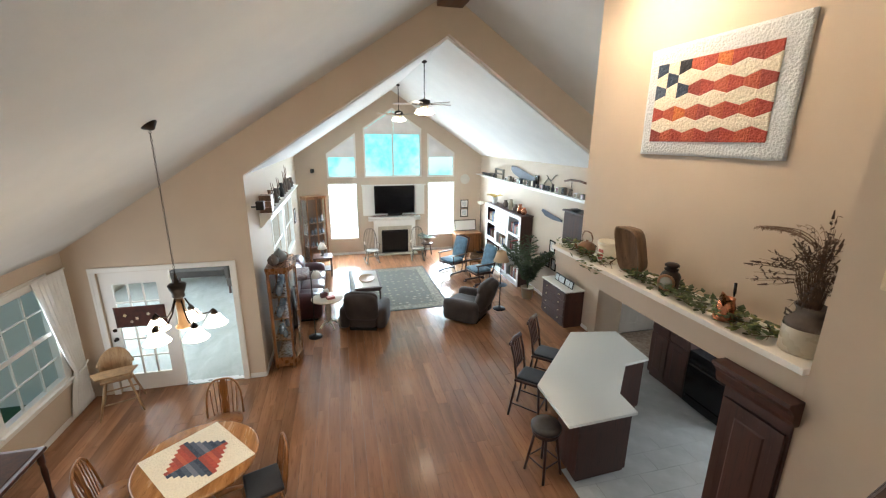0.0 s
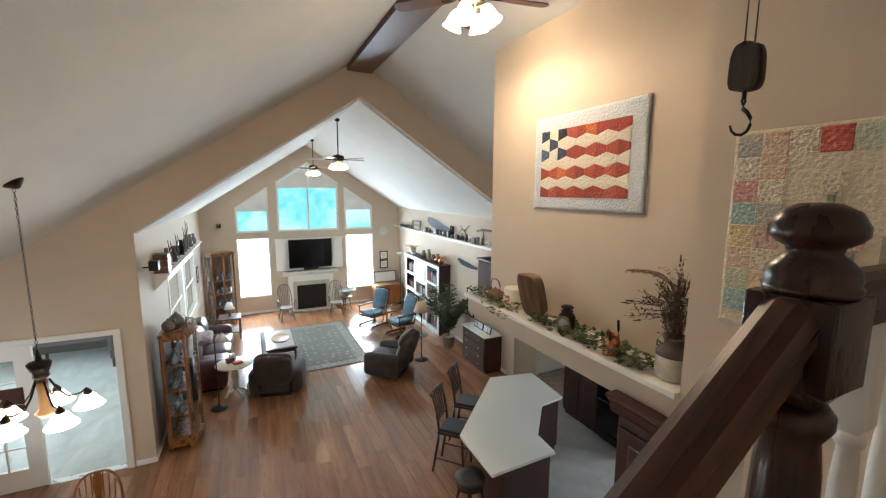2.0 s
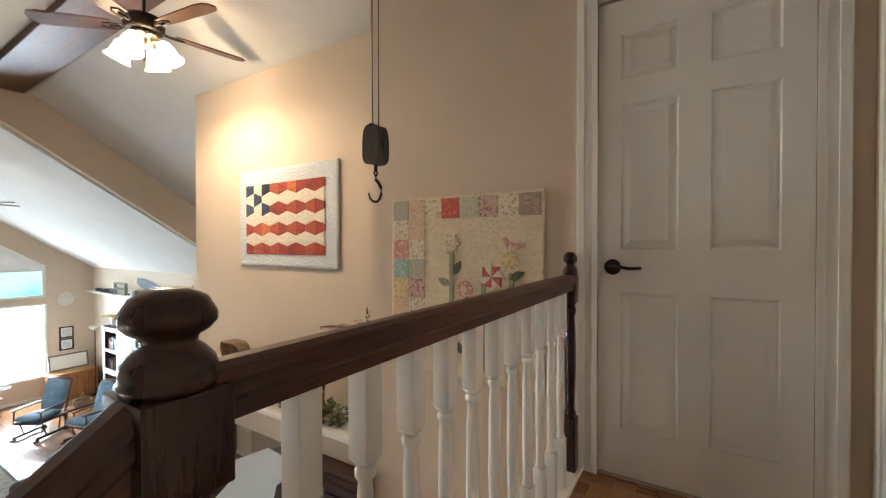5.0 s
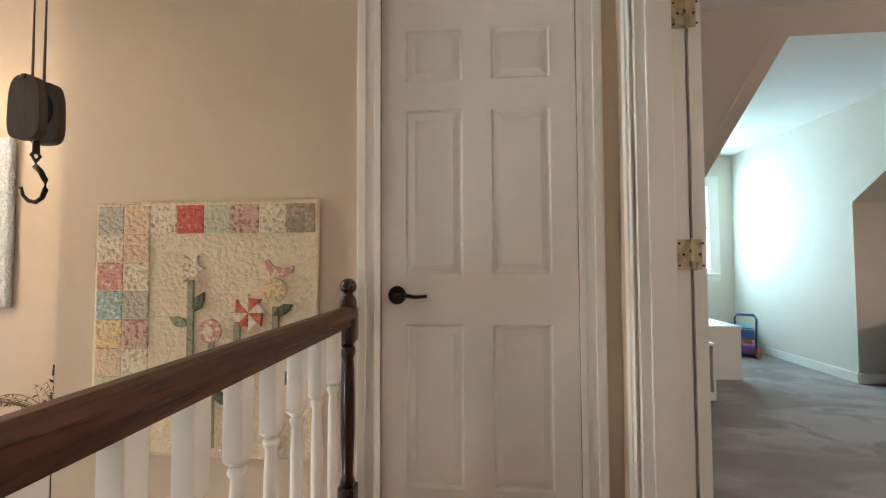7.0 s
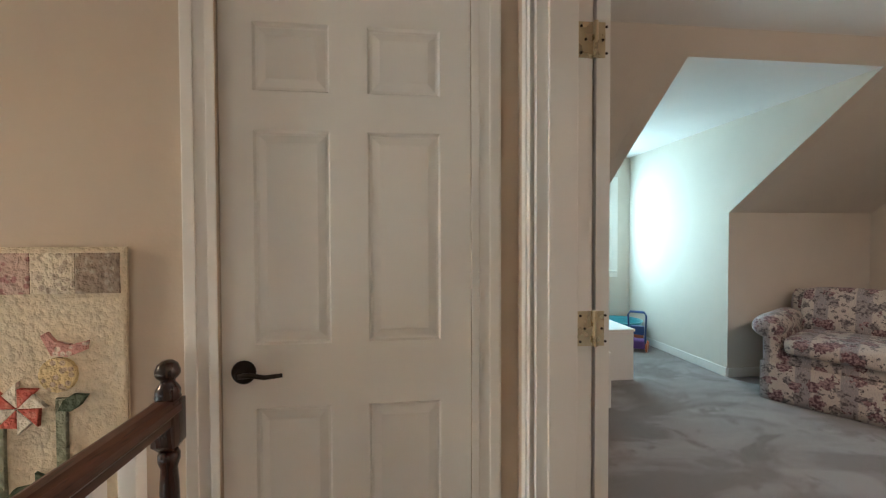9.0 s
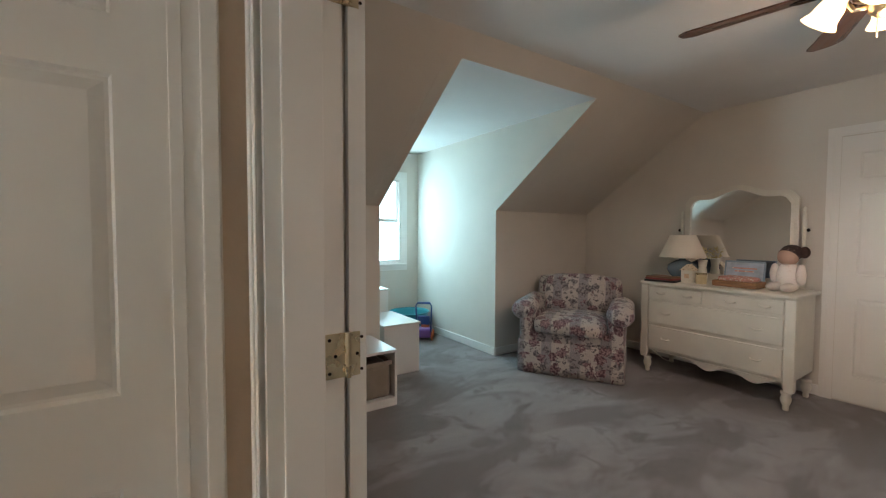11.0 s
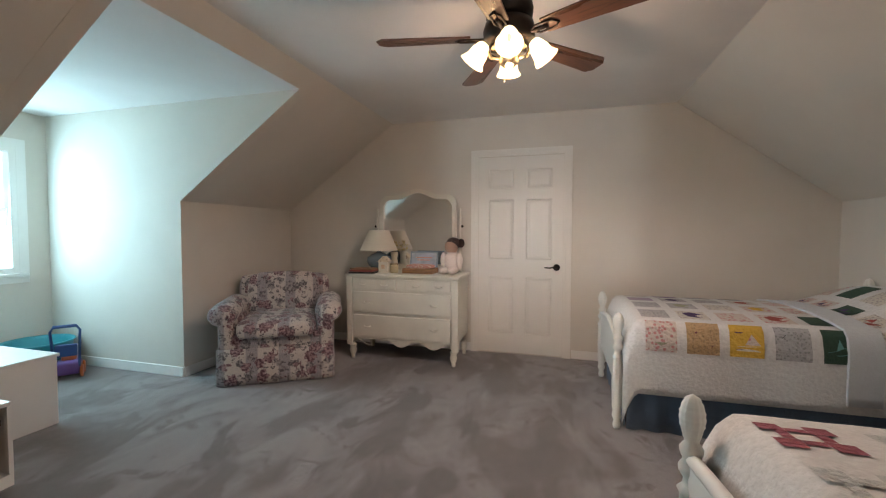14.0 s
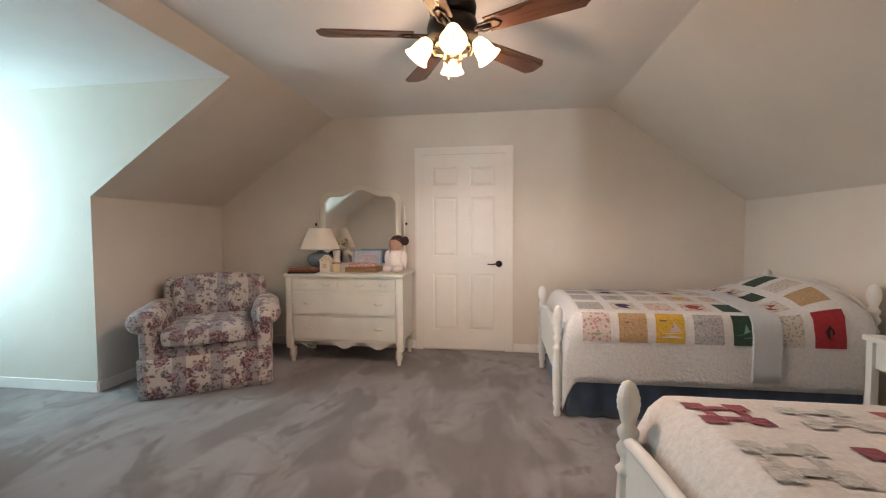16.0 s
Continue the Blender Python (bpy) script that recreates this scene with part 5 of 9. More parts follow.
# ---- chairs ----
def bow_chair(name, m, label, material, seat_h=0.45, back_h=0.95, cushion=None, rockers=False, arms=False, group="", splat=True):
    """A bow-back spindle chair; its front looks along -y."""
    ch = thing(name, m, label, "chair", group)
    part("seat", lathe([(0.2, seat_h - 0.035), (0.225, seat_h - 0.03), (0.232, seat_h - 0.01), (0.22, seat_h), (0.0, seat_h - 0.008)], 24, m=Matrix.Diagonal((1, 0.95, 1, 1))), material, ch, "", True)
    for sx in (-1, 1):
        for sy in (-1, 1):
            part("leg", tube([(sx * 0.13, sy * 0.12, seat_h - 0.03), (sx * 0.165, sy * 0.16, seat_h * 0.55), (sx * 0.2, sy * 0.2, 0.035 if rockers else 0)], 0.017, 8, taper=0.75), material, ch, "", True)
        part("stretcher", tube([(sx * 0.175, -0.17, 0.2), (sx * 0.175, 0.17, 0.2)], 0.011, 8), material, ch)
        if rockers:
            part("rocker", tube([(sx * 0.205, -0.34, 0.075), (sx * 0.205, -0.2, 0.025), (sx * 0.205, 0.0, 0.014), (sx * 0.205, 0.22, 0.03), (sx * 0.205, 0.42, 0.085)], 0.016, 8), material, ch, "", True)
    part("stretcher", tube([(-0.175, 0, 0.2), (0.175, 0, 0.2)], 0.011, 8), material, ch)
    bow = []
    for q in range(17):
        a = math.pi * q / 16
        h3 = (back_h - seat_h) * math.sin(a) ** 0.6
        bow.append((0.215 * math.copysign(abs(math.cos(a)) ** 0.7, math.cos(a)), 0.17 + 0.16 * h3, seat_h - 0.02 + h3))
    part("bow", tube(bow, 0.0135, 8), material, ch, "", True)
    for q in range(-3, 4):
        if splat and q == 0:
            part("splat", slab([[(-0.03, seat_h), (0.03, seat_h), (0.045, seat_h + 0.12), (0.028, seat_h + 0.2), (0.05, seat_h + 0.34), (0.03, back_h - 0.03), (-0.03, back_h - 0.03), (-0.05, seat_h + 0.34), (-0.028, seat_h + 0.2), (-0.045, seat_h + 0.12)]], "y", -0.006, 0.006), material, ch).matrix_local = Matrix.Translation((0, 0.19 - seat_h * 0.15, 0)) @ Matrix.Shear("XY", 4, (0, 0)) @ pose(0, 0, 0, -9)
            continue
        xt2 = q * 0.052
        hh = (back_h - seat_h) * (1 - (abs(xt2) / 0.215) ** 2.6) ** 0.5
        part("spindle", tube([(q * 0.045, 0.175, seat_h - 0.01), (q * 0.05, 0.175 + 0.08 * hh, seat_h + hh * 0.5), (xt2, 0.17 + 0.16 * hh, seat_h - 0.02 + hh)], 0.007, 6), material, ch)
    if arms:
        for sx in (-1, 1):
            part("arm", tube([(sx * 0.2, 0.2, seat_h + 0.22), (sx * 0.245, 0.0, seat_h + 0.22), (sx * 0.24, -0.17, seat_h + 0.21)], 0.017, 8), material, ch, "", True)
            part("arm_post", tube([(sx * 0.2, -0.12, seat_h), (sx * 0.238, -0.14, seat_h + 0.21)], 0.011, 8), material, ch)
    if cushion:
        part("cushion", box(-0.2, 0.2, -0.19, 0.17, seat_h, seat_h + 0.045, 0.02), cushion, ch, "dark tied seat cushion")
    return ch


NAVYC = cloth("navy_cushion", (0.02, 0.022, 0.03), (0.03, 0.032, 0.04))
bow_chair("dining_chair", pose(-3.95, 4.98, 0, 0, 0, 5), "golden oak bow-back dining chair with carved splat", OAK, cushion=None, group="chairs round the table")
bow_chair("dining_chair", pose(-3.27, 3.80, 0, 0, 0, -72), "golden oak bow-back dining chair with navy cushion", OAK, cushion=NAVYC, group="chairs round the table")
bow_chair("dining_chair", pose(-4.72, 4.0, 0, 0, 0, 100), "golden oak bow-back dining chair with carved splat", OAK, cushion=None, group="chairs round the table")
GREYW = wood("grey_washed_wood", (0.12, 0.105, 0.085), (0.22, 0.195, 0.16), 0.55)
for x, y, a in ((-1.42, 13.12, 8), (0.12, 13.10, -6)):
    bow_chair("rocking_chair", pose(x, y, 0, 0, 0, a), "grey-washed spindle rocking chair by the fireplace", GREYW, 0.43, 1.12, None, True, True, "rocking chairs", False)

# dining table with patchwork mat
tbl = thing("dining_table", pose(-3.92, 3.98, 0), "round golden oak pedestal dining table", "table")
part("tabletop", lathe([(0.56, 0.725), (0.585, 0.728), (0.592, 0.742), (0.585, 0.756), (0.57, 0.76), (0.0, 0.76)], 48), wood("oak_tabletop", (0.24, 0.10, 0.028), (0.40, 0.19, 0.065), 0.22, axis=1, coat=0.3), tbl, "", True)
part("apron", lathe([(0.48, 0.64), (0.49, 0.65), (0.49, 0.724)], 40), OAK, tbl, "", True)
part("pedestal", lathe([(0.10, 0.09), (0.12, 0.14), (0.07, 0.24), (0.11, 0.42), (0.08, 0.56), (0.13, 0.635)], 24), OAK, tbl, "", True)
for q in range(4):
    a = radians(45 + 90 * q)
    part("foot", tube([(0.07 * math.cos(a), 0.07 * math.sin(a), 0.18), (0.25 * math.cos(a), 0.25 * math.sin(a), 0.12), (0.42 * math.cos(a), 0.42 * math.sin(a), 0.032)], 0.035, 8, taper=0.75), OAK, tbl, "", True)
mat_q = thing("patchwork_table_mat", pose(-3.92, 3.97, 0.7615, 0, 0, -50.5), "cream table mat with red and navy log-cabin star", "table mat")
MW, MH = 0.84, 0.80
part("cloth", box(-MW / 2, MW / 2, -MH / 2, MH / 2, 0, 0.005, 0.002), CREAMP, mat_q)
STEPS = 7
for qx, qy, ramp_m in ((1, 1, 0), (-1, 1, 1), (-1, -1, 0), (1, -1, 1)):
    for s in range(STEPS):
        m = (REDS[3], REDS[0], REDS[1])[s % 3] if ramp_m == 0 else (NAVY[0], NAVY[1], quilt_cloth("grey_blue_patch", (0.16, 0.18, 0.24)))[s % 3] if s == 2 else ((REDS[3], REDS[0])[s % 2] if ramp_m == 0 else (NAVY[0], NAVY[1])[s % 2])
        x1b = 0.34 * (STEPS - s) / STEPS
        y0b, y1b = 0.30 * s / STEPS, 0.30 * (s + 1) / STEPS
        xs, ys = sorted((0.002 * qx, qx * x1b)), sorted((qy * y0b, qy * y1b))
        part("patch", box(xs[0], xs[1], ys[0], ys[1], 0.004, 0.0075 + 0.0004 * (s % 2)), m, mat_q)

hc = thing("high_chair", pose(-5.72, 6.33, 0, 0, 0, 20), "antique pale wooden high chair with tray", "high chair")
part("seat", box(-0.19, 0.19, -0.17, 0.17, 0.53, 0.56, 0.008), PALEOAK, hc)
for sx in (-1, 1):
    for sy in (-1, 1):
        part("leg", tube([(sx * 0.14, sy * 0.13, 0.53), (sx * 0.2, sy * 0.19, 0.25), (sx * 0.26, sy * 0.25, 0.0)], 0.018, 8, taper=0.8), PALEOAK, hc, "", True)
    part("stretcher", tube([(sx * 0.215, -0.21, 0.18), (sx * 0.215, 0.21, 0.18)], 0.011, 8), PALEOAK, hc)
    part("stretcher", tube([(-0.215, sx * 0.21, 0.22), (0.215, sx * 0.21, 0.22)], 0.011, 8), PALEOAK, hc)
    part("arm_post", tube([(sx * 0.17, -0.12, 0.56), (sx * 0.2, -0.14, 0.72)], 0.012, 8), PALEOAK, hc)
hoop = [(0.21 * math.cos(a), 0.05 + 0.17 * math.sin(a), 0.72 + 0.06 * math.sin(a)) for a in [math.pi * q / 14 for q in range(15)]]
part("back_hoop", tube(hoop, 0.02, 8), PALEOAK, hc, "", True)
bm = bmesh.new()
prev = None
for q in range(15):
    a = math.pi * q / 14
    lo, hi = (0.18 * math.cos(a), 0.04 + 0.13 * math.sin(a), 0.555), (0.21 * math.cos(a), 0.05 + 0.18 * math.sin(a), 0.72 + 0.2 * math.sin(a))
    cur = (bm.verts.new(lo), bm.verts.new(hi))
    if prev:
        bm.faces.new((prev[0], cur[0], cur[1], prev[1]))
    prev = cur
part("back", bm, wood("cane_oak", (0.27, 0.15, 0.07), (0.42, 0.26, 0.135), 0.5), hc, "curved pale back", True).modifiers.new("thickness", "SOLIDIFY").thickness = 0.012
part("tray", slab([[(-0.28, -0.15), (-0.2, -0.36), (0.2, -0.36), (0.28, -0.15), (0.14, -0.12), (-0.14, -0.12)]], "z", 0.70, 0.725), PALEOAK, hc)
CURIOBACK_TOP = wood("dark_table_inset", (0.03, 0.014, 0.009), (0.06, 0.028, 0.017), 0.8, gloss=0.15)
st = thing("side_table", pose(-5.93, 4.25, 0), "dark wood side table with glass top and dark objects", "table")
part("tabletop", box(-0.34, 0.34, -0.34, 0.34, 0.70, 0.74, 0.01), CHERRY, st)
part("glass_top", box(-0.29, 0.29, -0.29, 0.29, 0.741, 0.747, 0.002), CURIOBACK_TOP, st, "dark wooden inset")
for sx in (-1, 1):
    for sy in (-1, 1):
        part("leg", lathe([(0.024, 0), (0.028, 0.1), (0.018, 0.2), (0.03, 0.45), (0.022, 0.55), (0.032, 0.56), (0.032, 0.7)], 12, m=Matrix.Translation((sx * 0.29, sy * 0.29, 0))), CHERRY, st, "", True)
po = thing("dark_pot", pose(-6.05, 4.12, 0.748), "small dark glazed pot on the side table", "pot")
part("body", lathe([(0.05, 0), (0.085, 0.03), (0.09, 0.08), (0.05, 0.13), (0.06, 0.15), (0.045, 0.148)], 20), BROWNG, po, "", True)

# ---- kitchen ----
QUARTZ = plain("white_quartz", (0.78, 0.78, 0.74), 0.6, vary=0.012, big=1.1, grain=200)
ISL = [(1.29, 5.41), (2.05, 5.26), (1.96, 4.38), (1.53, 4.33), (0.99, 3.74), (0.96, 3.37), (0.04, 3.34), (0.06, 4.16)]
isl = thing("kitchen_island", pose(0, 0, 0), "angled kitchen island with white quartz top and dark cherry base", "kitchen island")
part("countertop", slab([ISL], "z", 0.872, 0.91), QUARTZ, isl, "white quartz worktop")
bx, by = sum(p[0] for p in ISL) / len(ISL), sum(p[1] for p in ISL) / len(ISL)
body = [(1.36, 5.05), (1.98, 5.20), (1.92, 4.42), (1.50, 4.37), (0.94, 3.78), (0.92, 3.41), (0.20, 3.38), (0.22, 3.86)]
part("base", slab([body], "z", 0.09, 0.871), CHERRY, isl, "dark cherry cabinet base")
part("plinth", slab([[(bx + (x - bx) * 0.94, by + (y - by) * 0.94) for x, y in body]], "z", 0, 0.09), CHERRY, isl)


def bar_chair(m, label):
    ch = thing("bar_chair", m, label, "chair", "bar chairs at the island")
    part("seat", box(-0.2, 0.2, -0.19, 0.2, 0.60, 0.635, 0.01), CHERRY, ch)
    part("cushion", box(-0.18, 0.18, -0.17, 0.17, 0.636, 0.675, 0.018), NAVYC, ch, "dark seat cushion")
    for sx in (-1, 1):
        part("front_leg", tube([(sx * 0.17, -0.16, 0.6), (sx * 0.2, -0.2, 0)], 0.018, 8, taper=0.8), CHERRY, ch, "", True)
        part("back_leg", tube([(sx * 0.19, 0.27, 0), (sx * 0.175, 0.19, 0.5), (sx * 0.175, 0.18, 0.66), (sx * 0.18, 0.22, 0.95), (sx * 0.19, 0.29, 1.2)], 0.017, 8), CHERRY, ch, "", True)
        part("stretcher", tube([(sx * 0.19, -0.18, 0.2), (sx * 0.185, 0.23, 0.22)], 0.011, 8), CHERRY, ch)
    part("footrest", tube([(-0.19, -0.185, 0.24), (0.19, -0.185, 0.24)], 0.013, 8), CHERRY, ch)
    part("top_rail", tube([(-0.19, 0.285, 1.17), (0, 0.305, 1.18), (0.19, 0.285, 1.17)], 0.03, 8), CHERRY, ch, "", True)
    part("lower_rail", tube([(-0.175, 0.205, 0.80), (0.175, 0.205, 0.80)], 0.014, 8), CHERRY, ch)
    for q in range(-2, 3):
        part("slat", box(q * 0.062 - 0.016, q * 0.062 + 0.016, -0.006, 0.006, 0, 0.38), CHERRY, ch).matrix_local = pose(0, 0.205, 0.79, -13)
    return ch


bar_chair(pose(0.28, 4.74, 0, 0, 0, 45), "dark wooden slat-back bar chair at the island")
bar_chair(pose(0.82, 5.30, 0, 0, 0, 45), "dark wooden slat-back bar chair beside the island corner")
stl = thing("bar_stool", pose(-0.05, 3.68, 0, 0, 0, 20), "round bar stool with tufted dark leather seat", "stool")
part("cushion", lathe([(0.15, 0.62), (0.18, 0.64), (0.185, 0.68), (0.16, 0.71), (0.08, 0.70), (0.0, 0.705)], 28), plain("dark_leather", (0.04, 0.035, 0.035), 0.35, vary=0.2, big=20), stl, "tufted dark leather seat", True)
part("ring", lathe([(0.15, 0.58), (0.165, 0.58), (0.165, 0.62), (0.15, 0.62)], 28), CHERRY, stl, "", True)
for q in range(4):
    a = radians(45 + 90 * q)
    part("leg", tube([(0.12 * math.cos(a), 0.12 * math.sin(a), 0.6), (0.22 * math.cos(a), 0.22 * math.sin(a), 0)], 0.017, 8), CHERRY, stl, "", True)
    a2 = radians(135 + 90 * q)
    part("stretcher", tube([(0.19 * math.cos(a), 0.19 * math.sin(a), 0.2), (0.19 * math.cos(a2), 0.19 * math.sin(a2), 0.2)], 0.010, 8), CHERRY, stl)


def raised_panel(parent, x, y0, y1, z0, z1):
    """A raised cabinet door facing -x."""
    d = part("door", box(x - 0.02, x, y0, y1, z0, z1, 0.003), CHERRY, parent)
    bm = bmesh.new()
    lps = []
    for ins, dep in ((0.05, 0.0205), (0.058, 0.012), (0.07, 0.012), (0.10, 0.024)):
        lps.append([bm.verts.new((x - dep, a, b)) for a, b in rect(y0 + ins, y1 - ins, z0 + ins, z1 - ins)])
    for p, q in zip(lps, lps[1:]):
        for i in range(4):
            bm.faces.new((p[i], p[(i + 1) % 4], q[(i + 1) % 4], q[i]))
    bm.faces.new(lps[-1])
    part("panel", bm, CHERRY, d)


pan = thing("pantry_cabinet", pose(0, 1.45, 0), "tall dark cherry cabinet with crown moulding under the ledge", "cabinet")
part("body", box(-0.02, 0.55, -0.18, 0.22, 0.0, U - 0.55), CHERRY, pan)
raised_panel(pan, -0.021, -0.17, 0.20, 1.10, U - 0.62)
raised_panel(pan, -0.021, -0.17, 0.20, 0.12, 1.07)
part("crown", slab([[(-0.04, U - 0.545), (-0.055, U - 0.51), (-0.06, U - 0.47), (-0.09, U - 0.43), (-0.105, U - 0.42), (-0.105, U - 0.395), (-0.0015, U - 0.395), (-0.0015, U - 0.545)]], "y", -0.20, 0.27), CHERRY, pan, "moulded crown")
for y0, y1, label in ((4.86, 5.24, "dark cherry kitchen cabinet beside the range"), (4.46, 4.85, "dark cherry kitchen cabinet beside the range")):
    cb = thing("base_cabinet", pose(2.78, (y0 + y1) / 2, 0), label, "cabinet", "kitchen cabinets")
    part("body", box(0, 0.6, -(y1 - y0) / 2, (y1 - y0) / 2 - 0.002, 0.1, 2.1), CHERRY, cb)
    part("plinth", box(0.05, 0.6, -(y1 - y0) / 2, (y1 - y0) / 2 - 0.002, 0, 0.1), CHERRY, cb)
    raised_panel(cb, -0.001, -(y1 - y0) / 2 + 0.01, (y1 - y0) / 2 - 0.012, 0.14, 0.86)
    raised_panel(cb, -0.001, -(y1 - y0) / 2 + 0.01, (y1 - y0) / 2 - 0.012, 0.9, 2.06)
rg = thing("kitchen_range", pose(2.76, 4.06, 0), "black kitchen range between dark cabinets", "stove")
part("body", box(0, 0.62, -0.38, 0.38, 0.06, 0.92, 0.006), BLACK, rg)
part("oven_door", box(-0.03, -0.001, -0.36, 0.36, 0.22, 0.78, 0.008), BLACK, rg)
part("oven_handle", tube([(-0.06, -0.3, 0.74), (-0.06, 0.3, 0.74)], 0.011, 8), IRON, rg)
part("drawer", box(-0.025, -0.001, -0.36, 0.36, 0.07, 0.2, 0.005), BLACK, rg)
part("leg", box(0.05, 0.55, -0.3, 0.3, 0, 0.06), BLACK, rg)
hr = thing("door_rug", pose(3.75, 6.08, 0.006), "patterned beige rug on the tiles before the door", "rug")
HALLRUG = cloth("beige_floral_rug", (0.42, 0.36, 0.28), (0.22, 0.13, 0.10), 300, 16)
part("pile", box(-0.7, 0.7, -0.5, 0.6, 0.001, 0.012, 0.004), HALLRUG, hr)

# ---- great room: fireplace wall ----
fp = thing("fireplace", pose(-0.51, NY, 0), "white fireplace surround with black firebox and mantel shelf", "fireplace")
part("surround", slab([[(-0.74, 0), (-0.48, 0), (-0.48, 0.86), (0.48, 0.86), (0.48, 0), (0.74, 0), (0.74, 1.20), (-0.74, 1.20)]], "y", -0.16, -0.001), TRIM, fp, "white painted surround")
part("tile_slip", slab([[(-0.6, 0.0), (-0.485, 0.0), (-0.485, 0.865), (0.485, 0.865), (0.485, 0), (0.6, 0), (0.6, 1.0), (-0.6, 1.0)]], "y", -0.168, -0.1605), plain("tan_tile", (0.5, 0.45, 0.36), 0.4, vary=0.12, big=6), fp, "tan tile slip")
part("mantel", slab([[(-0.002, 1.20), (-0.18, 1.20), (-0.19, 1.24), (-0.23, 1.27), (-0.25, 1.30), (-0.25, 1.345), (-0.002, 1.345)]], "x", -0.92, 0.92), TRIM, fp, "white mantel shelf")
part("firebox", box(-0.48, 0.48, -0.12, -0.003, 0.0, 0.86), BLACK, fp, "black firebox")
bm = box(-0.46, 0.46, -0.15, -0.125, 0.10, 0.80, 0.005)
for q in range(6):
    box(-0.42, 0.42, -0.156, -0.15, 0.03 + q * 0.011, 0.036 + q * 0.011, bm=bm)
part("fire_screen", bm, IRON, fp, "dark glass insert")
part("hearth", box(-0.78, 0.78, -0.42, -0.17, 0.0, 0.035, 0.004), plain("hearth_tile", (0.42, 0.37, 0.30), 0.4, vary=0.1), fp)
gar = thing("mantel_garland", pose(-0.51, NY - 0.15, 1.346), "dark red berry garland along the mantel", "garland")
rnd = random.Random(5)
bm = bmesh.new()
for q in range(240):
    leaf_into(bm, (rnd.uniform(-0.8, 0.8), rnd.uniform(-0.05, 0.05), rnd.uniform(0, 0.045)), (rnd.uniform(-1, 1), rnd.uniform(-1, 1), rnd.uniform(0, 0.6)), 0.05, 0.014)
part("leaves", bm, plain("dark_red_leaf", (0.10, 0.03, 0.025), 0.7, vary=0.4, big=40), gar)
ni = thing("tv_niche_panel", pose(-0.51, NY, 1.38), "white panelled surround behind the television", "panel")
part("back_board", box(-1.08, 1.1, -0.05, -0.001, 0.0, 1.06, 0.004), TRIM, ni)
for sx in (-1, 1):
    part("side_door", box(sx * 0.92 - 0.17, sx * 0.92 + 0.17, -0.09, -0.051, 0.02, 1.04, 0.006), TRIM, ni)
part("top_trim", box(-1.12, 1.14, -0.1, -0.051, 1.045, 1.085, 0.006), TRIM, ni)
tv = thing("television", pose(-0.5, NY - 0.14, 1.40), "flat black television on the mantel", "television")
part("screen_frame", box(-0.70, 0.70, -0.03, 0.03, 0.06, 1.03, 0.008), BLACK, tv)
part("screen", box(-0.67, 0.67, -0.033, -0.0305, 0.10, 1.0), plain("dark_screen", (0.006, 0.006, 0.007), 0.12), tv, "glossy black screen")
part("stand", box(-0.25, 0.25, -0.09, 0.06, 0.0, 0.06, 0.01), BLACK, tv)
ck = thing("wall_clock", pose(2.11, NY - 0.002, 2.60), "round white wall clock with pale rim", "clock")
part("rim", lathe([(0.16, 0), (0.18, 0.01), (0.175, 0.03), (0.155, 0.025)], 32, m=pose(0, 0, 0, 90)), plain("pale_clock_rim", (0.6, 0.58, 0.52), 0.4), ck, "", True)
part("face", lathe([(0.156, 0.004), (0.156, 0.012), (0.0, 0.012)], 32, m=pose(0, 0, 0, 90)), TRIM, ck)
part("clock_hand", tube([(0, -0.016, -0.02), (0.02, -0.016, 0.11)], 0.004, 5), BLACK, ck)
part("clock_hand", tube([(0, -0.016, 0), (-0.07, -0.016, 0.03)], 0.004, 5), BLACK, ck)
PHOTO = plain("pale_print", (0.55, 0.58, 0.58), 0.5, vary=0.3, big=12)


def picture(m, w2, h2, label, fm=BLACK, art=PHOTO):
    p = thing("framed_picture", m, label, "picture")
    part("frame", slab([rect(-w2 / 2, w2 / 2, -h2 / 2, h2 / 2), rect(-w2 / 2 + 0.03, w2 / 2 - 0.03, -h2 / 2 + 0.03, h2 / 2 - 0.03)], "y", -0.02, 0), fm, p)
    part("mat", slab([rect(-w2 / 2 + 0.03, w2 / 2 - 0.03, -h2 / 2 + 0.03, h2 / 2 - 0.03)], "y", -0.008, -0.002), TRIM, p)
    part("print", slab([rect(-w2 / 2 + 0.07, w2 / 2 - 0.07, -h2 / 2 + 0.07, h2 / 2 - 0.07)], "y", -0.011, -0.0085), art, p)
    return p


picture(pose(2.11, NY - 0.001, 1.69), 0.30, 0.31, "small black-framed picture with pale mat")
picture(pose(2.11, NY - 0.001, 1.36), 0.30, 0.31, "small black-framed picture with pale mat")
for y, z, w2, h2 in ((8.72, 1.45, 0.26, 0.30), (8.95, 1.05, 0.30, 0.36), (8.60, 1.02, 0.22, 0.30)):
    picture(pose(WR - 0.001, y, z, 0, 0, -90), w2, h2, "small framed picture on the side wall")
picture(pose(WL + 0.001, 13.0, 1.7, 0, 0, 90), 0.34, 0.44, "dark-framed picture on the side wall")
board = thing("leaning_display_board", pose(2.1, NY - 0.25, 0.72, -14), "white display board with grey frame leaning by the window", "board")
part("frame", slab([rect(-0.42, 0.42, 0, 0.42), rect(-0.38, 0.38, 0.04, 0.38)], "y", -0.02, 0.01), GREYW, board)
part("sheet", slab([rect(-0.38, 0.38, 0.04, 0.38)], "y", -0.006, 0.004), TRIM, board)
cst = thing("cedar_chest", pose(2.1, NY - 0.4, 0), "low wooden chest under the display board", "chest")
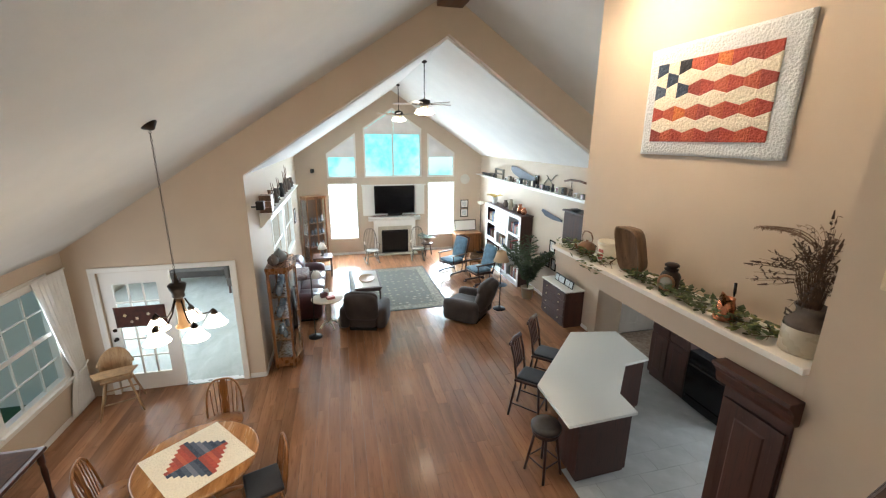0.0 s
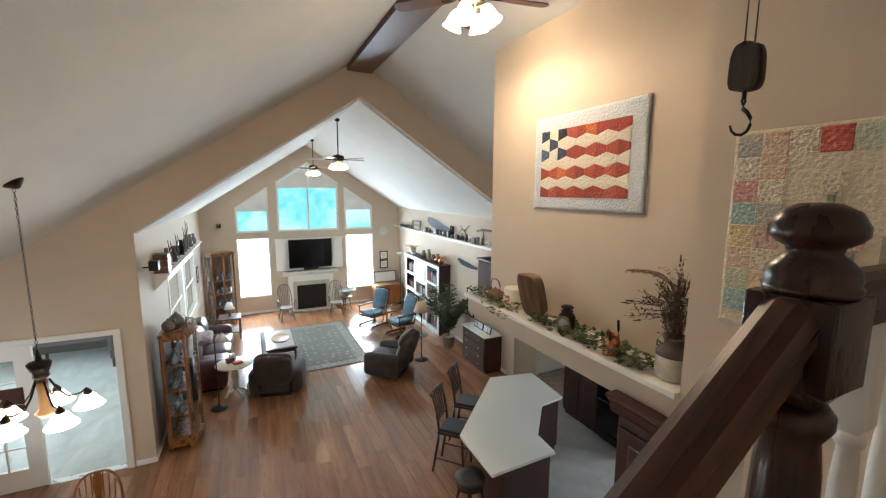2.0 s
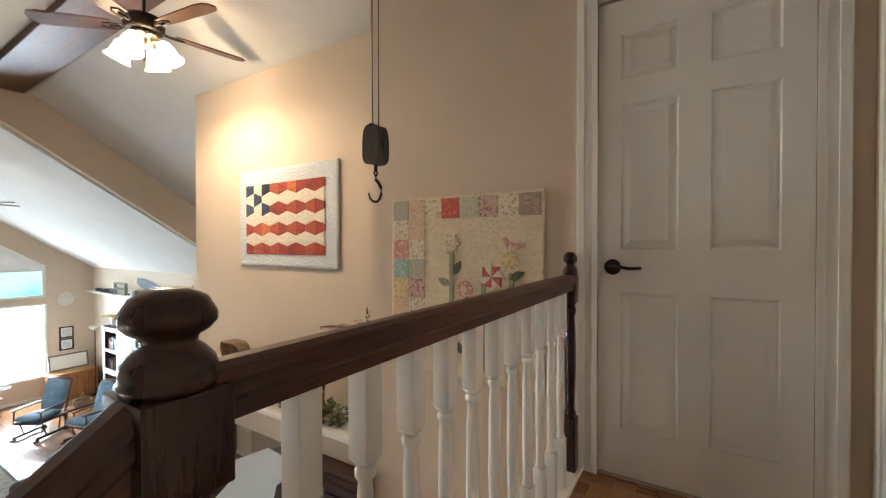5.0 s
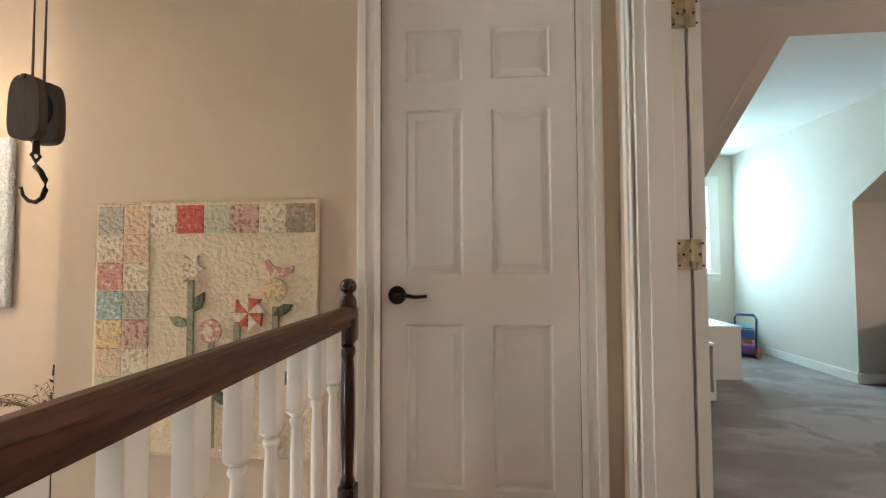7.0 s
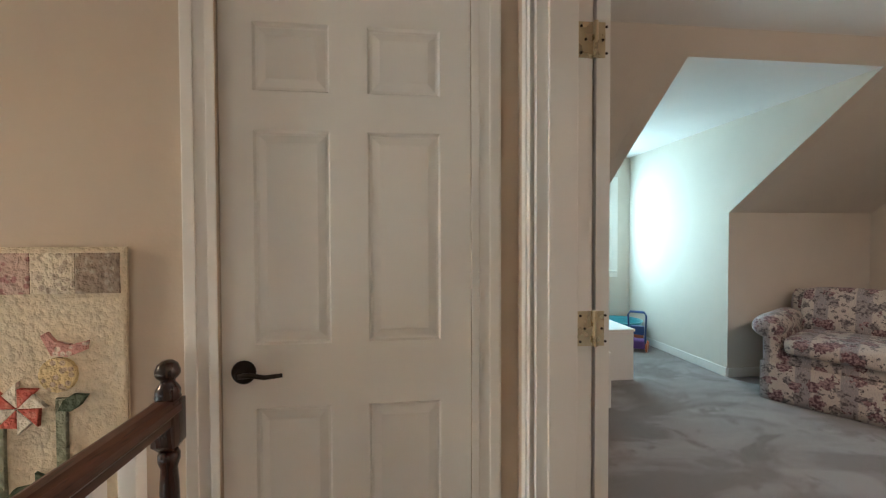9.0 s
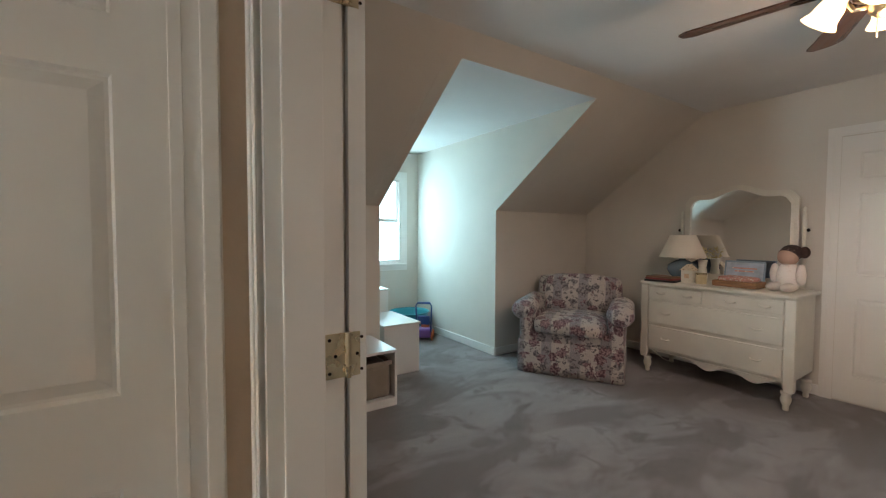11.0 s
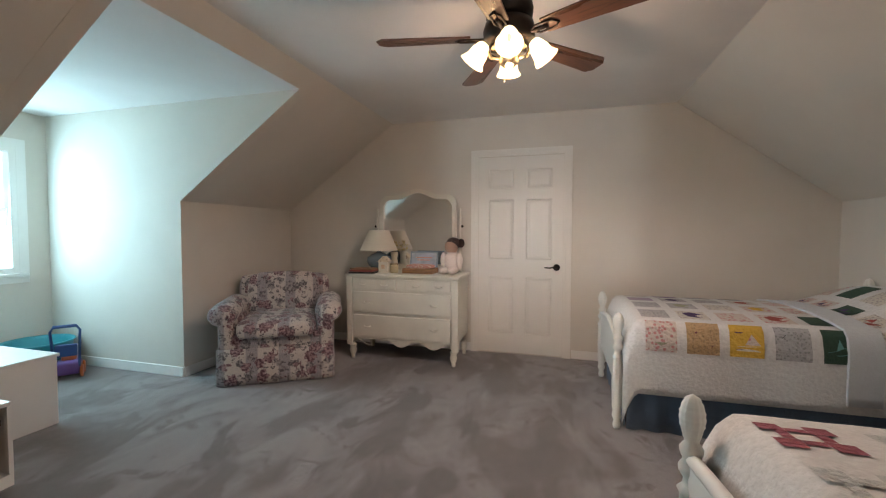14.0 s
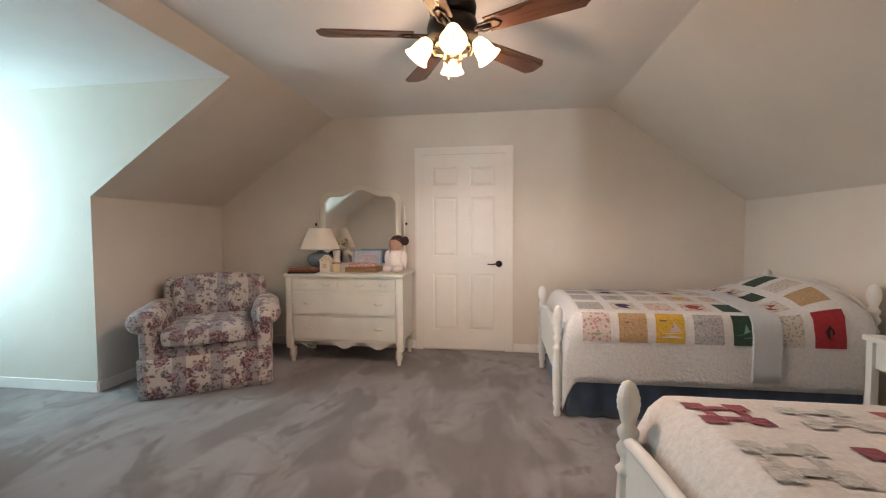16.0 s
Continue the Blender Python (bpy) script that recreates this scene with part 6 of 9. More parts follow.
part("body", box(-0.48, 0.48, -0.26, 0.26, 0.04, 0.66, 0.01), OAK, cst)
part("lid", box(-0.5, 0.5, -0.28, 0.27, 0.661, 0.71, 0.012), OAK, cst)
part("plinth", box(-0.49, 0.49, -0.27, 0.26, 0, 0.04), OAK, cst)
tor = thing("torchiere_lamp", pose(2.5, NY - 0.75, 0), "tall slim torchiere floor lamp with white bowl", "floor lamp")
part("base", lathe([(0.13, 0), (0.13, 0.02), (0.03, 0.035), (0.012, 0.05)], 24), IRON, tor, "", True)
part("pole", tube([(0, 0, 0.03), (0, 0, 1.78)], 0.011, 8), IRON, tor)
part("shade", lathe([(0.03, 1.76), (0.09, 1.80), (0.14, 1.87), (0.135, 1.87), (0.08, 1.81), (0.02, 1.775)], 24), plain("white_bowl", (0.75, 0.73, 0.68), 0.4), tor, "white bowl shade", True)

# ---- seating ----
BROWNF = cloth("brown_microfibre", (0.052, 0.038, 0.034), (0.075, 0.056, 0.048), 300, 4, sheen=0.08)
WINE = plain("burgundy_leather", (0.055, 0.012, 0.015), 0.38, vary=0.25, big=6, grain=80, bump=0.2)


def soft(x0, x1, y0, y1, z0, z1, r=0.06, bulge=0.0):
    """A stuffed block: strongly rounded, its faces a little crowned."""
    bm = bmesh.new()
    n3 = 6
    bmesh.ops.create_cube(bm, size=2)
    bmesh.ops.subdivide_edges(bm, edges=bm.edges[:], cuts=n3, use_grid_fill=True)
    hx, hy, hz = (x1 - x0) / 2, (y1 - y0) / 2, (z1 - z0) / 2
    c3 = Vector(((x0 + x1) / 2, (y0 + y1) / 2, (z0 + z1) / 2))
    for v in bm.verts:
        p = Vector((v.co.x * hx, v.co.y * hy, v.co.z * hz))
        rr = min(r, hx, hy, hz)
        core = Vector((max(-hx + rr, min(hx - rr, p.x)), max(-hy + rr, min(hy - rr, p.y)), max(-hz + rr, min(hz - rr, p.z))))
        d = p - core
        if d.length > 1e-6:
            p = core + d.normalized() * rr
        p += Vector((v.co.x * (1 - v.co.y ** 2) * (1 - v.co.z ** 2), v.co.y * (1 - v.co.x ** 2) * (1 - v.co.z ** 2), v.co.z * (1 - v.co.x ** 2) * (1 - v.co.y ** 2))) * bulge
        p += noise.noise_vector(p * 5) * 0.004
        v.co = p + c3
    return bm


def recliner(m, label, group, material=BROWNF):
    """An overstuffed recliner; its front looks along -y."""
    r = thing("recliner", m, label, "armchair", group)
    part("base", soft(-0.30, 0.30, -0.36, 0.34, 0.08, 0.34, 0.05), material, r, "", True)
    part("seat", soft(-0.29, 0.29, -0.42, 0.2, 0.32, 0.48, 0.07, 0.02), material, r, "", True)
    part("footrest", soft(-0.29, 0.29, -0.46, -0.40, 0.1, 0.36, 0.03), material, r, "", True)
    for sx in (-1, 1):
        arm = part("arm", soft(sx * 0.4 - 0.12, sx * 0.4 + 0.12, -0.42, 0.36, 0.06, 0.60, 0.10, 0.01), material, r, "", True)
    b = part("backrest", soft(-0.34, 0.34, -0.12, 0.12, 0, 0.72, 0.10, 0.03), material, r, "", True)
    b.matrix_local = pose(0, 0.28, 0.32, -17)
    h = part("headrest", soft(-0.33, 0.33, -0.11, 0.08, 0.44, 0.74, 0.09, 0.03), material, b, "", True)
    h.location = (0, -0.05, 0.0)
    part("foot", box(-0.3, 0.3, -0.3, 0.3, 0.0, 0.08, 0.01), BLACK, r)
    return r


recliner(pose(-1.93, 8.40, 0, 0, 0, 165) @ Matrix.Diagonal((0.97, 1, 0.88, 1)), "brown fabric recliner seen from behind", "recliners")
recliner(pose(0.44, 8.28, 0, 0, 0, 228) @ Matrix.Diagonal((1, 1.06, 0.92, 1)), "brown fabric recliner leaning back", "recliners")
sofa = thing("reclining_sofa", pose(-3.27, 10.12, 0, 0, 0, 90), "long burgundy leather reclining sofa with a throw", "sofa")
part("base", soft(-1.3, 1.3, -0.38, 0.42, 0.05, 0.34, 0.05), WINE, sofa, "", True)
for q in range(3):
    part("seat_cushion", soft(-1.06 + q * 0.71, -0.36 + q * 0.71, -0.42, 0.2, 0.30, 0.48, 0.07, 0.02), WINE, sofa, "", True)
    part("back_cushion", soft(-1.06 + q * 0.71, -0.36 + q * 0.71, 0.12, 0.42, 0.42, 0.96, 0.12, 0.04), WINE, sofa, "", True)
for sx in (-1, 1):
    part("arm", soft(sx * 1.2 - 0.15, sx * 1.2 + 0.15, -0.40, 0.42, 0.05, 0.64, 0.12, 0.01), WINE, sofa, "", True)
part("foot", box(-1.25, 1.25, -0.3, 0.36, 0, 0.05), BLACK, sofa)
THROW = cloth("plaid_throw", (0.13, 0.06, 0.06), (0.32, 0.27, 0.26), 120, 14)
th = thing("plaid_throw", pose(-3.40, 9.55, 0.0), "plaid wool throw over the sofa back", "blanket")
part("cloth", soft(-0.16, 0.24, -0.35, 0.35, 0.85, 0.985, 0.05, 0.01), THROW, th, "", True)


def pillow(m):
    pl = thing("side_lamp", m, "small table lamp with white bell shade", "table lamp", "lamps by the sofa")
    part("base", lathe([(0.06, 0), (0.065, 0.01), (0.03, 0.03), (0.05, 0.1), (0.045, 0.16), (0.012, 0.2), (0.012, 0.24)], 16), BROWNG, pl, "", True)
    part("shade", lathe([(0.14, 0.22), (0.06, 0.40), (0.055, 0.40), (0.134, 0.22)], 24), plain("white_lamp_shade", (0.8, 0.78, 0.72), 0.8), pl, "white bell shade", True)


et = thing("end_table", pose(-2.95, 12.2, 0), "small wooden end table by the sofa", "table")
part("tabletop", box(-0.28, 0.28, -0.28, 0.28, 0.56, 0.59, 0.006), CHERRY, et)
part("shelf", box(-0.25, 0.25, -0.25, 0.25, 0.18, 0.2), CHERRY, et)
for sx in (-1, 1):
    for sy in (-1, 1):
        part("leg", box(sx * 0.24 - 0.02, sx * 0.24 + 0.02, sy * 0.24 - 0.02, sy * 0.24 + 0.02, 0, 0.56), CHERRY, et)
pillow(pose(-2.95, 12.2, 0.591))
fl2 = thing("bridge_floor_lamp", pose(-2.99, 8.05, 0), "black floor lamp with small white bell shade", "floor lamp")
part("base", lathe([(0.14, 0), (0.14, 0.018), (0.05, 0.035), (0.014, 0.06)], 24), IRON, fl2, "", True)
part("pole", tube([(0, 0, 0.03), (0, 0, 1.22), (0.0, 0.04, 1.36), (0.04, 0.2, 1.40), (0.08, 0.32, 1.34)], 0.011, 8), IRON, fl2, "", True)
part("shade", lathe([(0.12, 0.0), (0.05, 0.14), (0.045, 0.14), (0.114, 0.0)], 20, m=Matrix.Translation((0.08, 0.34, 1.20))), TRIM, fl2, "white bell shade", True)
WHITEP = plain("antique_white_paint", (0.62, 0.56, 0.44), 0.5, vary=0.08)
rt = thing("pedestal_side_table", pose(-2.72, 8.47, 0), "round antique-white pedestal side table", "table")
part("tabletop", lathe([(0.3, 0.655), (0.335, 0.66), (0.34, 0.675), (0.33, 0.685), (0.0, 0.685)], 36), WHITEP, rt, "", True)
part("pedestal", lathe([(0.05, 0.12), (0.06, 0.2), (0.045, 0.3), (0.075, 0.42), (0.05, 0.52), (0.08, 0.6), (0.1, 0.655)], 20), WHITEP, rt, "", True)
for q in range(4):
    a = radians(30 + 90 * q)
    part("foot", tube([(0.03 * math.cos(a), 0.03 * math.sin(a), 0.15), (0.14 * math.cos(a), 0.14 * math.sin(a), 0.1), (0.22 * math.cos(a), 0.22 * math.sin(a), 0.022)], 0.03, 8, taper=0.7), WHITEP, rt, "", True)
for x, y, w2, d2, h2, m, lab in ((-2.79, 8.52, 0.07, 0.05, 0.10, PRINT, "small dark box"), (-2.65, 8.40, 0.08, 0.06, 0.05, PRINT2, "small red box"), (-2.75, 8.64, 0.05, 0.05, 0.13, TRIM, "white tissue box")):
    t2 = thing("table_box", pose(x, y, 0.6855, 0, 0, 20), lab + " on the side table", "box")
    part("carton", box(-w2, w2, -d2, d2, 0, h2, 0.004), m, t2)
tinp = thing("metal_canister", pose(-2.42, 8.42, 0), "embossed silver metal canister on the floor", "canister")
part("body", lathe([(0.09, 0), (0.1, 0.01), (0.1, 0.22), (0.09, 0.235), (0.04, 0.24), (0.0, 0.25)], 24), plain("dull_silver", (0.5, 0.48, 0.44), 0.35, 0.9, 0.2, 20), tinp, "", True)
ctb = thing("coffee_table", pose(-1.78, 10.2, 0), "dark wood coffee table with pale top and tray", "coffee table")
part("tabletop", box(-0.34, 0.34, -0.70, 0.70, 0.41, 0.45, 0.012), CHERRY, ctb)
part("top_inset", box(-0.28, 0.28, -0.62, 0.62, 0.451, 0.456, 0.002), plain("pale_table_inset", (0.55, 0.50, 0.44), 0.15, vary=0.1), ctb, "pale polished inset")
part("apron", box(-0.30, 0.30, -0.66, 0.66, 0.34, 0.409), CHERRY, ctb)
for sx in (-1, 1):
    for sy in (-1, 1):
        part("leg", lathe([(0.02, 0), (0.026, 0.1), (0.018, 0.2), (0.032, 0.33)], 12, m=Matrix.Translation((sx * 0.29, sy * 0.64, 0))), CHERRY, ctb, "", True)
tr = thing("serving_tray", pose(-1.78, 10.2, 0.457), "oval wooden tray on the coffee table", "tray")
part("rim", lathe([(0.2, 0), (0.22, 0.02), (0.21, 0.025), (0.195, 0.008), (0.0, 0.006)], 28, m=Matrix.Diagonal((1, 1.5, 1, 1))), PALEOAK, tr, "", True)

# area rug
def rug_material():
    m, n, l, b = shader("oriental_rug_pile")
    nt = m.node_tree
    v = coords(nt)
    vo = n.new("ShaderNodeTexVoronoi")
    vo.inputs["Scale"].default_value = 5.5
    vo.inputs["Randomness"].default_value = 0.45
    l.new(v, vo.inputs["Vector"])
    vo2 = n.new("ShaderNodeTexVoronoi")
    vo2.inputs["Scale"].default_value = 14.0
    l.new(v, vo2.inputs["Vector"])
    col = mixed(nt, ramp(nt, vo.outputs["Distance"], 0.30, 0.16), (0.125, 0.12, 0.095), (0.32, 0.275, 0.205))
    col = mixed(nt, ramp(nt, vo2.outputs["Distance"], 0.30, 0.18), col, (0.17, 0.125, 0.09))
    pile = noisy(nt, v, 320.0, 2.0)
    col = mixed(nt, ramp(nt, pile, 0.45, 0.75), col, (0.07, 0.068, 0.055))
    l.new(col, b.inputs["Base Color"])
    b.inputs["Roughness"].default_value = 0.95
    bumped(nt, b, pile, 0.4, 0.006)
    return m


RUGM = rug_material()
rug = thing("area_rug", pose(-1.03, 10.65, 0.0005, 0, 0, 0.5), "sage green and beige oriental area rug", "rug")
part("field", box(-0.9, 0.9, -1.38, 1.38, 0.001, 0.011), RUGM, rug)
BORD = cloth("rug_border", (0.27, 0.235, 0.175), (0.085, 0.08, 0.06), 300, 13, sheen=0.05)
part("border", slab([rect(-1.14, 1.14, -1.62, 1.62), rect(-0.905, 0.905, -1.385, 1.385)], "z", 0.001, 0.0105), BORD, rug)
part("band", slab([rect(-1.19, 1.19, -1.67, 1.67), rect(-1.142, 1.142, -1.622, 1.622)], "z", 0.001, 0.010), cloth("rug_band", (0.07, 0.068, 0.055), sheen=0.05), rug)

# gliders with blue cushions
BLUEC = cloth("blue_cushion", (0.13, 0.23, 0.31), (0.07, 0.12, 0.17), 200, 8)


def glider(m, label):
    g = thing("glider_chair", m, label, "chair", "glider chairs")
    part("seat_cushion", soft(-0.27, 0.27, -0.28, 0.24, 0.38, 0.48, 0.045, 0.015), BLUEC, g, "blue tufted seat cushion", True)
    b = part("back_cushion", soft(-0.25, 0.25, -0.05, 0.05, 0, 0.62, 0.045, 0.015), BLUEC, g, "blue tufted back cushion", True)
    b.matrix_local = pose(0, 0.25, 0.46, -15)
    for sx in (-1, 1):
        part("post", tube([(sx * 0.28, 0.26, 0.3), (sx * 0.28, 0.46, 1.08)], 0.018, 8), CHERRY, g)
        part("arm", box(sx * 0.31 - 0.035, sx * 0.31 + 0.035, -0.3, 0.3, 0.6, 0.63, 0.01), CHERRY, g)
        part("arm_post", tube([(sx * 0.31, -0.24, 0.34), (sx * 0.31, -0.24, 0.6)], 0.014, 8), CHERRY, g)
        part("runner", box(sx * 0.26 - 0.025, sx * 0.26 + 0.025, -0.3, 0.34, 0.03, 0.08, 0.01), CHERRY, g)
        part("foot", box(sx * 0.26 - 0.03, sx * 0.26 + 0.03, -0.34, -0.26, 0, 0.03), CHERRY, g)
        part("foot", box(sx * 0.26 - 0.03, sx * 0.26 + 0.03, 0.28, 0.36, 0, 0.03), CHERRY, g)
        part("link", tube([(sx * 0.26, -0.1, 0.08), (sx * 0.26, -0.18, 0.34)], 0.012, 6), CHERRY, g)
        part("link", tube([(sx * 0.26, 0.16, 0.08), (sx * 0.26, 0.2, 0.34)], 0.012, 6), CHERRY, g)
    part("seat_frame", box(-0.29, 0.29, -0.28, 0.26, 0.33, 0.375, 0.008), CHERRY, g)
    part("top_rail", tube([(-0.28, 0.46, 1.06), (0, 0.47, 1.10), (0.28, 0.46, 1.06)], 0.022, 8), CHERRY, g, "", True)


glider(pose(0.92, 11.55, 0, 0, 0, -62), "glider rocker with blue cushions by the window")
glider(pose(1.42, 10.45, 0, 0, 0, -75), "glider rocker with blue cushions beside the bookcase")
ott = thing("wooden_stool_table", pose(1.55, 11.25, 0), "small wooden table between the gliders", "table")
part("tabletop", box(-0.24, 0.24, -0.24, 0.24, 0.44, 0.47, 0.008), OAK, ott)
for sx in (-1, 1):
    for sy in (-1, 1):
        part("leg", tube([(sx * 0.2, sy * 0.2, 0.44), (sx * 0.23, sy * 0.23, 0)], 0.018, 8), OAK, ott)
bk = thing("wicker_basket", pose(1.55, 11.25, 0.471), "round brown wicker basket with handle", "basket")
WICK = wood("wicker", (0.20, 0.10, 0.045), (0.38, 0.21, 0.10), 0.7, axis=0, scale=6)
bm = bmesh.new()
for q in range(7):
    rr = 0.12 + 0.04 * math.sin(q / 6 * 2.2)
    tube([(rr * math.cos(a), rr * math.sin(a), 0.012 + q * 0.022) for a in [2 * math.pi * k7 / 20 for k7 in range(21)]], 0.012, 6, bm)
part("weave", bm, WICK, bk, "", True)
part("handle", tube([(0, -0.14, 0.14), (0, -0.1, 0.27), (0, 0, 0.31), (0, 0.1, 0.27), (0, 0.14, 0.14)], 0.009, 6), WICK, bk, "", True)
part("bottom", lathe([(0.12, 0.0), (0.12, 0.01)], 20), WICK, bk)


def plant(name, x, y, z, label, pot_r, pot_h, potm, fronds, length, seed, leafm, wide=0.02, spread=1.0, rise=1.0):
    rnd2 = random.Random(seed)
    p = thing(name, pose(x, y, z), label, "plant")
    part("pot", lathe([(pot_r * 0.72, 0), (pot_r * 0.75, 0.01), (pot_r, pot_h), (pot_r * 1.05, pot_h), (pot_r * 0.95, pot_h - 0.01), (pot_r * 0.8, pot_h - 0.04), (0, pot_h - 0.04)], 24), potm, p, "", True)
    st2, lv = bmesh.new(), bmesh.new()
    for q in range(fronds):
        a = rnd2.uniform(0, 6.28)
        ln2 = length * rnd2.uniform(0.6, 1.0)
        way = Vector((math.cos(a) * 0.45 * spread, math.sin(a) * 0.45 * spread, rise)).normalized()
        pts = [Vector((0, 0, pot_h - 0.03))]
        for k7 in range(9):
            pts.append(pts[-1] + way * ln2 / 9)
            way = (way + Vector((math.cos(a) * 0.11 * spread, math.sin(a) * 0.11 * spread, -0.07))).normalized()
            if k7 > 1:
                for s in (-1, 1):
                    for _ in range(2):
                        side = way.cross(Vector((0, 0, 1))).normalized() * s
                        leaf_into(lv, pts[-2].lerp(pts[-1], rnd2.random()), side + way * 0.7 + Vector((0, 0, rnd2.uniform(-0.5, 0.1))), rnd2.uniform(0.10, 0.2) * length / 1.2, wide)
        tube(pts, 0.005, 5, st2, 0.4)
    part("stem", st2, leafm, p)
    part("leaves", lv, leafm, p)
    return p


PALM = plain("palm_leaf", (0.055, 0.085, 0.04), 0.5, vary=0.3, big=9)
TERRA = plain("beige_pot", (0.34, 0.27, 0.19), 0.6, vary=0.12)
plant("potted_palm", 2.27, 9.05, 0, "tall potted palm beside the bookcase", 0.17, 0.30, TERRA, 58, 1.45, 3, PALM, 0.017, 0.6, 1.6)
plant("potted_plant", 0.55, 13.6, 0.45, "leafy green houseplant by the window", 0.12, 0.18, TERRA, 22, 0.45, 4, PALM, 0.03, 1.6, 0.7)
ps = thing("plant_stand", pose(0.55, 13.6, 0), "low wooden plant stand", "stand")
part("top", lathe([(0.2, 0.42), (0.2, 0.45)], 24), CHERRY, ps)
for q in range(3):
    a = radians(120 * q)
    part("leg", tube([(0.1 * math.cos(a), 0.1 * math.sin(a), 0.42), (0.17 * math.cos(a), 0.17 * math.sin(a), 0)], 0.016, 8), CHERRY, ps)
sl = thing("reading_floor_lamp", pose(1.30, 8.55, 0), "dark floor lamp beside the recliner", "floor lamp")
part("base", lathe([(0.15, 0), (0.15, 0.02), (0.05, 0.04), (0.014, 0.07)], 24), IRON, sl, "", True)
part("pole", tube([(0, 0, 0.03), (0, 0, 1.3)], 0.012, 8), IRON, sl)
part("shade", lathe([(0.19, 1.22), (0.1, 1.46), (0.095, 1.46), (0.184, 1.22)], 28), plain("tan_lamp_shade", (0.62, 0.44, 0.28), 0.8), sl, "tan lamp shade", True)
part("tray", lathe([(0.16, 0.62), (0.17, 0.63), (0.0, 0.635)], 24), IRON, sl)

# ---- bookcase and east wall ----
bc = thing("bookcase", pose(2.36, 11.18, 0), "white-fronted bookcase with dark top, shelves full of books", "bookcase")
BCW = 1.33
WF = plain("white_bookcase_paint", (0.72, 0.72, 0.70), 0.4, vary=0.04)
part("side_panel", box(0.0, 0.34, -BCW, -BCW + 0.03, 0, 1.98), CHERRY, bc, "dark wooden end panel")
part("side_panel", box(0.0, 0.34, BCW - 0.03, BCW, 0, 1.98), CHERRY, bc, "dark wooden end panel")
part("back_panel", box(0.325, 0.34, -BCW + 0.031, BCW - 0.031, 0.0, 1.98), CHERRY, bc)
part("top", box(-0.03, 0.345, -BCW - 0.03, BCW + 0.03, 1.981, 2.015, 0.006), CHERRY, bc, "dark top board")
for yy in (-0.45, 0.45):
    part("divider", box(0.0, 0.32, yy - 0.015, yy + 0.015, 0.0, 1.98), WF, bc)
holes = [rect(-1.24, -0.52, 1.45, 1.9), rect(-1.24, -0.52, 0.95, 1.38), rect(-1.24, -0.52, 0.12, 0.82), rect(0.52, 1.24, 1.45, 1.9), rect(0.52, 1.24, 0.95, 1.38), rect(0.52, 1.24, 0.12, 0.82), rect(-0.38, 0.38, 0.12, 0.82), rect(-0.38, 0.38, 0.9, 1.25)]
part("face_frame", slab([rect(-BCW, BCW, 0, 1.98), *holes], "x", -0.02, -0.001), WF, bc, "white face frame")
for s in (-1, 1):
    d = part("door", box(-0.04, -0.021, min(s * 0.01, s * 0.38), max(s * 0.01, s * 0.38), 1.3, 1.92, 0.004), WF, bc)
    part("inset", box(-0.044, -0.0405, min(s * 0.07, s * 0.32), max(s * 0.07, s * 0.32), 1.37, 1.85, 0.002), WF, d)
    part("knob", lathe([(0.012, 0), (0.008, 0.01), (0.014, 0.02), (0.0, 0.026)], 10, m=Matrix.Translation((-0.041, s * 0.04, 1.6)) @ pose(0, 0, 0, 0, -90)), BRONZE, d)
for zz in (0.11, 0.86, 1.415):
    for y0, y1 in ((-1.29, -0.47), (-0.43, 0.43), (0.47, 1.29)):
        part("shelf", box(0.0, 0.32, y0, y1, zz - 0.012, zz + 0.012), WF, bc)
rnd = random.Random(12)
BOOKC = [plain("book_cover", c3, 0.6, vary=0.1) for c3 in ((0.25, 0.05, 0.04), (0.05, 0.08, 0.14), (0.35, 0.29, 0.2), (0.06, 0.1, 0.06), (0.02, 0.02, 0.02), (0.5, 0.46, 0.4), (0.22, 0.12, 0.06))]
for zz in (0.123, 0.873, 1.428):
    for y0, y1 in ((-1.24, -0.54), (0.54, 1.24), (-0.36, 0.36)):
        if zz > 1.4 and y0 == -0.36:
            continue
        y = y0
        while y < y1 - 0.04:
            w2, h2 = rnd.uniform(0.02, 0.05), rnd.uniform(0.2, 0.34)
            if rnd.random() < 0.8:
                bkk = thing("book", pose(2.36 + 0.05, 11.18 + y + w2 / 2, zz, 0, 0, 0), "upright book on a bookcase shelf", "book", "books in the bookcase")
                part("cover", box(0, 0.2, -w2 / 2 + 0.001, w2 / 2 - 0.001, 0, h2, 0.003), rnd.choice(BOOKC), bkk)
            y += w2
for y, h2, m in ((10.3, 0.26, COPPER), (10.6, 0.2, BROWNG), (10.95, 0.3, TERRA), (11.35, 0.22, BROWNG), (10.05, 0.2, COPPER)):
    vz = thing("pottery_jar", pose(2.52, y, 2.016), "small earthen jar on top of the bookcase", "jar", "jars on the bookcase")
    part("body", lathe([(0.05, 0), (0.08, 0.05), (0.085, h2 * 0.5), (0.045, h2 * 0.8), (0.05, h2), (0.04, h2)], 18), m, vz, "", True)
sf = plant("sunflower_pot", 2.5, 12.2, 2.016, "white vase of yellow flowers on the bookcase", 0.1, 0.2, WF, 14, 0.32, 6, plain("yellow_petal", (0.55, 0.36, 0.06), 0.6, vary=0.3, big=30), 0.03, 1.4, 0.8)
shelf = thing("wall_shelf", pose(WR, 10.65, 2.77), "long white wall shelf above the bookcase", "shelf")
part("board", box(-0.2, -0.001, -3.6, 3.6, 0, 0.03, 0.005), TRIM, shelf)
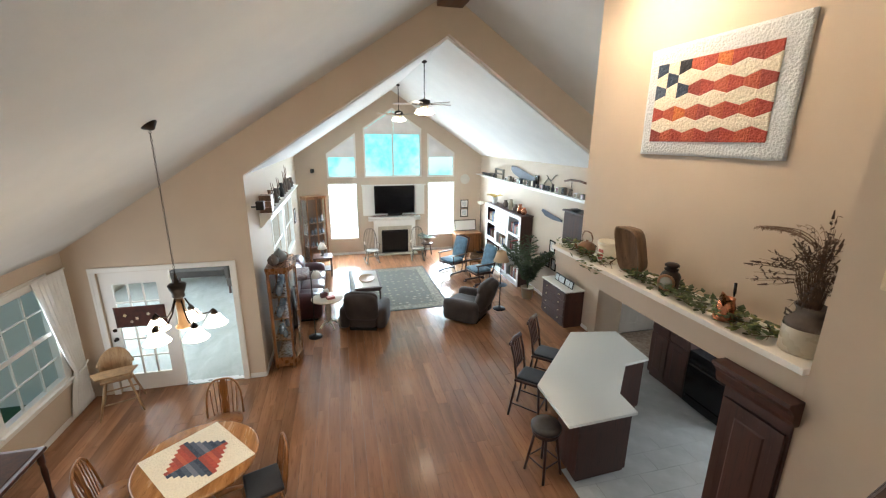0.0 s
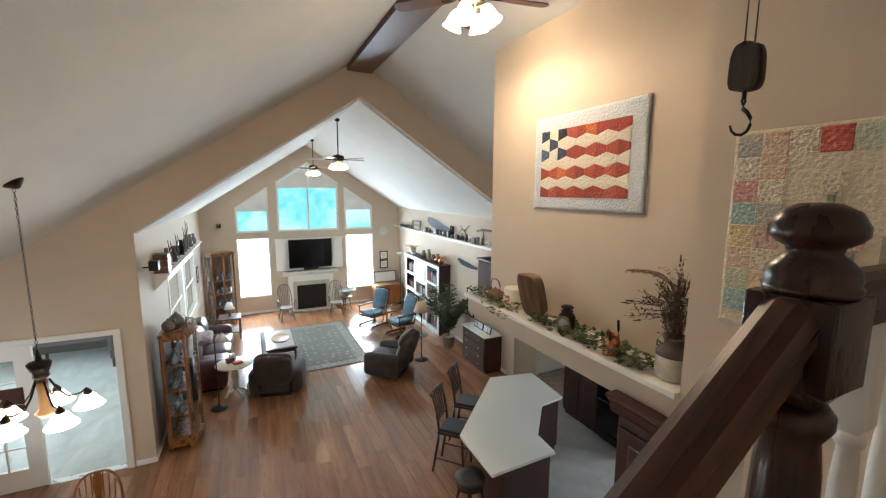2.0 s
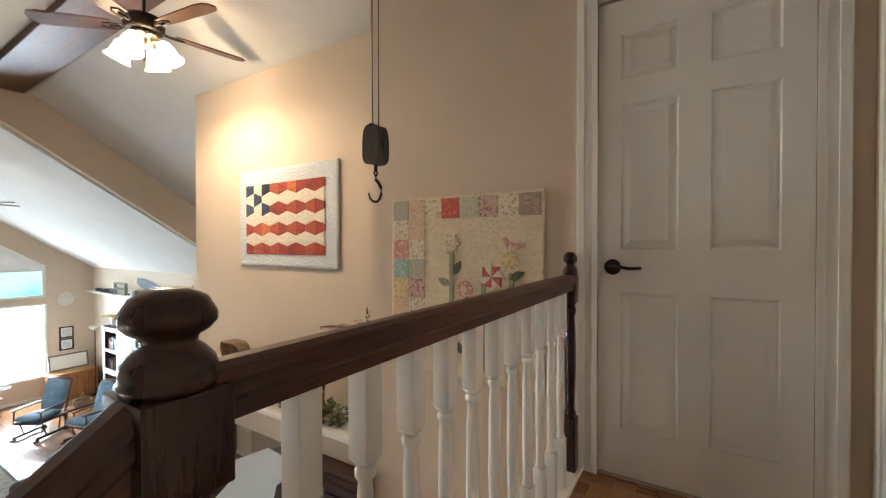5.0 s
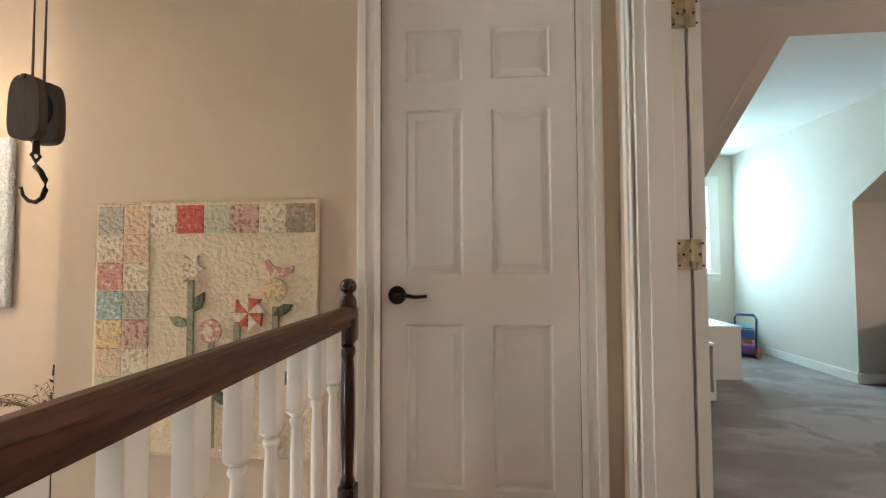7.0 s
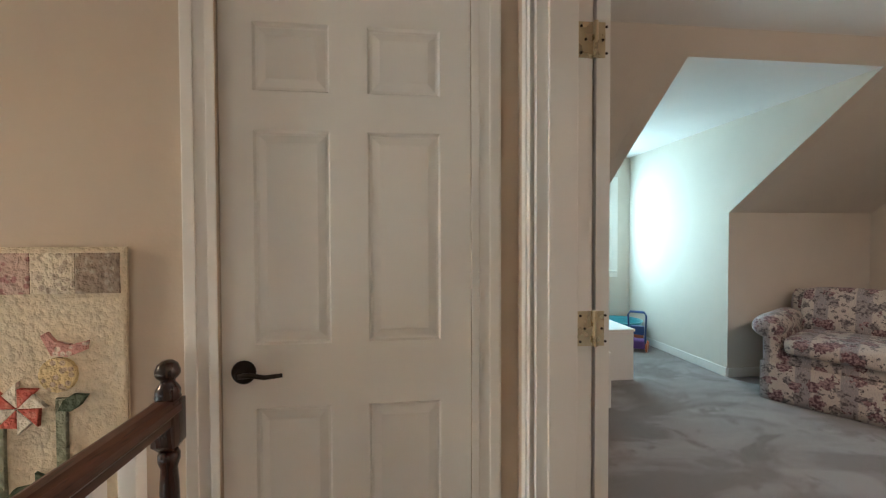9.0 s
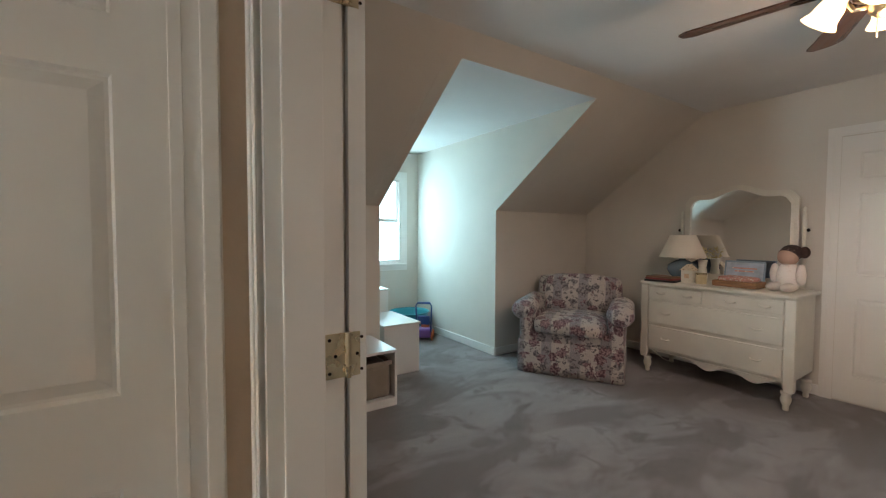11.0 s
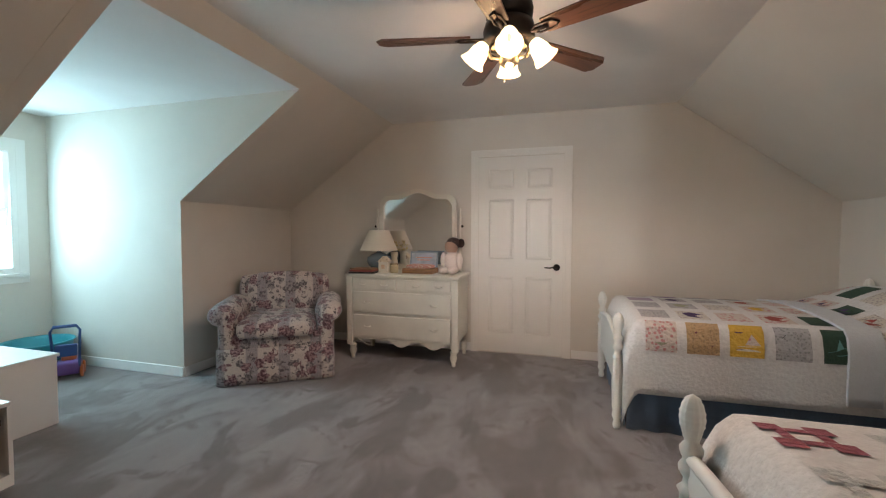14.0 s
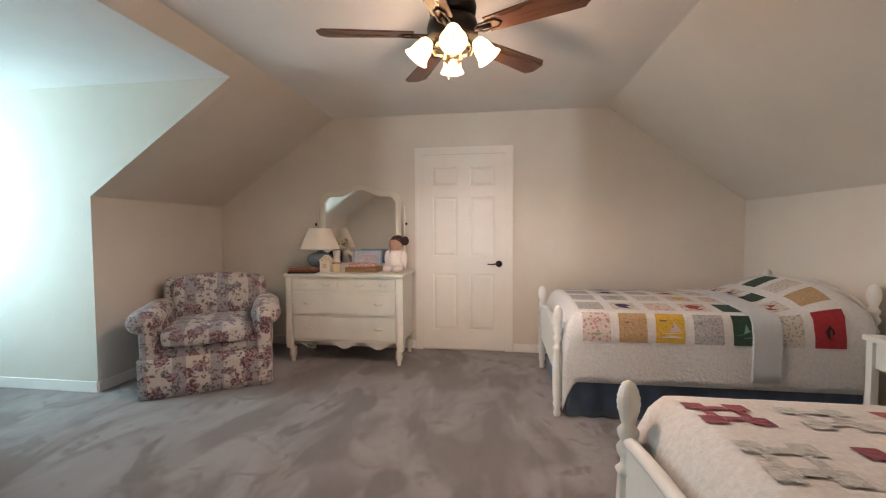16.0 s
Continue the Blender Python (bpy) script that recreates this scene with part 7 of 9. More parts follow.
part("rail", box(-0.03, -0.001, -3.6, 3.6, -0.07, -0.001, 0.004), TRIM, shelf)
STEEL = plain("old_saw_steel", (0.075, 0.08, 0.095), 0.6, 0.3, 0.2, 10)
saw = thing("crosscut_saw", pose(WR - 0.03, 10.4, 2.92), "large old steel saw hung above the shelf", "saw")
part("blade", slab([[(1.05, 0.22), (1.0, 0.34), (0.6, 0.33), (-0.55, 0.12), (-0.62, 0.02), (0.3, 0.0), (0.85, 0.12)]], "x", -0.006, 0), STEEL, saw)
part("grip", box(-0.04, 0.01, -0.78, -0.62, -0.04, 0.2, 0.01), BLACK, saw, "black block grip")
trp = thing("iron_trap", pose(WR - 0.02, 9.05, 3.02), "old iron tool hung on the wall", "tool")
part("bow", tube([(0, 0.3, -0.08), (0, 0.12, 0.06), (0, -0.05, 0.02), (0, -0.2, 0.14), (0, -0.3, 0.18)], 0.012, 6), GREYW, trp, "", True)
part("rod", tube([(0, 0.2, 0.14), (0, -0.1, -0.05)], 0.008, 6), GREYW, trp)
yk = thing("wooden_yoke", pose(WR - 0.03, 7.9, 3.12), "dark wooden yoke with hanging hook", "yoke")
part("bar", tube([(0, 0.45, -0.02), (0, 0.2, 0.03), (0, -0.2, 0.03), (0, -0.5, 0.0)], 0.025, 8), BEAMWOOD, yk, "", True)
part("hook", tube([(0, 0.16, 0.0), (0, 0.16, -0.12), (0, 0.12, -0.2), (0, 0.2, -0.22)], 0.012, 6), IRON, yk, "", True)
bnch = thing("miniature_bench", pose(WR - 0.1, 12.2, 2.801), "small grey wooden bench on the shelf", "ornament")
part("rail", box(-0.03, 0.03, -0.35, 0.35, 0.26, 0.31, 0.005), GREYW, bnch)
for yy in (-0.32, 0.32):
    part("leg", box(-0.03, 0.03, yy - 0.02, yy + 0.02, 0, 0.26), GREYW, bnch)
part("slat", box(-0.02, 0.02, -0.3, 0.3, 0.13, 0.17), GREYW, bnch)
for q in range(26):
    y = 7.2 + q * 0.26
    if 11.8 < y < 12.6:
        continue
    h2 = rnd.uniform(0.08, 0.18)
    ob = thing("shelf_ornament", pose(WR - 0.1, y, 2.801), "small collectible on the wall shelf", "ornament", "collectibles on the wall shelf")
    if q % 3 == 0:
        part("body", lathe([(0.035, 0), (0.045, h2 * 0.4), (0.02, h2 * 0.75), (0.03, h2), (0.02, h2)], 12), rnd.choice((GREYW, BROWNG, STEEL)), ob, "", True)
    else:
        part("body", box(-0.035, 0.035, -0.07, 0.07, 0, h2, 0.006), rnd.choice((GREYW, STEEL, TRIM)), ob)
        part("front", box(-0.039, -0.0355, -0.05, 0.05, 0.02, h2 - 0.02), rnd.choice((BLACK, PRINT, TERRA)), ob)
BEAMDARK = wood("dark_cabinet_wood", (0.04, 0.018, 0.012), (0.08, 0.036, 0.022), 0.7, gloss=0.2)
wc = thing("wall_cabinet", pose(2.40, 7.35, 1.80), "brown wooden wall cabinet above the chest", "cabinet")
part("body", box(0, 0.315, -0.42, 0.42, 0, 0.72, 0.008), BEAMDARK, wc)
part("top", box(-0.04, 0.315, -0.46, 0.46, 0.721, 0.76, 0.008), CHERRY, wc)
part("door", box(-0.02, -0.001, -0.4, 0.4, 0.03, 0.69, 0.006), BEAMDARK, wc)
part("bowl", lathe([(0.05, 0.761), (0.12, 0.80), (0.11, 0.80), (0.0, 0.77)], 18), IRON, wc)
oar = thing("painted_paddle", pose(WR - 0.02, 8.85, 2.17), "dark blue painted paddle on the wall", "paddle")
part("blade", slab([[(0.52, 0.08), (0.46, 0.13), (0.1, 0.09), (-0.5, 0.02), (-0.52, -0.03), (-0.1, -0.05), (0.3, -0.02)]], "x", -0.02, 0), plain("dark_blue_paint", (0.02, 0.03, 0.06), 0.7), oar)
cd2 = thing("chest_of_drawers", pose(2.27, 7.73, 0), "dark wood four-drawer chest with white top", "dresser")
part("body", box(0.0, 0.44, -0.52, 0.52, 0.05, 0.83, 0.006), CHERRY, cd2)
part("top", box(-0.03, 0.445, -0.55, 0.55, 0.831, 0.86, 0.008), QUARTZ, cd2, "white marble top")
part("plinth", box(0.02, 0.44, -0.5, 0.5, 0, 0.05), CHERRY, cd2)
for q in range(4):
    d = part("drawer", box(-0.018, -0.001, -0.49, 0.49, 0.08 + q * 0.185, 0.245 + q * 0.185, 0.005), CHERRY, cd2)
    for s in (-0.28, 0.28):
        part("knob", lathe([(0.014, 0), (0.01, 0.012), (0.016, 0.024), (0.0, 0.03)], 12, m=Matrix.Translation((-0.018, s, 0.165 + q * 0.185)) @ pose(0, 0, 0, 0, -90)), BRASS, d)
for y, w2 in ((7.5, 0.1), (7.75, 0.13), (7.95, 0.08), (7.35, 0.07)):
    pf = thing("standing_photo_frame", pose(2.45, y, 0.861, 0, 0, -90), "small dark photo frame standing on the chest", "picture", "photo frames on the chest")
    part("frame", box(-w2, w2, -0.01, 0.01, 0, 0.17, 0.004), IRON, pf).matrix_local = pose(0, 0, 0, -12)
    part("print", box(-w2 + 0.02, w2 - 0.02, -0.012, -0.0105, 0.02, 0.15), PHOTO, pf).matrix_local = pose(0, 0, 0, -12)

# ---- west side: curio cabinets and shelf ----
CGLASS = glass_material("cabinet_glass", (0.9, 0.97, 1.0))
CGLASS.node_tree.nodes["Principled BSDF"].inputs["IOR"].default_value = 1.3
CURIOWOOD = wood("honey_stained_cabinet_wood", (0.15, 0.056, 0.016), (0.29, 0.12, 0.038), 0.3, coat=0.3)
# darker copy of the cabinet wood: the shade behind the glass is in its colour
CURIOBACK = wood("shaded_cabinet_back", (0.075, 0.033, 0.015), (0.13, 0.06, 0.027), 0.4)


def curio(name, m, w2, d2, h2, label, bow=0.0):
    """A glazed cabinet on short feet, its front looking along -y, bowed if asked."""
    c4 = thing(name, m, label, "cabinet")
    n4 = 10

    def front(k8, off=0.0):
        return [(-w2 / 2 + w2 * q / n4, -d2 / 2 - bow * math.sin(math.pi * q / n4) + off) for q in range(n4 + 1)]
    plan = front(0) + [(w2 / 2, d2 / 2), (-w2 / 2, d2 / 2)]
    part("top", slab([[(x * 1.05, y * 1.05) for x, y in plan]], "z", h2 - 0.05, h2), CURIOWOOD, c4)
    part("bottom", slab([plan], "z", 0.10, 0.17), CURIOWOOD, c4)
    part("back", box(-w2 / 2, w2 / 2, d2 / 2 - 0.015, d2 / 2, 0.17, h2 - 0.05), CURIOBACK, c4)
    pts = front(0)
    for q in (0, n4 // 2, n4):
        x, y = pts[q]
        part("post", box(x - 0.022 + 0.022 * (q == 0) - 0.022 * (q == n4), x + 0.022 + 0.022 * (q == 0) - 0.022 * (q == n4), y - 0.004, y + 0.036, 0.17, h2 - 0.05, 0.004), CURIOWOOD, c4)
    bm = bmesh.new()
    for q in range(n4):
        (xa, ya), (xb, yb) = pts[q], pts[q + 1]
        bm.faces.new([bm.verts.new(p) for p in ((xa, ya + 0.012, 0.17), (xb, yb + 0.012, 0.17), (xb, yb + 0.012, h2 - 0.05), (xa, ya + 0.012, h2 - 0.05))])
    gl = part("glass", bm, CGLASS, c4)
    gl.visible_shadow = False
    for sx in (-1, 1):
        x = sx * (w2 / 2 - 0.008)
        pane = part("side_glass", box(x - 0.002, x + 0.002, -d2 / 2 + 0.04, d2 / 2 - 0.04, 0.17, h2 - 0.05), CGLASS, c4)
        pane.visible_shadow = False
        part("back_post", box(x - 0.02, x + 0.008 * sx + 0.02, d2 / 2 - 0.055, d2 / 2 - 0.016, 0.17, h2 - 0.05, 0.004), CURIOWOOD, c4)
        for zz in (0.17, h2 - 0.11):
            part("side_rail", box(x - 0.012, x + 0.012, -d2 / 2 + 0.034, d2 / 2 - 0.056, zz, zz + 0.06, 0.003), CURIOWOOD, c4)
    part("plinth", slab([[(px * 1.02, py * 1.02) for px, py in plan]], "z", 0.06, 0.10), CURIOWOOD, c4)
    part("cornice", slab([[(px * 1.02, py * 1.02) for px, py in plan]], "z", h2 - 0.09, h2 - 0.051), CURIOWOOD, c4)
    for zz in (0.55, 0.95, 1.35):
        if zz < h2 - 0.3:
            part("shelf", slab([[(x * 0.93, y * 0.9) for x, y in plan]], "z", zz, zz + 0.012), CURIOWOOD, c4)
            bm = bmesh.new()
            for q in range(5):
                x = -w2 * 0.36 + w2 * 0.72 * q / 4
                s2 = rnd.uniform(0.6, 1.1)
                lathe([(0.03 * s2, 0), (0.055 * s2, 0.05 * s2), (0.05 * s2, 0.12 * s2), (0.025 * s2, 0.16 * s2), (0.03 * s2, 0.2 * s2)], 12, bm, Matrix.Translation((x, rnd.uniform(-0.04, 0.06), zz + 0.013)))
            gw = tagged(part("glassware", bm, plain("pale_glassware", (0.20, 0.22, 0.25), 0.1, 0.2, 0.3, 20), c4), "pale glassware on a shelf")
    for x, y in ((-w2 / 2 + 0.03, -d2 / 2 + 0.03), (w2 / 2 - 0.03, -d2 / 2 + 0.03), (-w2 / 2 + 0.03, d2 / 2 - 0.03), (w2 / 2 - 0.03, d2 / 2 - 0.03)):
        part("foot", lathe([(0.02, 0), (0.03, 0.03), (0.022, 0.1)], 10, m=Matrix.Translation((x, y, 0))), CURIOWOOD, c4, "", True)
    return c4


curio("bow_front_curio", pose(-3.44, 7.33, 0, 0, 0, 90), 0.86, 0.34, 1.90, "golden oak bow-front curio cabinet with glass doors", 0.10)
curio("corner_curio", pose(-3.20, 13.55, 0, 0, 0, 30), 0.66, 0.42, 2.22, "tall oak curio cabinet full of glassware")
for x, y, s2, m in ((-3.5, 7.1, 1.0, BROWNG), (-3.42, 7.3, 1.25, plain("pewter", (0.24, 0.24, 0.23), 0.35, 0.8)), (-3.45, 7.55, 0.9, IRON), (-3.36, 7.5, 0.7, DULLC)):
    pt = thing("antique_teapot", pose(x, y, 1.901), "dark antique teapot on the curio cabinet", "teapot", "pots on the curio")
    part("body", lathe([(0.05 * s2, 0), (0.09 * s2, 0.04 * s2), (0.095 * s2, 0.1 * s2), (0.06 * s2, 0.15 * s2), (0.02 * s2, 0.17 * s2), (0.018 * s2, 0.19 * s2), (0.0, 0.2 * s2)], 20), m, pt, "", True)
    part("spout", tube([(0, -0.08 * s2, 0.06 * s2), (0, -0.13 * s2, 0.1 * s2), (0, -0.15 * s2, 0.15 * s2)], 0.014 * s2, 8, taper=0.6), m, pt, "", True)
    part("handle", tube([(0, 0.08 * s2, 0.12 * s2), (0, 0.14 * s2, 0.12 * s2), (0, 0.13 * s2, 0.05 * s2), (0, 0.085 * s2, 0.04 * s2)], 0.008 * s2, 6), m, pt, "", True)
ws = thing("display_shelf", pose(WL, 10.0, 2.68), "white display shelf above the side windows", "shelf")
part("board", box(0.001, 0.24, -2.4, 2.4, 0, 0.03, 0.004), TRIM, ws)
for yy in (-2.35, 0.0, 2.35):
    part("bracket", slab([[(0.001, -0.25), (0.03, -0.22), (0.2, -0.04), (0.2, -0.001), (0.001, -0.001)]], "y", yy - 0.015, yy + 0.015), TRIM, ws)
crate = thing("wooden_crate", pose(WL + 0.12, 7.78, 2.711), "old brown wooden crate on the display shelf", "crate")
for q in range(3):
    part("slat", box(-0.1, 0.1, -0.13, 0.13, 0.0 + q * 0.105, 0.1 + q * 0.105, 0.004), BEAMWOOD, crate)
for y, h2, kind in ((8.2, 0.35, 0), (8.5, 0.42, 1), (8.9, 0.3, 0), (9.3, 0.45, 1), (9.8, 0.32, 0), (10.3, 0.5, 1), (10.7, 0.6, 1), (11.2, 0.3, 0), (11.8, 0.26, 0)):
    an = thing("antique_figure", pose(WL + 0.12, y, 2.711), "dark antique ornament on the display shelf", "ornament", "antiques on the display shelf")
    if kind:
        part("stand", lathe([(0.05, 0), (0.03, 0.03), (0.04, h2 * 0.4), (0.015, h2 * 0.6)], 12), BROWNG, an, "", True)
        part("branch", tube([(0, 0, h2 * 0.55), (0.02, 0.08, h2 * 0.8), (0, 0.15, h2)], 0.012, 6, taper=0.4), BEAMWOOD, an, "", True)
        part("branch", tube([(0, 0, h2 * 0.55), (0.01, -0.07, h2 * 0.75), (0, -0.1, h2 * 1.1)], 0.012, 6, taper=0.4), BEAMWOOD, an, "", True)
    else:
        part("body", lathe([(0.055, 0), (0.065, h2 * 0.5), (0.03, h2 * 0.7), (0.035, h2), (0.02, h2)], 14), rnd.choice((BROWNG, IRON, DULLC)), an, "", True)
spk = thing("wall_speaker", pose(WL + 0.001, 7.05, 2.92), "small black speaker on a wall bracket", "speaker")
part("bracket", tube([(0, 0, 0), (0.07, 0, 0.0), (0.10, 0.02, 0.02)], 0.012, 6), IRON, spk)
part("box", box(0.08, 0.2, -0.05, 0.09, -0.05, 0.09, 0.008), IRON, spk)
spk2 = thing("wall_speaker", pose(-3.2, NY - 0.001, 2.95), "small black speaker on a wall bracket", "speaker")
part("bracket", tube([(0, 0, 0), (0, -0.08, 0)], 0.012, 6), IRON, spk2)
part("box", box(-0.05, 0.07, -0.2, -0.081, -0.05, 0.08, 0.008), BLACK, spk2)

# ---- bedroom ----
def floral_material():
    """Chintz: broad woven stripes with scattered roses and leaves."""
    m, n, l, b = shader("floral_chintz")
    nt = m.node_tree
    v = coords(nt)
    sep = n.new("ShaderNodeSeparateXYZ")
    l.new(v, sep.inputs[0])
    wave = n.new("ShaderNodeMath")
    wave.operation = "SINE"
    mul = n.new("ShaderNodeMath")
    mul.operation = "MULTIPLY"
    mul.inputs[1].default_value = 25.0
    l.new(sep.outputs[0], mul.inputs[0])
    l.new(mul.outputs[0], wave.inputs[0])
    col = mixed(nt, ramp(nt, wave.outputs[0], 0.35, 0.5), (0.54, 0.475, 0.43), (0.29, 0.265, 0.28))
    fine = noisy(nt, coords(nt, (70, 9, 9)), 6.0, 2.0)
    col = mixed(nt, ramp(nt, fine, 0.52, 0.64), col, (0.42, 0.37, 0.36))
    petal = noisy(nt, v, 62.0, 3.0)
    bloom = mixed(nt, ramp(nt, petal, 0.40, 0.62), (0.10, 0.045, 0.058), (0.37, 0.25, 0.26))
    spray = mixed(nt, ramp(nt, petal, 0.42, 0.60), (0.10, 0.085, 0.092), (0.33, 0.29, 0.29))
    for scale, lo, hi, tone, off in ((12.0, 0.40, 0.36, spray, 0.0), (22.0, 0.32, 0.27, spray, 1.9), (8.5, 0.40, 0.37, bloom, 3.7)):
        add = n.new("ShaderNodeVectorMath")
        l.new(v, add.inputs[0])
        add.inputs[1].default_value = (off, off * 0.7, off * 1.3)
        jit = n.new("ShaderNodeMix")
        jit.data_type = "VECTOR"
        jit.inputs[0].default_value = 0.075
        nz = n.new("ShaderNodeTexNoise")
        nz.inputs["Scale"].default_value = 38.0
        l.new(v, nz.inputs["Vector"])
        l.new(add.outputs[0], jit.inputs[4])
        l.new(nz.outputs["Color"], jit.inputs[5])
        vo = n.new("ShaderNodeTexVoronoi")
        vo.inputs["Scale"].default_value = scale
        l.new(jit.outputs[1], vo.inputs["Vector"])
        col = mixed(nt, ramp(nt, vo.outputs["Distance"], lo, hi), col, tone)
    weave = noisy(nt, v, 300.0, 2.0)
    l.new(col, b.inputs["Base Color"])
    b.inputs["Roughness"].default_value = 0.9
    b.inputs["Sheen Weight"].default_value = 0.15
    bumped(nt, b, weave, 0.2, 0.003)
    return m


CHINTZ = floral_material()


def roll_bm(x, y0, y1, z, r, flat=0.82):
    """A rolled, stuffed arm top lying along y."""
    rings = []
    bm = bmesh.new()
    for q in range(13):
        t2 = q / 12
        k8 = r * (0.55 if q in (0, 12) else 0.93 if q in (1, 11) else 1 + 0.03 * math.sin(t2 * 9))
        rings.append([bm.verts.new((x + k8 * math.cos(a), y0 + (y1 - y0) * t2, z + 0.012 * math.sin(t2 * 3) + flat * k8 * math.sin(a))) for a in [2 * math.pi * s / 20 for s in range(20)]])
    for a, b in zip(rings, rings[1:]):
        for s in range(20):
            bm.faces.new((a[s], a[(s + 1) % 20], b[(s + 1) % 20], b[s]))
    bm.faces.new(rings[0]), bm.faces.new(rings[-1])
    return bm


def skirt_bm(w2, d2, h2, pleats=True):
    """Upholstery skirt hanging to the floor, with kick pleats at the corners."""
    pts = []
    n5 = 14
    corners = [(-w2, -d2), (w2, -d2), (w2, d2), (-w2, d2)]
    for i in range(4):
        (xa, ya), (xb, yb) = corners[i], corners[(i + 1) % 4]
        for q in range(n5):
            pts.append((xa + (xb - xa) * q / n5, ya + (yb - ya) * q / n5, q))
    bm = bmesh.new()
    rows4 = []
    for j in range(5):
        t2 = j / 4
        row = []
        for x, y, q in pts:
            fl = 1 + 0.03 * (1 - t2) + 0.008 * noise.noise((x * 6, y * 6, j)) + (-0.035 * (1 - t2) if q == 0 else 0)
            row.append(bm.verts.new((x * fl, y * fl, 0.006 + (h2 - 0.006) * t2)))
        rows4.append(row)
    for a, b in zip(rows4, rows4[1:]):
        for s in range(len(pts)):
            bm.faces.new((a[s], a[(s + 1) % len(pts)], b[(s + 1) % len(pts)], b[s]))
    return bm


arm = thing("floral_armchair", pose(1.60, -4.02, U, 0, 0, 211), "rolled-arm armchair in striped floral chintz with skirt", "armchair")
part("skirt", skirt_bm(0.455, 0.42, 0.30), CHINTZ, arm, "", True).modifiers.new("thickness", "SOLIDIFY").thickness = 0.006
part("frame", soft(-0.42, 0.42, -0.39, 0.40, 0.22, 0.42, 0.05, 0.01), CHINTZ, arm, "", True)
part("seat_cushion", soft(-0.31, 0.31, -0.46, 0.22, 0.37, 0.52, 0.06, 0.012), CHINTZ, arm, "", True)
b = part("backrest", soft(-0.41, 0.41, -0.12, 0.12, 0, 0.46, 0.06, 0.012), CHINTZ, arm, "", True)
b.matrix_local = pose(0, 0.30, 0.38, -12)
c5 = part("back_cushion", soft(-0.31, 0.31, -0.22, -0.04, 0.06, 0.455, 0.06, 0.02), CHINTZ, b, "", True)
for sx in (-1, 1):
    part("arm_panel", soft(sx * 0.39 - 0.07, sx * 0.39 + 0.07, -0.40, 0.36, 0.24, 0.56, 0.05, 0.01), CHINTZ, arm, "", True)
    part("arm_roll", roll_bm(sx * 0.42, -0.44, 0.34, 0.565, 0.112), CHINTZ, arm, "", True)

# dresser with mirror
CREAMF = plain("cream_furniture_paint", (0.70, 0.66, 0.57), 0.45, vary=0.06, big=5)
dr = thing("cream_dresser", pose(0.585, -4.68, U, 0, 0, 180), "cream painted dresser with turned feet and scalloped apron", "dresser")
DWW = 0.57
part("body", box(-DWW + 0.02, DWW - 0.02, -0.24, 0.25, 0.21, 0.82, 0.005), CREAMF, dr)
part("top", box(-DWW - 0.01, DWW + 0.01, -0.275, 0.265, 0.821, 0.85, 0.01), CREAMF, dr)
sc = [(-DWW + 0.05, 0.21), (-DWW + 0.05, 0.145)]
for q in range(33):
    u = q / 32
    x = -DWW + 0.08 + (2 * DWW - 0.16) * u
    sc.append((x, 0.185 + 0.028 * math.cos(u * 6 * math.pi) - 0.012 * abs(math.sin(u * 3 * math.pi))))
sc += [(DWW - 0.05, 0.145), (DWW - 0.05, 0.21)]
part("apron", slab([sc], "y", -0.245, -0.225), CREAMF, dr, "scalloped apron")
for sx in (-1, 1):
    for sy in (-0.22, 0.22):
        part("leg", lathe([(0.016, 0), (0.022, 0.012), (0.018, 0.03), (0.03, 0.06), (0.036, 0.085), (0.026, 0.11), (0.034, 0.125), (0.034, 0.14)], 16, m=Matrix.Translation((sx * (DWW - 0.05), sy, 0))), CREAMF, dr, "", True)
    part("corner_post", box(sx * (DWW - 0.03) - 0.032, sx * (DWW - 0.03) + 0.032, -0.262, -0.20, 0.14, 0.82, 0.012), CREAMF, dr)
for x0, x1, z0, z1 in ((-0.50, -0.05, 0.70, 0.80), (0.05, 0.50, 0.70, 0.80), (-0.50, 0.50, 0.47, 0.675), (-0.50, 0.50, 0.235, 0.445)):
    d = part("drawer", box(x0, x1, -0.262, -0.241, z0, z1, 0.006), CREAMF, dr)
    for s in (0.2, 0.8) if x1 - x0 > 0.6 else (0.25, 0.75):
        xx = x0 + (x1 - x0) * (0.16 if s == 0.2 else 0.84 if s == 0.8 else s)
        part("pull", tube([(xx - 0.035, -0.262, (z0 + z1) / 2), (xx - 0.02, -0.285, (z0 + z1) / 2 - 0.006), (xx + 0.02, -0.285, (z0 + z1) / 2 - 0.006), (xx + 0.035, -0.262, (z0 + z1) / 2)], 0.006, 8), CREAMF, d, "painted bail pull", True)
MIRROR = plain("silvered_mirror", (0.92, 0.93, 0.93), 0.02, 1.0, 0.0, bump=0)
mir = thing("dresser_mirror", pose(0.585, -4.93, U + 0.851, 0, 0, 180), "arched dresser mirror in a cream carved frame", "mirror")


def arch(w2, z0, z1, rise, inset):
    pts = [(-w2 + inset, z0 + inset), (w2 - inset, z0 + inset)]
    for q in range(25):
        u = 1 - q / 24
        x = (-1 + 2 * u) * (w2 - inset)
        e = abs(-1 + 2 * u)
        bump_z = rise * (0.5 + 0.5 * math.cos(min(1, e / 0.62) * math.pi)) - (0.07 * max(0, (e - 0.82) / 0.18) ** 2)
        pts.append((x, z1 - inset + bump_z))
    return pts


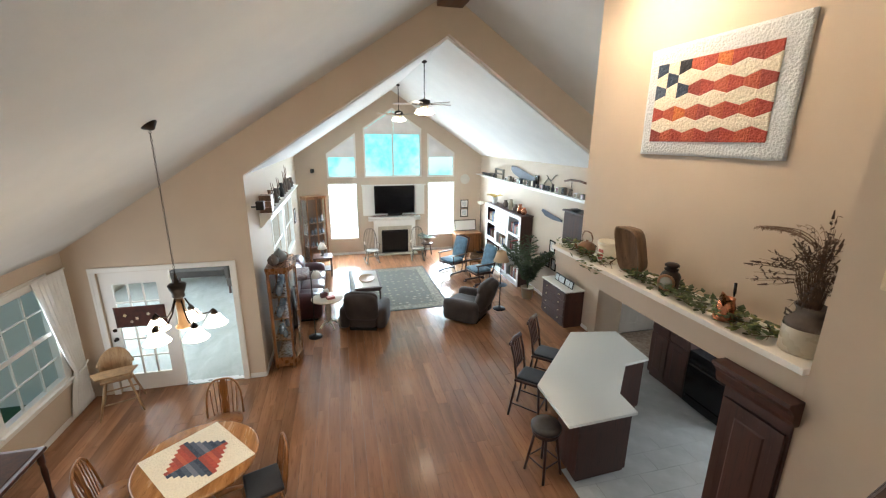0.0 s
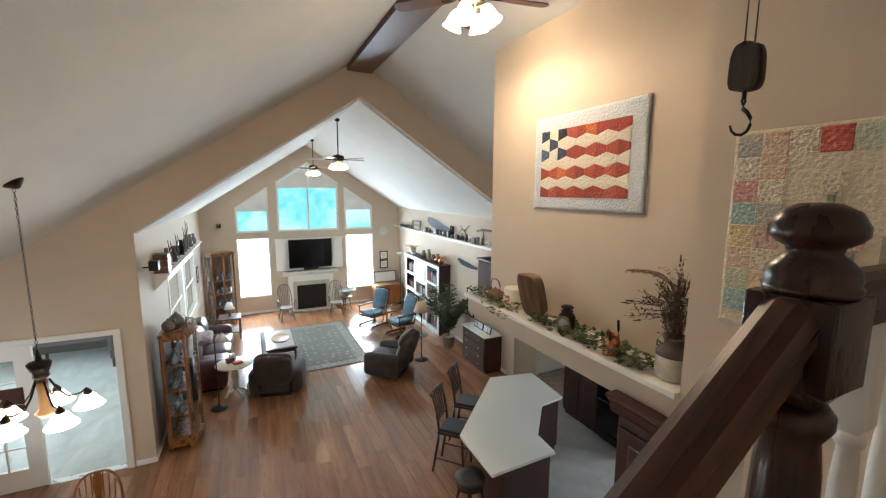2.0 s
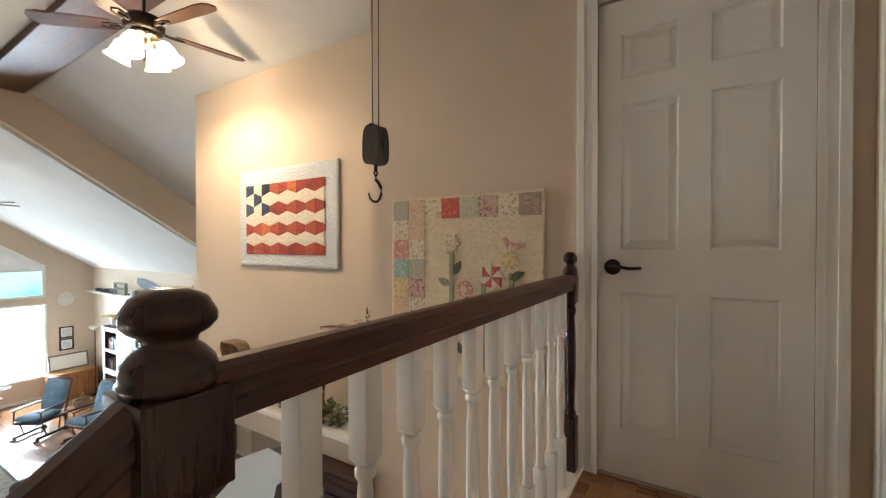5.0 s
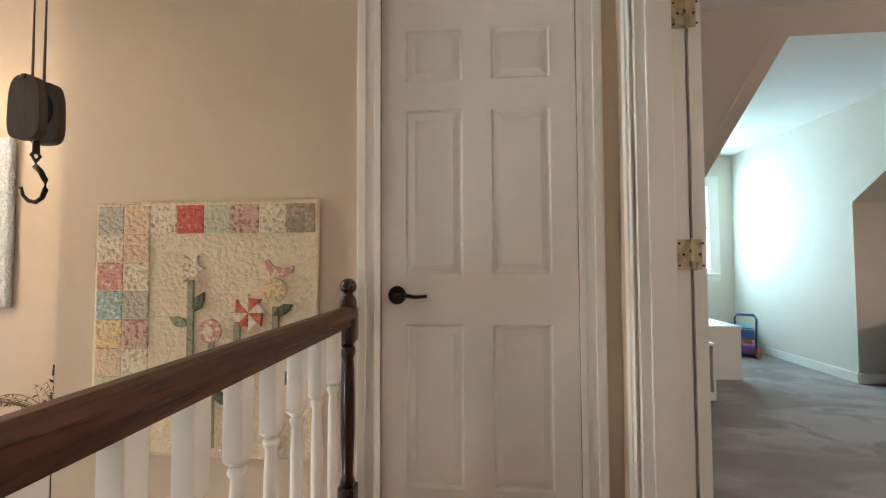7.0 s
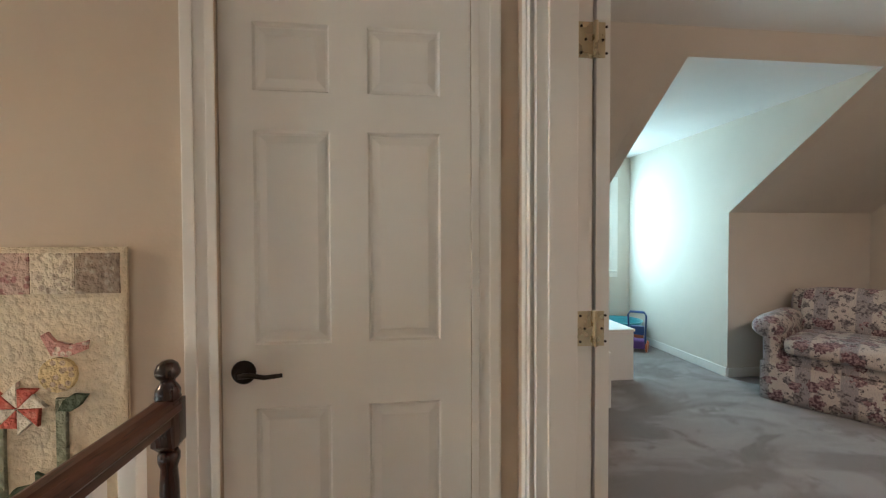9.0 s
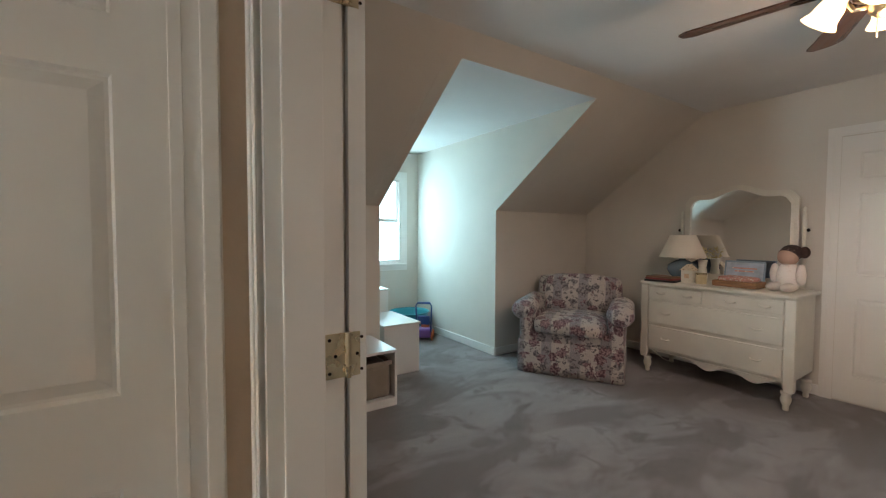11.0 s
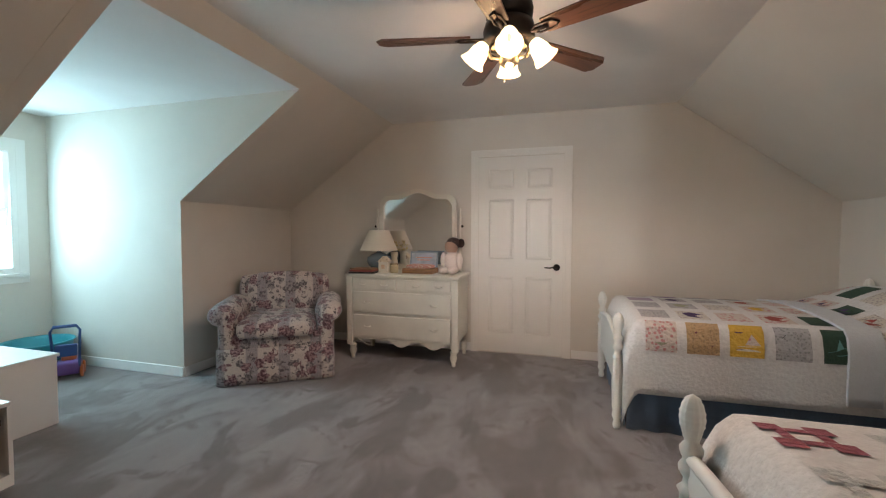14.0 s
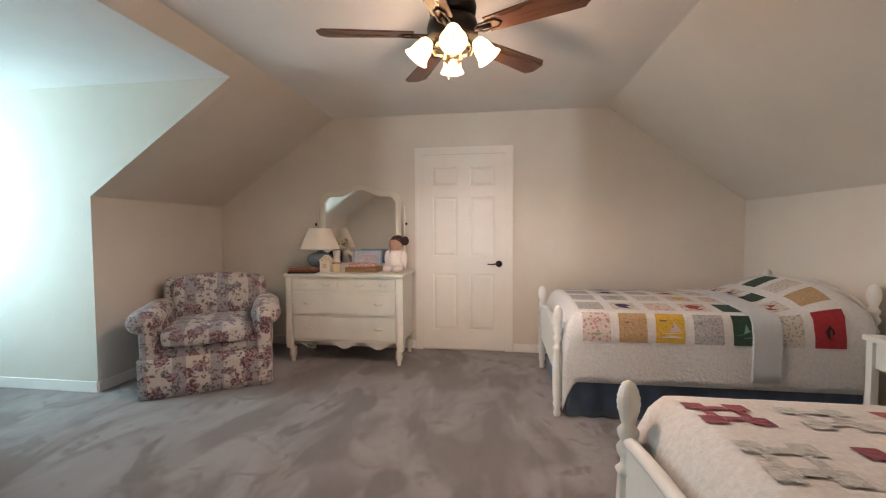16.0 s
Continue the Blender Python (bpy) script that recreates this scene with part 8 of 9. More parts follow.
part("frame", slab([arch(0.43, 0.02, 0.80, 0.07, 0.0), arch(0.43, 0.02, 0.80, 0.07, 0.045)], "y", -0.02, 0.012), CREAMF, mir, "cream carved frame")
part("bead", slab([arch(0.43, 0.02, 0.80, 0.07, 0.028), arch(0.43, 0.02, 0.80, 0.07, 0.046)], "y", -0.027, -0.0205), CREAMF, mir)
part("glass", slab([arch(0.43, 0.02, 0.80, 0.07, 0.044)], "y", -0.006, 0.0), MIRROR, mir, "silvered mirror glass")
part("back_board", slab([arch(0.43, 0.02, 0.80, 0.07, 0.03)], "y", 0.0125, 0.02), CREAMF, mir)
for sx in (-1, 1):
    part("post", lathe([(0.018, 0), (0.02, 0.05), (0.013, 0.1), (0.017, 0.25), (0.012, 0.4), (0.016, 0.55), (0.01, 0.62), (0.014, 0.64), (0.0, 0.66)], 12, m=Matrix.Translation((sx * 0.465, 0, 0))), CREAMF, mir, "turned mirror post", True)
    part("knob", lathe([(0.01, 0), (0.016, 0.012), (0.0, 0.024)], 12, m=Matrix.Translation((sx * 0.48, 0, 0.47)) @ pose(0, 0, 0, 0, sx * 90)), BRONZE, mir)
part("base_rail", box(-0.47, 0.47, -0.02, 0.02, 0.0, 0.02), CREAMF, mir)

DT = U + 0.851
lp = thing("blue_table_lamp", pose(0.93, -4.70, DT) @ Matrix.Diagonal((1.28, 1.28, 1.15, 1)), "blue glazed table lamp with cream pleated shade", "table lamp")
part("base", lathe([(0.05, 0), (0.055, 0.012), (0.045, 0.02), (0.08, 0.05), (0.098, 0.09), (0.092, 0.13), (0.05, 0.16), (0.022, 0.17), (0.018, 0.19), (0.01, 0.20), (0.01, 0.24)], 28), plain("blue_glaze", (0.16, 0.21, 0.25), 0.15, vary=0.12), lp, "blue glazed jar base", True)
rings = []
for r, z in ((0.155, 0.19), (0.15, 0.195), (0.085, 0.365), (0.08, 0.37)):
    rings.append((r, z))
part("shade", lathe(rings + [(0.076, 0.368), (0.148, 0.192)], 40), plain("cream_shade_fabric", (0.66, 0.60, 0.50), 0.85, vary=0.05), lp, "cream fabric shade", True)
bkz = DT
for k8, (w2, d2, h2, c3) in enumerate(((0.13, 0.09, 0.018, BOOKC[4]), (0.12, 0.085, 0.016, BOOKC[0]), (0.115, 0.08, 0.014, BOOKC[6]))):
    bb = thing("flat_book", pose(1.0, -4.50, bkz + 0.0005, 0, 0, 8 - 6 * k8), "dark book lying flat on the dresser", "book", "books on the dresser")
    part("cover", box(-w2, w2, -d2, d2, 0, h2, 0.002), c3, bb)
    bkz += h2 + 0.001
hs = thing("china_house", pose(0.83, -4.62, DT, 0, 0, 180), "small cream china cottage ornament", "ornament")
part("walls", box(-0.05, 0.05, -0.045, 0.045, 0, 0.11, 0.004), CREAMF, hs)
part("roof", slab([[(-0.06, 0.11), (0.06, 0.11), (0.0, 0.165)]], "y", -0.05, 0.05), PASTELS[6], hs)
part("window", box(-0.02, 0.02, -0.047, -0.0455, 0.04, 0.08), PASTELS[0], hs)
cn = thing("jar_candle", pose(0.72, -4.60, DT), "pale yellow jar candle", "candle")
part("jar", lathe([(0.04, 0), (0.043, 0.006), (0.043, 0.075), (0.04, 0.08)], 20), plain("candle_wax", (0.66, 0.55, 0.34), 0.4), cn, "", True)
part("lid", lathe([(0.044, 0.081), (0.044, 0.094), (0.0, 0.096)], 20), BRASS, cn, "", True)
fw2 = thing("white_flower_vase", pose(0.80, -4.80, DT), "small white vase of cream and yellow flowers", "vase")
part("vase", lathe([(0.03, 0), (0.045, 0.05), (0.03, 0.13), (0.04, 0.2), (0.034, 0.2)], 16), CREAMF, fw2, "", True)
bm = bmesh.new()
rnd = random.Random(21)
for q in range(70):
    a, rr = rnd.uniform(0, 6.28), rnd.uniform(0, 0.08)
    leaf_into(bm, (rr * math.cos(a), rr * math.sin(a) * 0.6, 0.2 + rnd.uniform(0, 0.09)), (rnd.uniform(-1, 1), rnd.uniform(-1, 1), rnd.uniform(0, 1)), 0.04, 0.014)
part("flowers", bm, plain("cream_petal", (0.60, 0.50, 0.26), 0.6, vary=0.25, big=30), fw2)
tray2 = thing("wicker_tray", pose(0.46, -4.66, DT), "shallow woven tray with pink cloths", "tray")
part("base", box(-0.16, 0.16, -0.1, 0.1, 0, 0.05, 0.01), WICK, tray2)
part("cloth", soft(-0.13, 0.13, -0.08, 0.08, 0.045, 0.085, 0.02, 0.006), PASTELS[2], tray2, "folded pink cloth", True)
pf = thing("framed_card", pose(0.47, -4.78, DT, -10, 0, 180), "blue picture card in a slim frame standing on the dresser", "picture")
part("frame", box(-0.15, 0.15, -0.006, 0.006, 0, 0.21, 0.003), plain("blue_card_frame", (0.25, 0.32, 0.40), 0.5), pf)
part("print", box(-0.135, 0.135, -0.008, -0.0065, 0.015, 0.195), plain("blue_card", (0.42, 0.47, 0.55), 0.5, vary=0.2, big=14), pf)
for q, (zz, w2) in enumerate(((0.14, 0.09), (0.115, 0.07))):
    part("lettering", box(-w2, w2, -0.009, -0.0082, zz, zz + 0.012), PASTELS[2], pf)
# rag doll kept to one plain mesh
bm = bmesh.new()
for x, y, z, sx, sy, sz in ((0, 0.0, 0.11, 0.085, 0.07, 0.12), (0, -0.02, 0.265, 0.068, 0.066, 0.072), (-0.05, -0.09, 0.035, 0.035, 0.08, 0.035), (0.05, -0.09, 0.035, 0.035, 0.08, 0.035), (0, 0.02, 0.295, 0.074, 0.068, 0.062), (0.08, 0.03, 0.30, 0.035, 0.03, 0.045), (-0.09, -0.02, 0.13, 0.03, 0.04, 0.08), (0.09, -0.02, 0.13, 0.03, 0.04, 0.08)):
    lathe([(math.sin(math.pi * q / 10), -math.cos(math.pi * q / 10)) for q in range(11)], 14, bm, Matrix.Translation((x, y, z)) @ Matrix.Diagonal((sx, sy, sz, 1)))


def doll_material():
    m, n, l, b = shader("doll_cloth")
    nt = m.node_tree
    sep = n.new("ShaderNodeSeparateXYZ")
    v = coords(nt)
    l.new(v, sep.inputs[0])
    col = mixed(nt, ramp(nt, sep.outputs[2], 0.205, 0.215), (0.72, 0.63, 0.57), (0.42, 0.26, 0.19))
    tilt = n.new("ShaderNodeMath")
    l.new(sep.outputs[1], tilt.inputs[0])
    l.new(sep.outputs[2], tilt.inputs[1])
    col = mixed(nt, ramp(nt, tilt.outputs[0], 0.245, 0.25), col, (0.035, 0.016, 0.012))
    col = mixed(nt, ramp(nt, noisy(nt, v, 60.0), 0.6, 0.9), col, (0.5, 0.36, 0.3))
    l.new(col, b.inputs["Base Color"])
    b.inputs["Roughness"].default_value = 0.85
    return m


doll = tagged(part("cloth_doll", bm, doll_material(), None, smooth=True), "dark-haired cloth doll in a pale dress sitting on the dresser", "doll")
doll.matrix_world = pose(0.14, -4.70, DT, 0, 0, 165)


# ---- beds ----
BEDW = plain("white_bed_paint", (0.72, 0.71, 0.66), 0.4, vary=0.04)
BLUESK = cloth("denim_blue_dust_ruffle", (0.10, 0.15, 0.23), (0.07, 0.11, 0.17), 200, 6)
QW = quilt_cloth("white_quilt_field", (0.70, 0.70, 0.69), pucker=0.4)
QW2 = quilt_cloth("ivory_quilt_field", (0.60, 0.58, 0.55), pucker=0.35)
SHEET = cloth("pale_blue_sheet", (0.55, 0.60, 0.64), (0.60, 0.64, 0.67), 300, 3)


def bed_post(h2):
    """A turned post: fluted shaft and a carved pineapple finial."""
    z = h2
    top_r = [(0.018, z - 0.14), (0.024, z - 0.125)]
    for q in range(1, 15):
        u = q / 15
        top_r.append((0.008 + 0.025 * math.sin(math.pi * (0.12 + 0.83 * u)) ** 0.7, z - 0.125 + 0.12 * u))
    bm = lathe([(0.018, 0), (0.024, 0.02), (0.018, 0.05), (0.03, 0.08), (0.024, 0.11), (0.03, 0.14), (0.034, z - 0.44), (0.033, z - 0.40), (0.031, z - 0.35), (0.028, z - 0.30), (0.036, z - 0.285), (0.022, z - 0.27), (0.020, z - 0.25),
                (0.032, z - 0.23), (0.034, z - 0.215), (0.022, z - 0.195), (0.03, z - 0.175), (0.032, z - 0.16), *top_r, (0.0, z)], 40)
    for v in bm.verts:
        a = math.atan2(v.co.y, v.co.x)
        if v.co.z > z - 0.118:
            k9 = 1 + 0.10 * math.sin(6 * a + v.co.z * 150) * math.sin(6 * a - v.co.z * 150)
        elif z - 0.445 < v.co.z < z - 0.295 and h2 > 0.5:
            k9 = 1 - 0.14 * max(0, math.sin(10 * a)) ** 2
        else:
            continue
        v.co.x *= k9
        v.co.y *= k9
    return bm


def drape_bm(x0, x1, y0, y1, ztop, zhem, crown, hem_wave=0.012, pillow_from=None, y_low=True, y_high=True):
    """A quilt over a mattress: the long axis along x; it hangs over both long sides, domed on top, with a raised end over the pillow."""
    bm = bmesh.new()
    ns, nl = 48, 56
    half = (y1 - y0) / 2
    drop = ztop - zhem
    total = half * 2 + drop * 2
    rows5 = []
    for i in range(nl + 1):
        u = i / nl
        x = x0 + (x1 - x0) * u
        lift = 0
        if pillow_from is not None:
            t2 = (x - pillow_from) / (x1 - pillow_from)
            if t2 > 0:
                lift = 0.15 * math.sin(min(1, t2 * 1.25) * math.pi / 2) ** 1.5 * (1 if t2 < 0.85 else 1 - 0.5 * (t2 - 0.85) / 0.15)
        row = []
        for j in range(ns + 1):
            s = -total / 2 + total * j / ns
            if abs(s) <= half:
                y = s
                z = ztop + crown * (1 - (s / half) ** 2) + lift * (1 - 0.6 * (abs(s) / half) ** 4)
                out = 0
            else:
                over = abs(s) - half
                y = math.copysign(half + 0.015 + 0.03 * min(1, over / 0.12) + 0.012 * math.sin(x * 11 + over * 3) * over / drop, s)
                z = ztop - over + lift * max(0, 1 - over / 0.12) * 0.4 + hem_wave * noise.noise((x * 3, s, 0)) * over / drop
            z -= foot_drop(u)
            z += 0.0015 * (noise.noise((x * 13, s * 13, 2)) - 1) + 0.001 * (noise.noise((x * 30, s * 30, 5)) - 1)
            row.append(bm.verts.new((x, (y0 + y1) / 2 + y, z)))
        rows5.append(row)
    for a, b in zip(rows5, rows5[1:]):
        for j in range(ns):
            bm.faces.new((a[j], a[j + 1], b[j + 1], b[j]))
    return bm, (x0, x1, half, total, ztop, crown, (y0 + y1) / 2, pillow_from, drop)


def foot_drop(u):
    """How far the quilt falls where it turns over the foot of the mattress."""
    return 0.2 * (1 - u / 0.06) ** 2 if u < 0.06 else 0.0


def surf(info, x, s):
    x0, x1, half, total, ztop, crown, yc, pf2, drop = info
    lift = 0
    if pf2 is not None:
        t2 = (x - pf2) / (x1 - pf2)
        if (x1 > x0 and t2 > 0) or (x1 < x0 and t2 > 0):
            lift = 0.15 * math.sin(min(1, t2 * 1.25) * math.pi / 2) ** 1.5 * (1 if t2 < 0.85 else 1 - 0.5 * (t2 - 0.85) / 0.15)
    if abs(s) <= half:
        return Vector((x, yc + s, ztop + crown * (1 - (s / half) ** 2) + lift * (1 - 0.6 * (abs(s) / half) ** 4) + 0.0008 - foot_drop((x - x0) / (x1 - x0))))
    over = abs(s) - half
    y = math.copysign(half + 0.015 + 0.03 * min(1, over / 0.12) + 0.012 * math.sin(x * 11 + over * 3) * over / drop + 0.006, s)
    return Vector((x, yc + y, ztop - over + lift * max(0, 1 - over / 0.12) * 0.4))


def sewn(info, xa, xb, sa, sb, n7=6, shape=None):
    """A block sewn on the quilt, following its surface."""
    bm = bmesh.new()
    if shape:
        vs = [bm.verts.new(surf(info, xa + (xb - xa) * u, sa + (sb - sa) * v) + Vector((0, 0, 0.0006))) for u, v in shape]
        bm.faces.new(vs)
        return bm
    g = [[bm.verts.new(surf(info, xa + (xb - xa) * i / n7, sa + (sb - sa) * j / n7)) for j in range(n7 + 1)] for i in range(n7 + 1)]
    for i in range(n7):
        for j in range(n7):
            bm.faces.new((g[i][j], g[i + 1][j], g[i + 1][j + 1], g[i][j + 1]))
    return bm


def single_bed(y0, y1, xf, foot_h, label, quilt, group="twin beds"):
    """A bed whose foot stands at xf and whose head is against the knee wall."""
    bd3 = thing("twin_bed", pose(0, 0, U), label, "bed", group)
    for yy in (y0 + 0.02, y1 - 0.02):
        part("foot_post", bed_post(foot_h), BEDW, bd3, "white turned post with carved finial", True).location = (xf, yy, 0)
        part("head_post", bed_post(foot_h + 0.17), BEDW, bd3, "white turned post with carved finial", True).location = (BX0 + 0.06, yy, 0)
        part("side_rail", box(BX0 + 0.09, xf - 0.03, yy - 0.012, yy + 0.012, 0.24, 0.36, 0.004), BEDW, bd3)
    ymid, hw = (y0 + y1) / 2, (y1 - y0) / 2 - 0.02
    ft = [(y0 + 0.04, 0.28), (y1 - 0.04, 0.28), (y1 - 0.04, foot_h - 0.2)]
    for q in range(1, 12):
        ft.append((y1 - 0.04 - (y1 - y0 - 0.08) * q / 12, foot_h - 0.2 + 0.05 * math.sin(math.pi * q / 12)))
    ft.append((y0 + 0.04, foot_h - 0.2))
    part("footboard", slab([ft], "x", xf - 0.012, xf + 0.012), BEDW, bd3, "white footboard")
    part("foot_rail", tube([(xf, y0 + 0.04, foot_h - 0.19)] + [(xf, y0 + 0.04 + (y1 - y0 - 0.08) * q / 8, foot_h - 0.19 + 0.05 * math.sin(math.pi * q / 8)) for q in range(1, 8)] + [(xf, y1 - 0.04, foot_h - 0.19)], 0.02, 8), BEDW, bd3, "", True)
    hd = [(y0 + 0.04, 0.3), (y1 - 0.04, 0.3), (y1 - 0.04, foot_h - 0.02)]
    for q in range(1, 16):
        u = q / 16
        hd.append((y1 - 0.04 - (y1 - y0 - 0.08) * u, foot_h - 0.02 + 0.16 * math.sin(math.pi * u) ** 0.7))
    hd.append((y0 + 0.04, foot_h - 0.02))
    part("headboard", slab([hd], "x", BX0 + 0.045, BX0 + 0.07), BEDW, bd3, "white arched headboard")
    part("mattress", soft(BX0 + 0.09, xf - 0.09, y0 + 0.03, y1 - 0.03, 0.34, 0.69, 0.06), SHEET, bd3, "pale mattress", True)
    part("box_spring", box(BX0 + 0.09, xf - 0.03, y0 + 0.035, y1 - 0.035, 0.2, 0.34, 0.02), SHEET, bd3)
    bm = bmesh.new()
    rows6 = []
    for j in range(4):
        t2 = j / 3
        rows6.append([bm.verts.new((xf - 0.06 - (xf - 0.06 - BX0 - 0.1) * q / 90, yy + sgn * (0.012 * math.sin(q * 0.9) * (1 - t2) + 0.01), 0.006 + 0.33 * t2)) for yy, sgn in ((y1 - 0.03, 1),) for q in range(91)])
    for a, b in zip(rows6, rows6[1:]):
        for q in range(90):
            bm.faces.new((a[q], a[q + 1], b[q + 1], b[q]))
    part("dust_ruffle", bm, BLUESK, bd3, "denim blue dust ruffle", True).modifiers.new("thickness", "SOLIDIFY").thickness = 0.004
    bm = bmesh.new()
    rows6 = []
    for j in range(4):
        t2 = j / 3
        rows6.append([bm.verts.new((xf - 0.05 + 0.01 * math.sin(q * 1.1) * (1 - t2), y0 + 0.05 + (y1 - y0 - 0.1) * q / 40, 0.006 + 0.30 * t2)) for q in range(41)])
    for a, b in zip(rows6, rows6[1:]):
        for q in range(40):
            bm.faces.new((a[q], a[q + 1], b[q + 1], b[q]))
    part("end_ruffle", bm, BLUESK, bd3, "denim blue dust ruffle", True).modifiers.new("thickness", "SOLIDIFY").thickness = 0.004
    return bd3


B1 = single_bed(-4.60, -3.58, -1.24, 0.75, "white twin bed with turned posts and picture quilt", None)
q1 = thing("picture_block_quilt", pose(0, 0, U), "white quilt with coloured picture blocks covering the bed", "quilt")
bm, info1 = drape_bm(-1.262, BX0 + 0.10, -4.62, -3.56, 0.715, 0.275, 0.04, pillow_from=-2.55)
part("field", bm, QW, q1, "white quilted field", True).modifiers.new("thickness", "SOLIDIFY").thickness = 0.012
cols3 = [quilt_cloth("block_" + n9, c3, s3, sc3) for n9, c3, s3, sc3 in (("green", (0.035, 0.075, 0.05), None, 20), ("red", (0.40, 0.03, 0.04), None, 20), ("yellow", (0.66, 0.42, 0.06), None, 20), ("white_print", (0.62, 0.58, 0.52), (0.36, 0.34, 0.33), 55), ("tan_print", (0.50, 0.34, 0.18), (0.34, 0.24, 0.14), 75), ("rose_print", (0.62, 0.55, 0.50), (0.50, 0.24, 0.24), 40), ("grey_print", (0.45, 0.45, 0.46), (0.28, 0.28, 0.28), 60), ("blue_print", (0.35, 0.40, 0.46), (0.2, 0.23, 0.3), 50), ("lavender", (0.42, 0.36, 0.44), None, 20))]
PURP, TEALP, WHP = quilt_cloth("purple_patch", (0.06, 0.03, 0.11)), quilt_cloth("teal_patch", (0.16, 0.36, 0.33)), quilt_cloth("white_patch", (0.72, 0.68, 0.62))
side_row = [5, 4, 2, 6, 0, 3, 1]
for q, ci in enumerate(side_row):
    xa = -1.385 - q * 0.222
    part("block", sewn(info1, xa, xa - 0.17, 0.53, 0.705), cols3[ci], q1)
    pats = {2: [(PURP, [(0.15, 0.75), (0.15, 0.2), (0.4, 0.2), (0.42, 0.75)]), (cols3[5], [(0.45, 0.6), (0.65, 0.25), (0.9, 0.6)]), (WHP, [(0.2, 0.8), (0.9, 0.8), (0.9, 0.62), (0.2, 0.65)])],
            0: [(TEALP, [(0.1, 0.65), (0.35, 0.6), (0.45, 0.25), (0.55, 0.5), (0.85, 0.5), (0.7, 0.7), (0.4, 0.75)])], 4: [(PRINT, [(0.25, 0.3), (0.3, 0.25), (0.8, 0.7), (0.76, 0.76)])],
            1: [(BLACK, [(0.35, 0.5), (0.5, 0.35), (0.65, 0.5), (0.55, 0.7), (0.42, 0.68)])], 6: [(BLACK, [(0.2, 0.3), (0.3, 0.2), (0.6, 0.8), (0.5, 0.85)])], 5: [(SAGEP, [(0.3, 0.7), (0.5, 0.5), (0.7, 0.7), (0.5, 0.8)])]}
    for m, sh in pats.get(ci, []):
        part("motif", sewn(info1, xa, xa - 0.17, 0.53, 0.705, shape=sh), m, q1)
fold = part("turned_edge", sewn(info1, -2.38, -2.54, -0.5, 0.94, 28), SHEET, q1, "pale sheet folded over at the pillow", True)
fold.location = (0, 0.012, 0.012)
fold.modifiers.new("thickness", "SOLIDIFY").thickness = 0.014
rnd = random.Random(33)
for r3 in range(4):
    for q in range(7):
        xa = -1.38 - q * 0.222
        sa = 0.30 - r3 * 0.235
        part("block", sewn(info1, xa, xa - 0.165, sa, sa + 0.165, 3), cols3[(6, 3, 8, 5, 7, 3, 4, 6, 0, 3, 5, 1)[(q * 5 + r3 * 7) % 12]], q1)
        if (q + 2 * r3) % 2:
            sh = [(0.2, 0.3), (0.5, 0.15), (0.85, 0.4), (0.6, 0.55), (0.7, 0.85), (0.3, 0.7)]
            part("motif", sewn(info1, xa, xa - 0.165, sa, sa + 0.165, shape=sh), rnd.choice((BLACK, REDS[3], SAGEP, cols3[2], PURP)), q1)
single_bed(-2.16, -1.14, -1.25, 0.785, "white twin bed with carved pineapple posts and shoofly quilt", None)
q2 = thing("churn_dash_quilt", pose(0, 0, U), "ivory quilt with red and grey churn-dash blocks", "quilt")
bm, info2 = drape_bm(-1.272, BX0 + 0.10, -2.20, -1.12, 0.725, 0.30, 0.045, pillow_from=-2.7)
part("field", bm, QW2, q2, "ivory quilted field", True).modifiers.new("thickness", "SOLIDIFY").thickness = 0.012
MAUVE, GREYG = quilt_cloth("mauve_red_patch", (0.27, 0.075, 0.095)), quilt_cloth("grey_green_patch", (0.47, 0.47, 0.44))
RUSTP = quilt_cloth("rust_red_patch", (0.30, 0.10, 0.10))
for q in range(5):
    for r3 in range(4):
        xa, sa = -1.375 - q * 0.242, -0.43 + r3 * 0.262
        m = GREYG if (q + r3) % 2 else RUSTP if (q + 2 * r3) % 3 == 2 else MAUVE
        W = 0.165
        for sh in ([(0, 0), (0.33, 0), (0, 0.33)], [(1, 0), (0.67, 0), (1, 0.33)], [(0, 1), (0.33, 1), (0, 0.67)], [(1, 1), (0.67, 1), (1, 0.67)], [(0.36, 0.16), (0.64, 0.16), (0.64, 0.33), (0.36, 0.33)], [(0.36, 0.67), (0.64, 0.67), (0.64, 0.84), (0.36, 0.84)], [(0.16, 0.36), (0.33, 0.36), (0.33, 0.64), (0.16, 0.64)], [(0.67, 0.36), (0.84, 0.36), (0.84, 0.64), (0.67, 0.64)], [(0.0, 0.33), (0.33, 0.0), (0.36, 0.33), (0.33, 0.36)], [(1.0, 0.33), (0.67, 0.0), (0.64, 0.33), (0.67, 0.36)], [(0.0, 0.67), (0.33, 1.0), (0.36, 0.67), (0.33, 0.64)], [(1.0, 0.67), (0.67, 1.0), (0.64, 0.67), (0.67, 0.64)]):
            part("patch", sewn(info2, xa, xa - W, sa, sa + W, shape=sh), m, q2)
ns = thing("white_nightstand", pose(BX0 + 0.24, -2.99, U) @ Matrix.Diagonal((1, 1, 1.13, 1)), "white open nightstand between the beds", "nightstand")
part("tabletop", box(-0.2, 0.2, -0.2, 0.2, 0.60, 0.625, 0.005), BEDW, ns)
part("shelf", box(-0.18, 0.18, -0.18, 0.18, 0.25, 0.27), BEDW, ns)
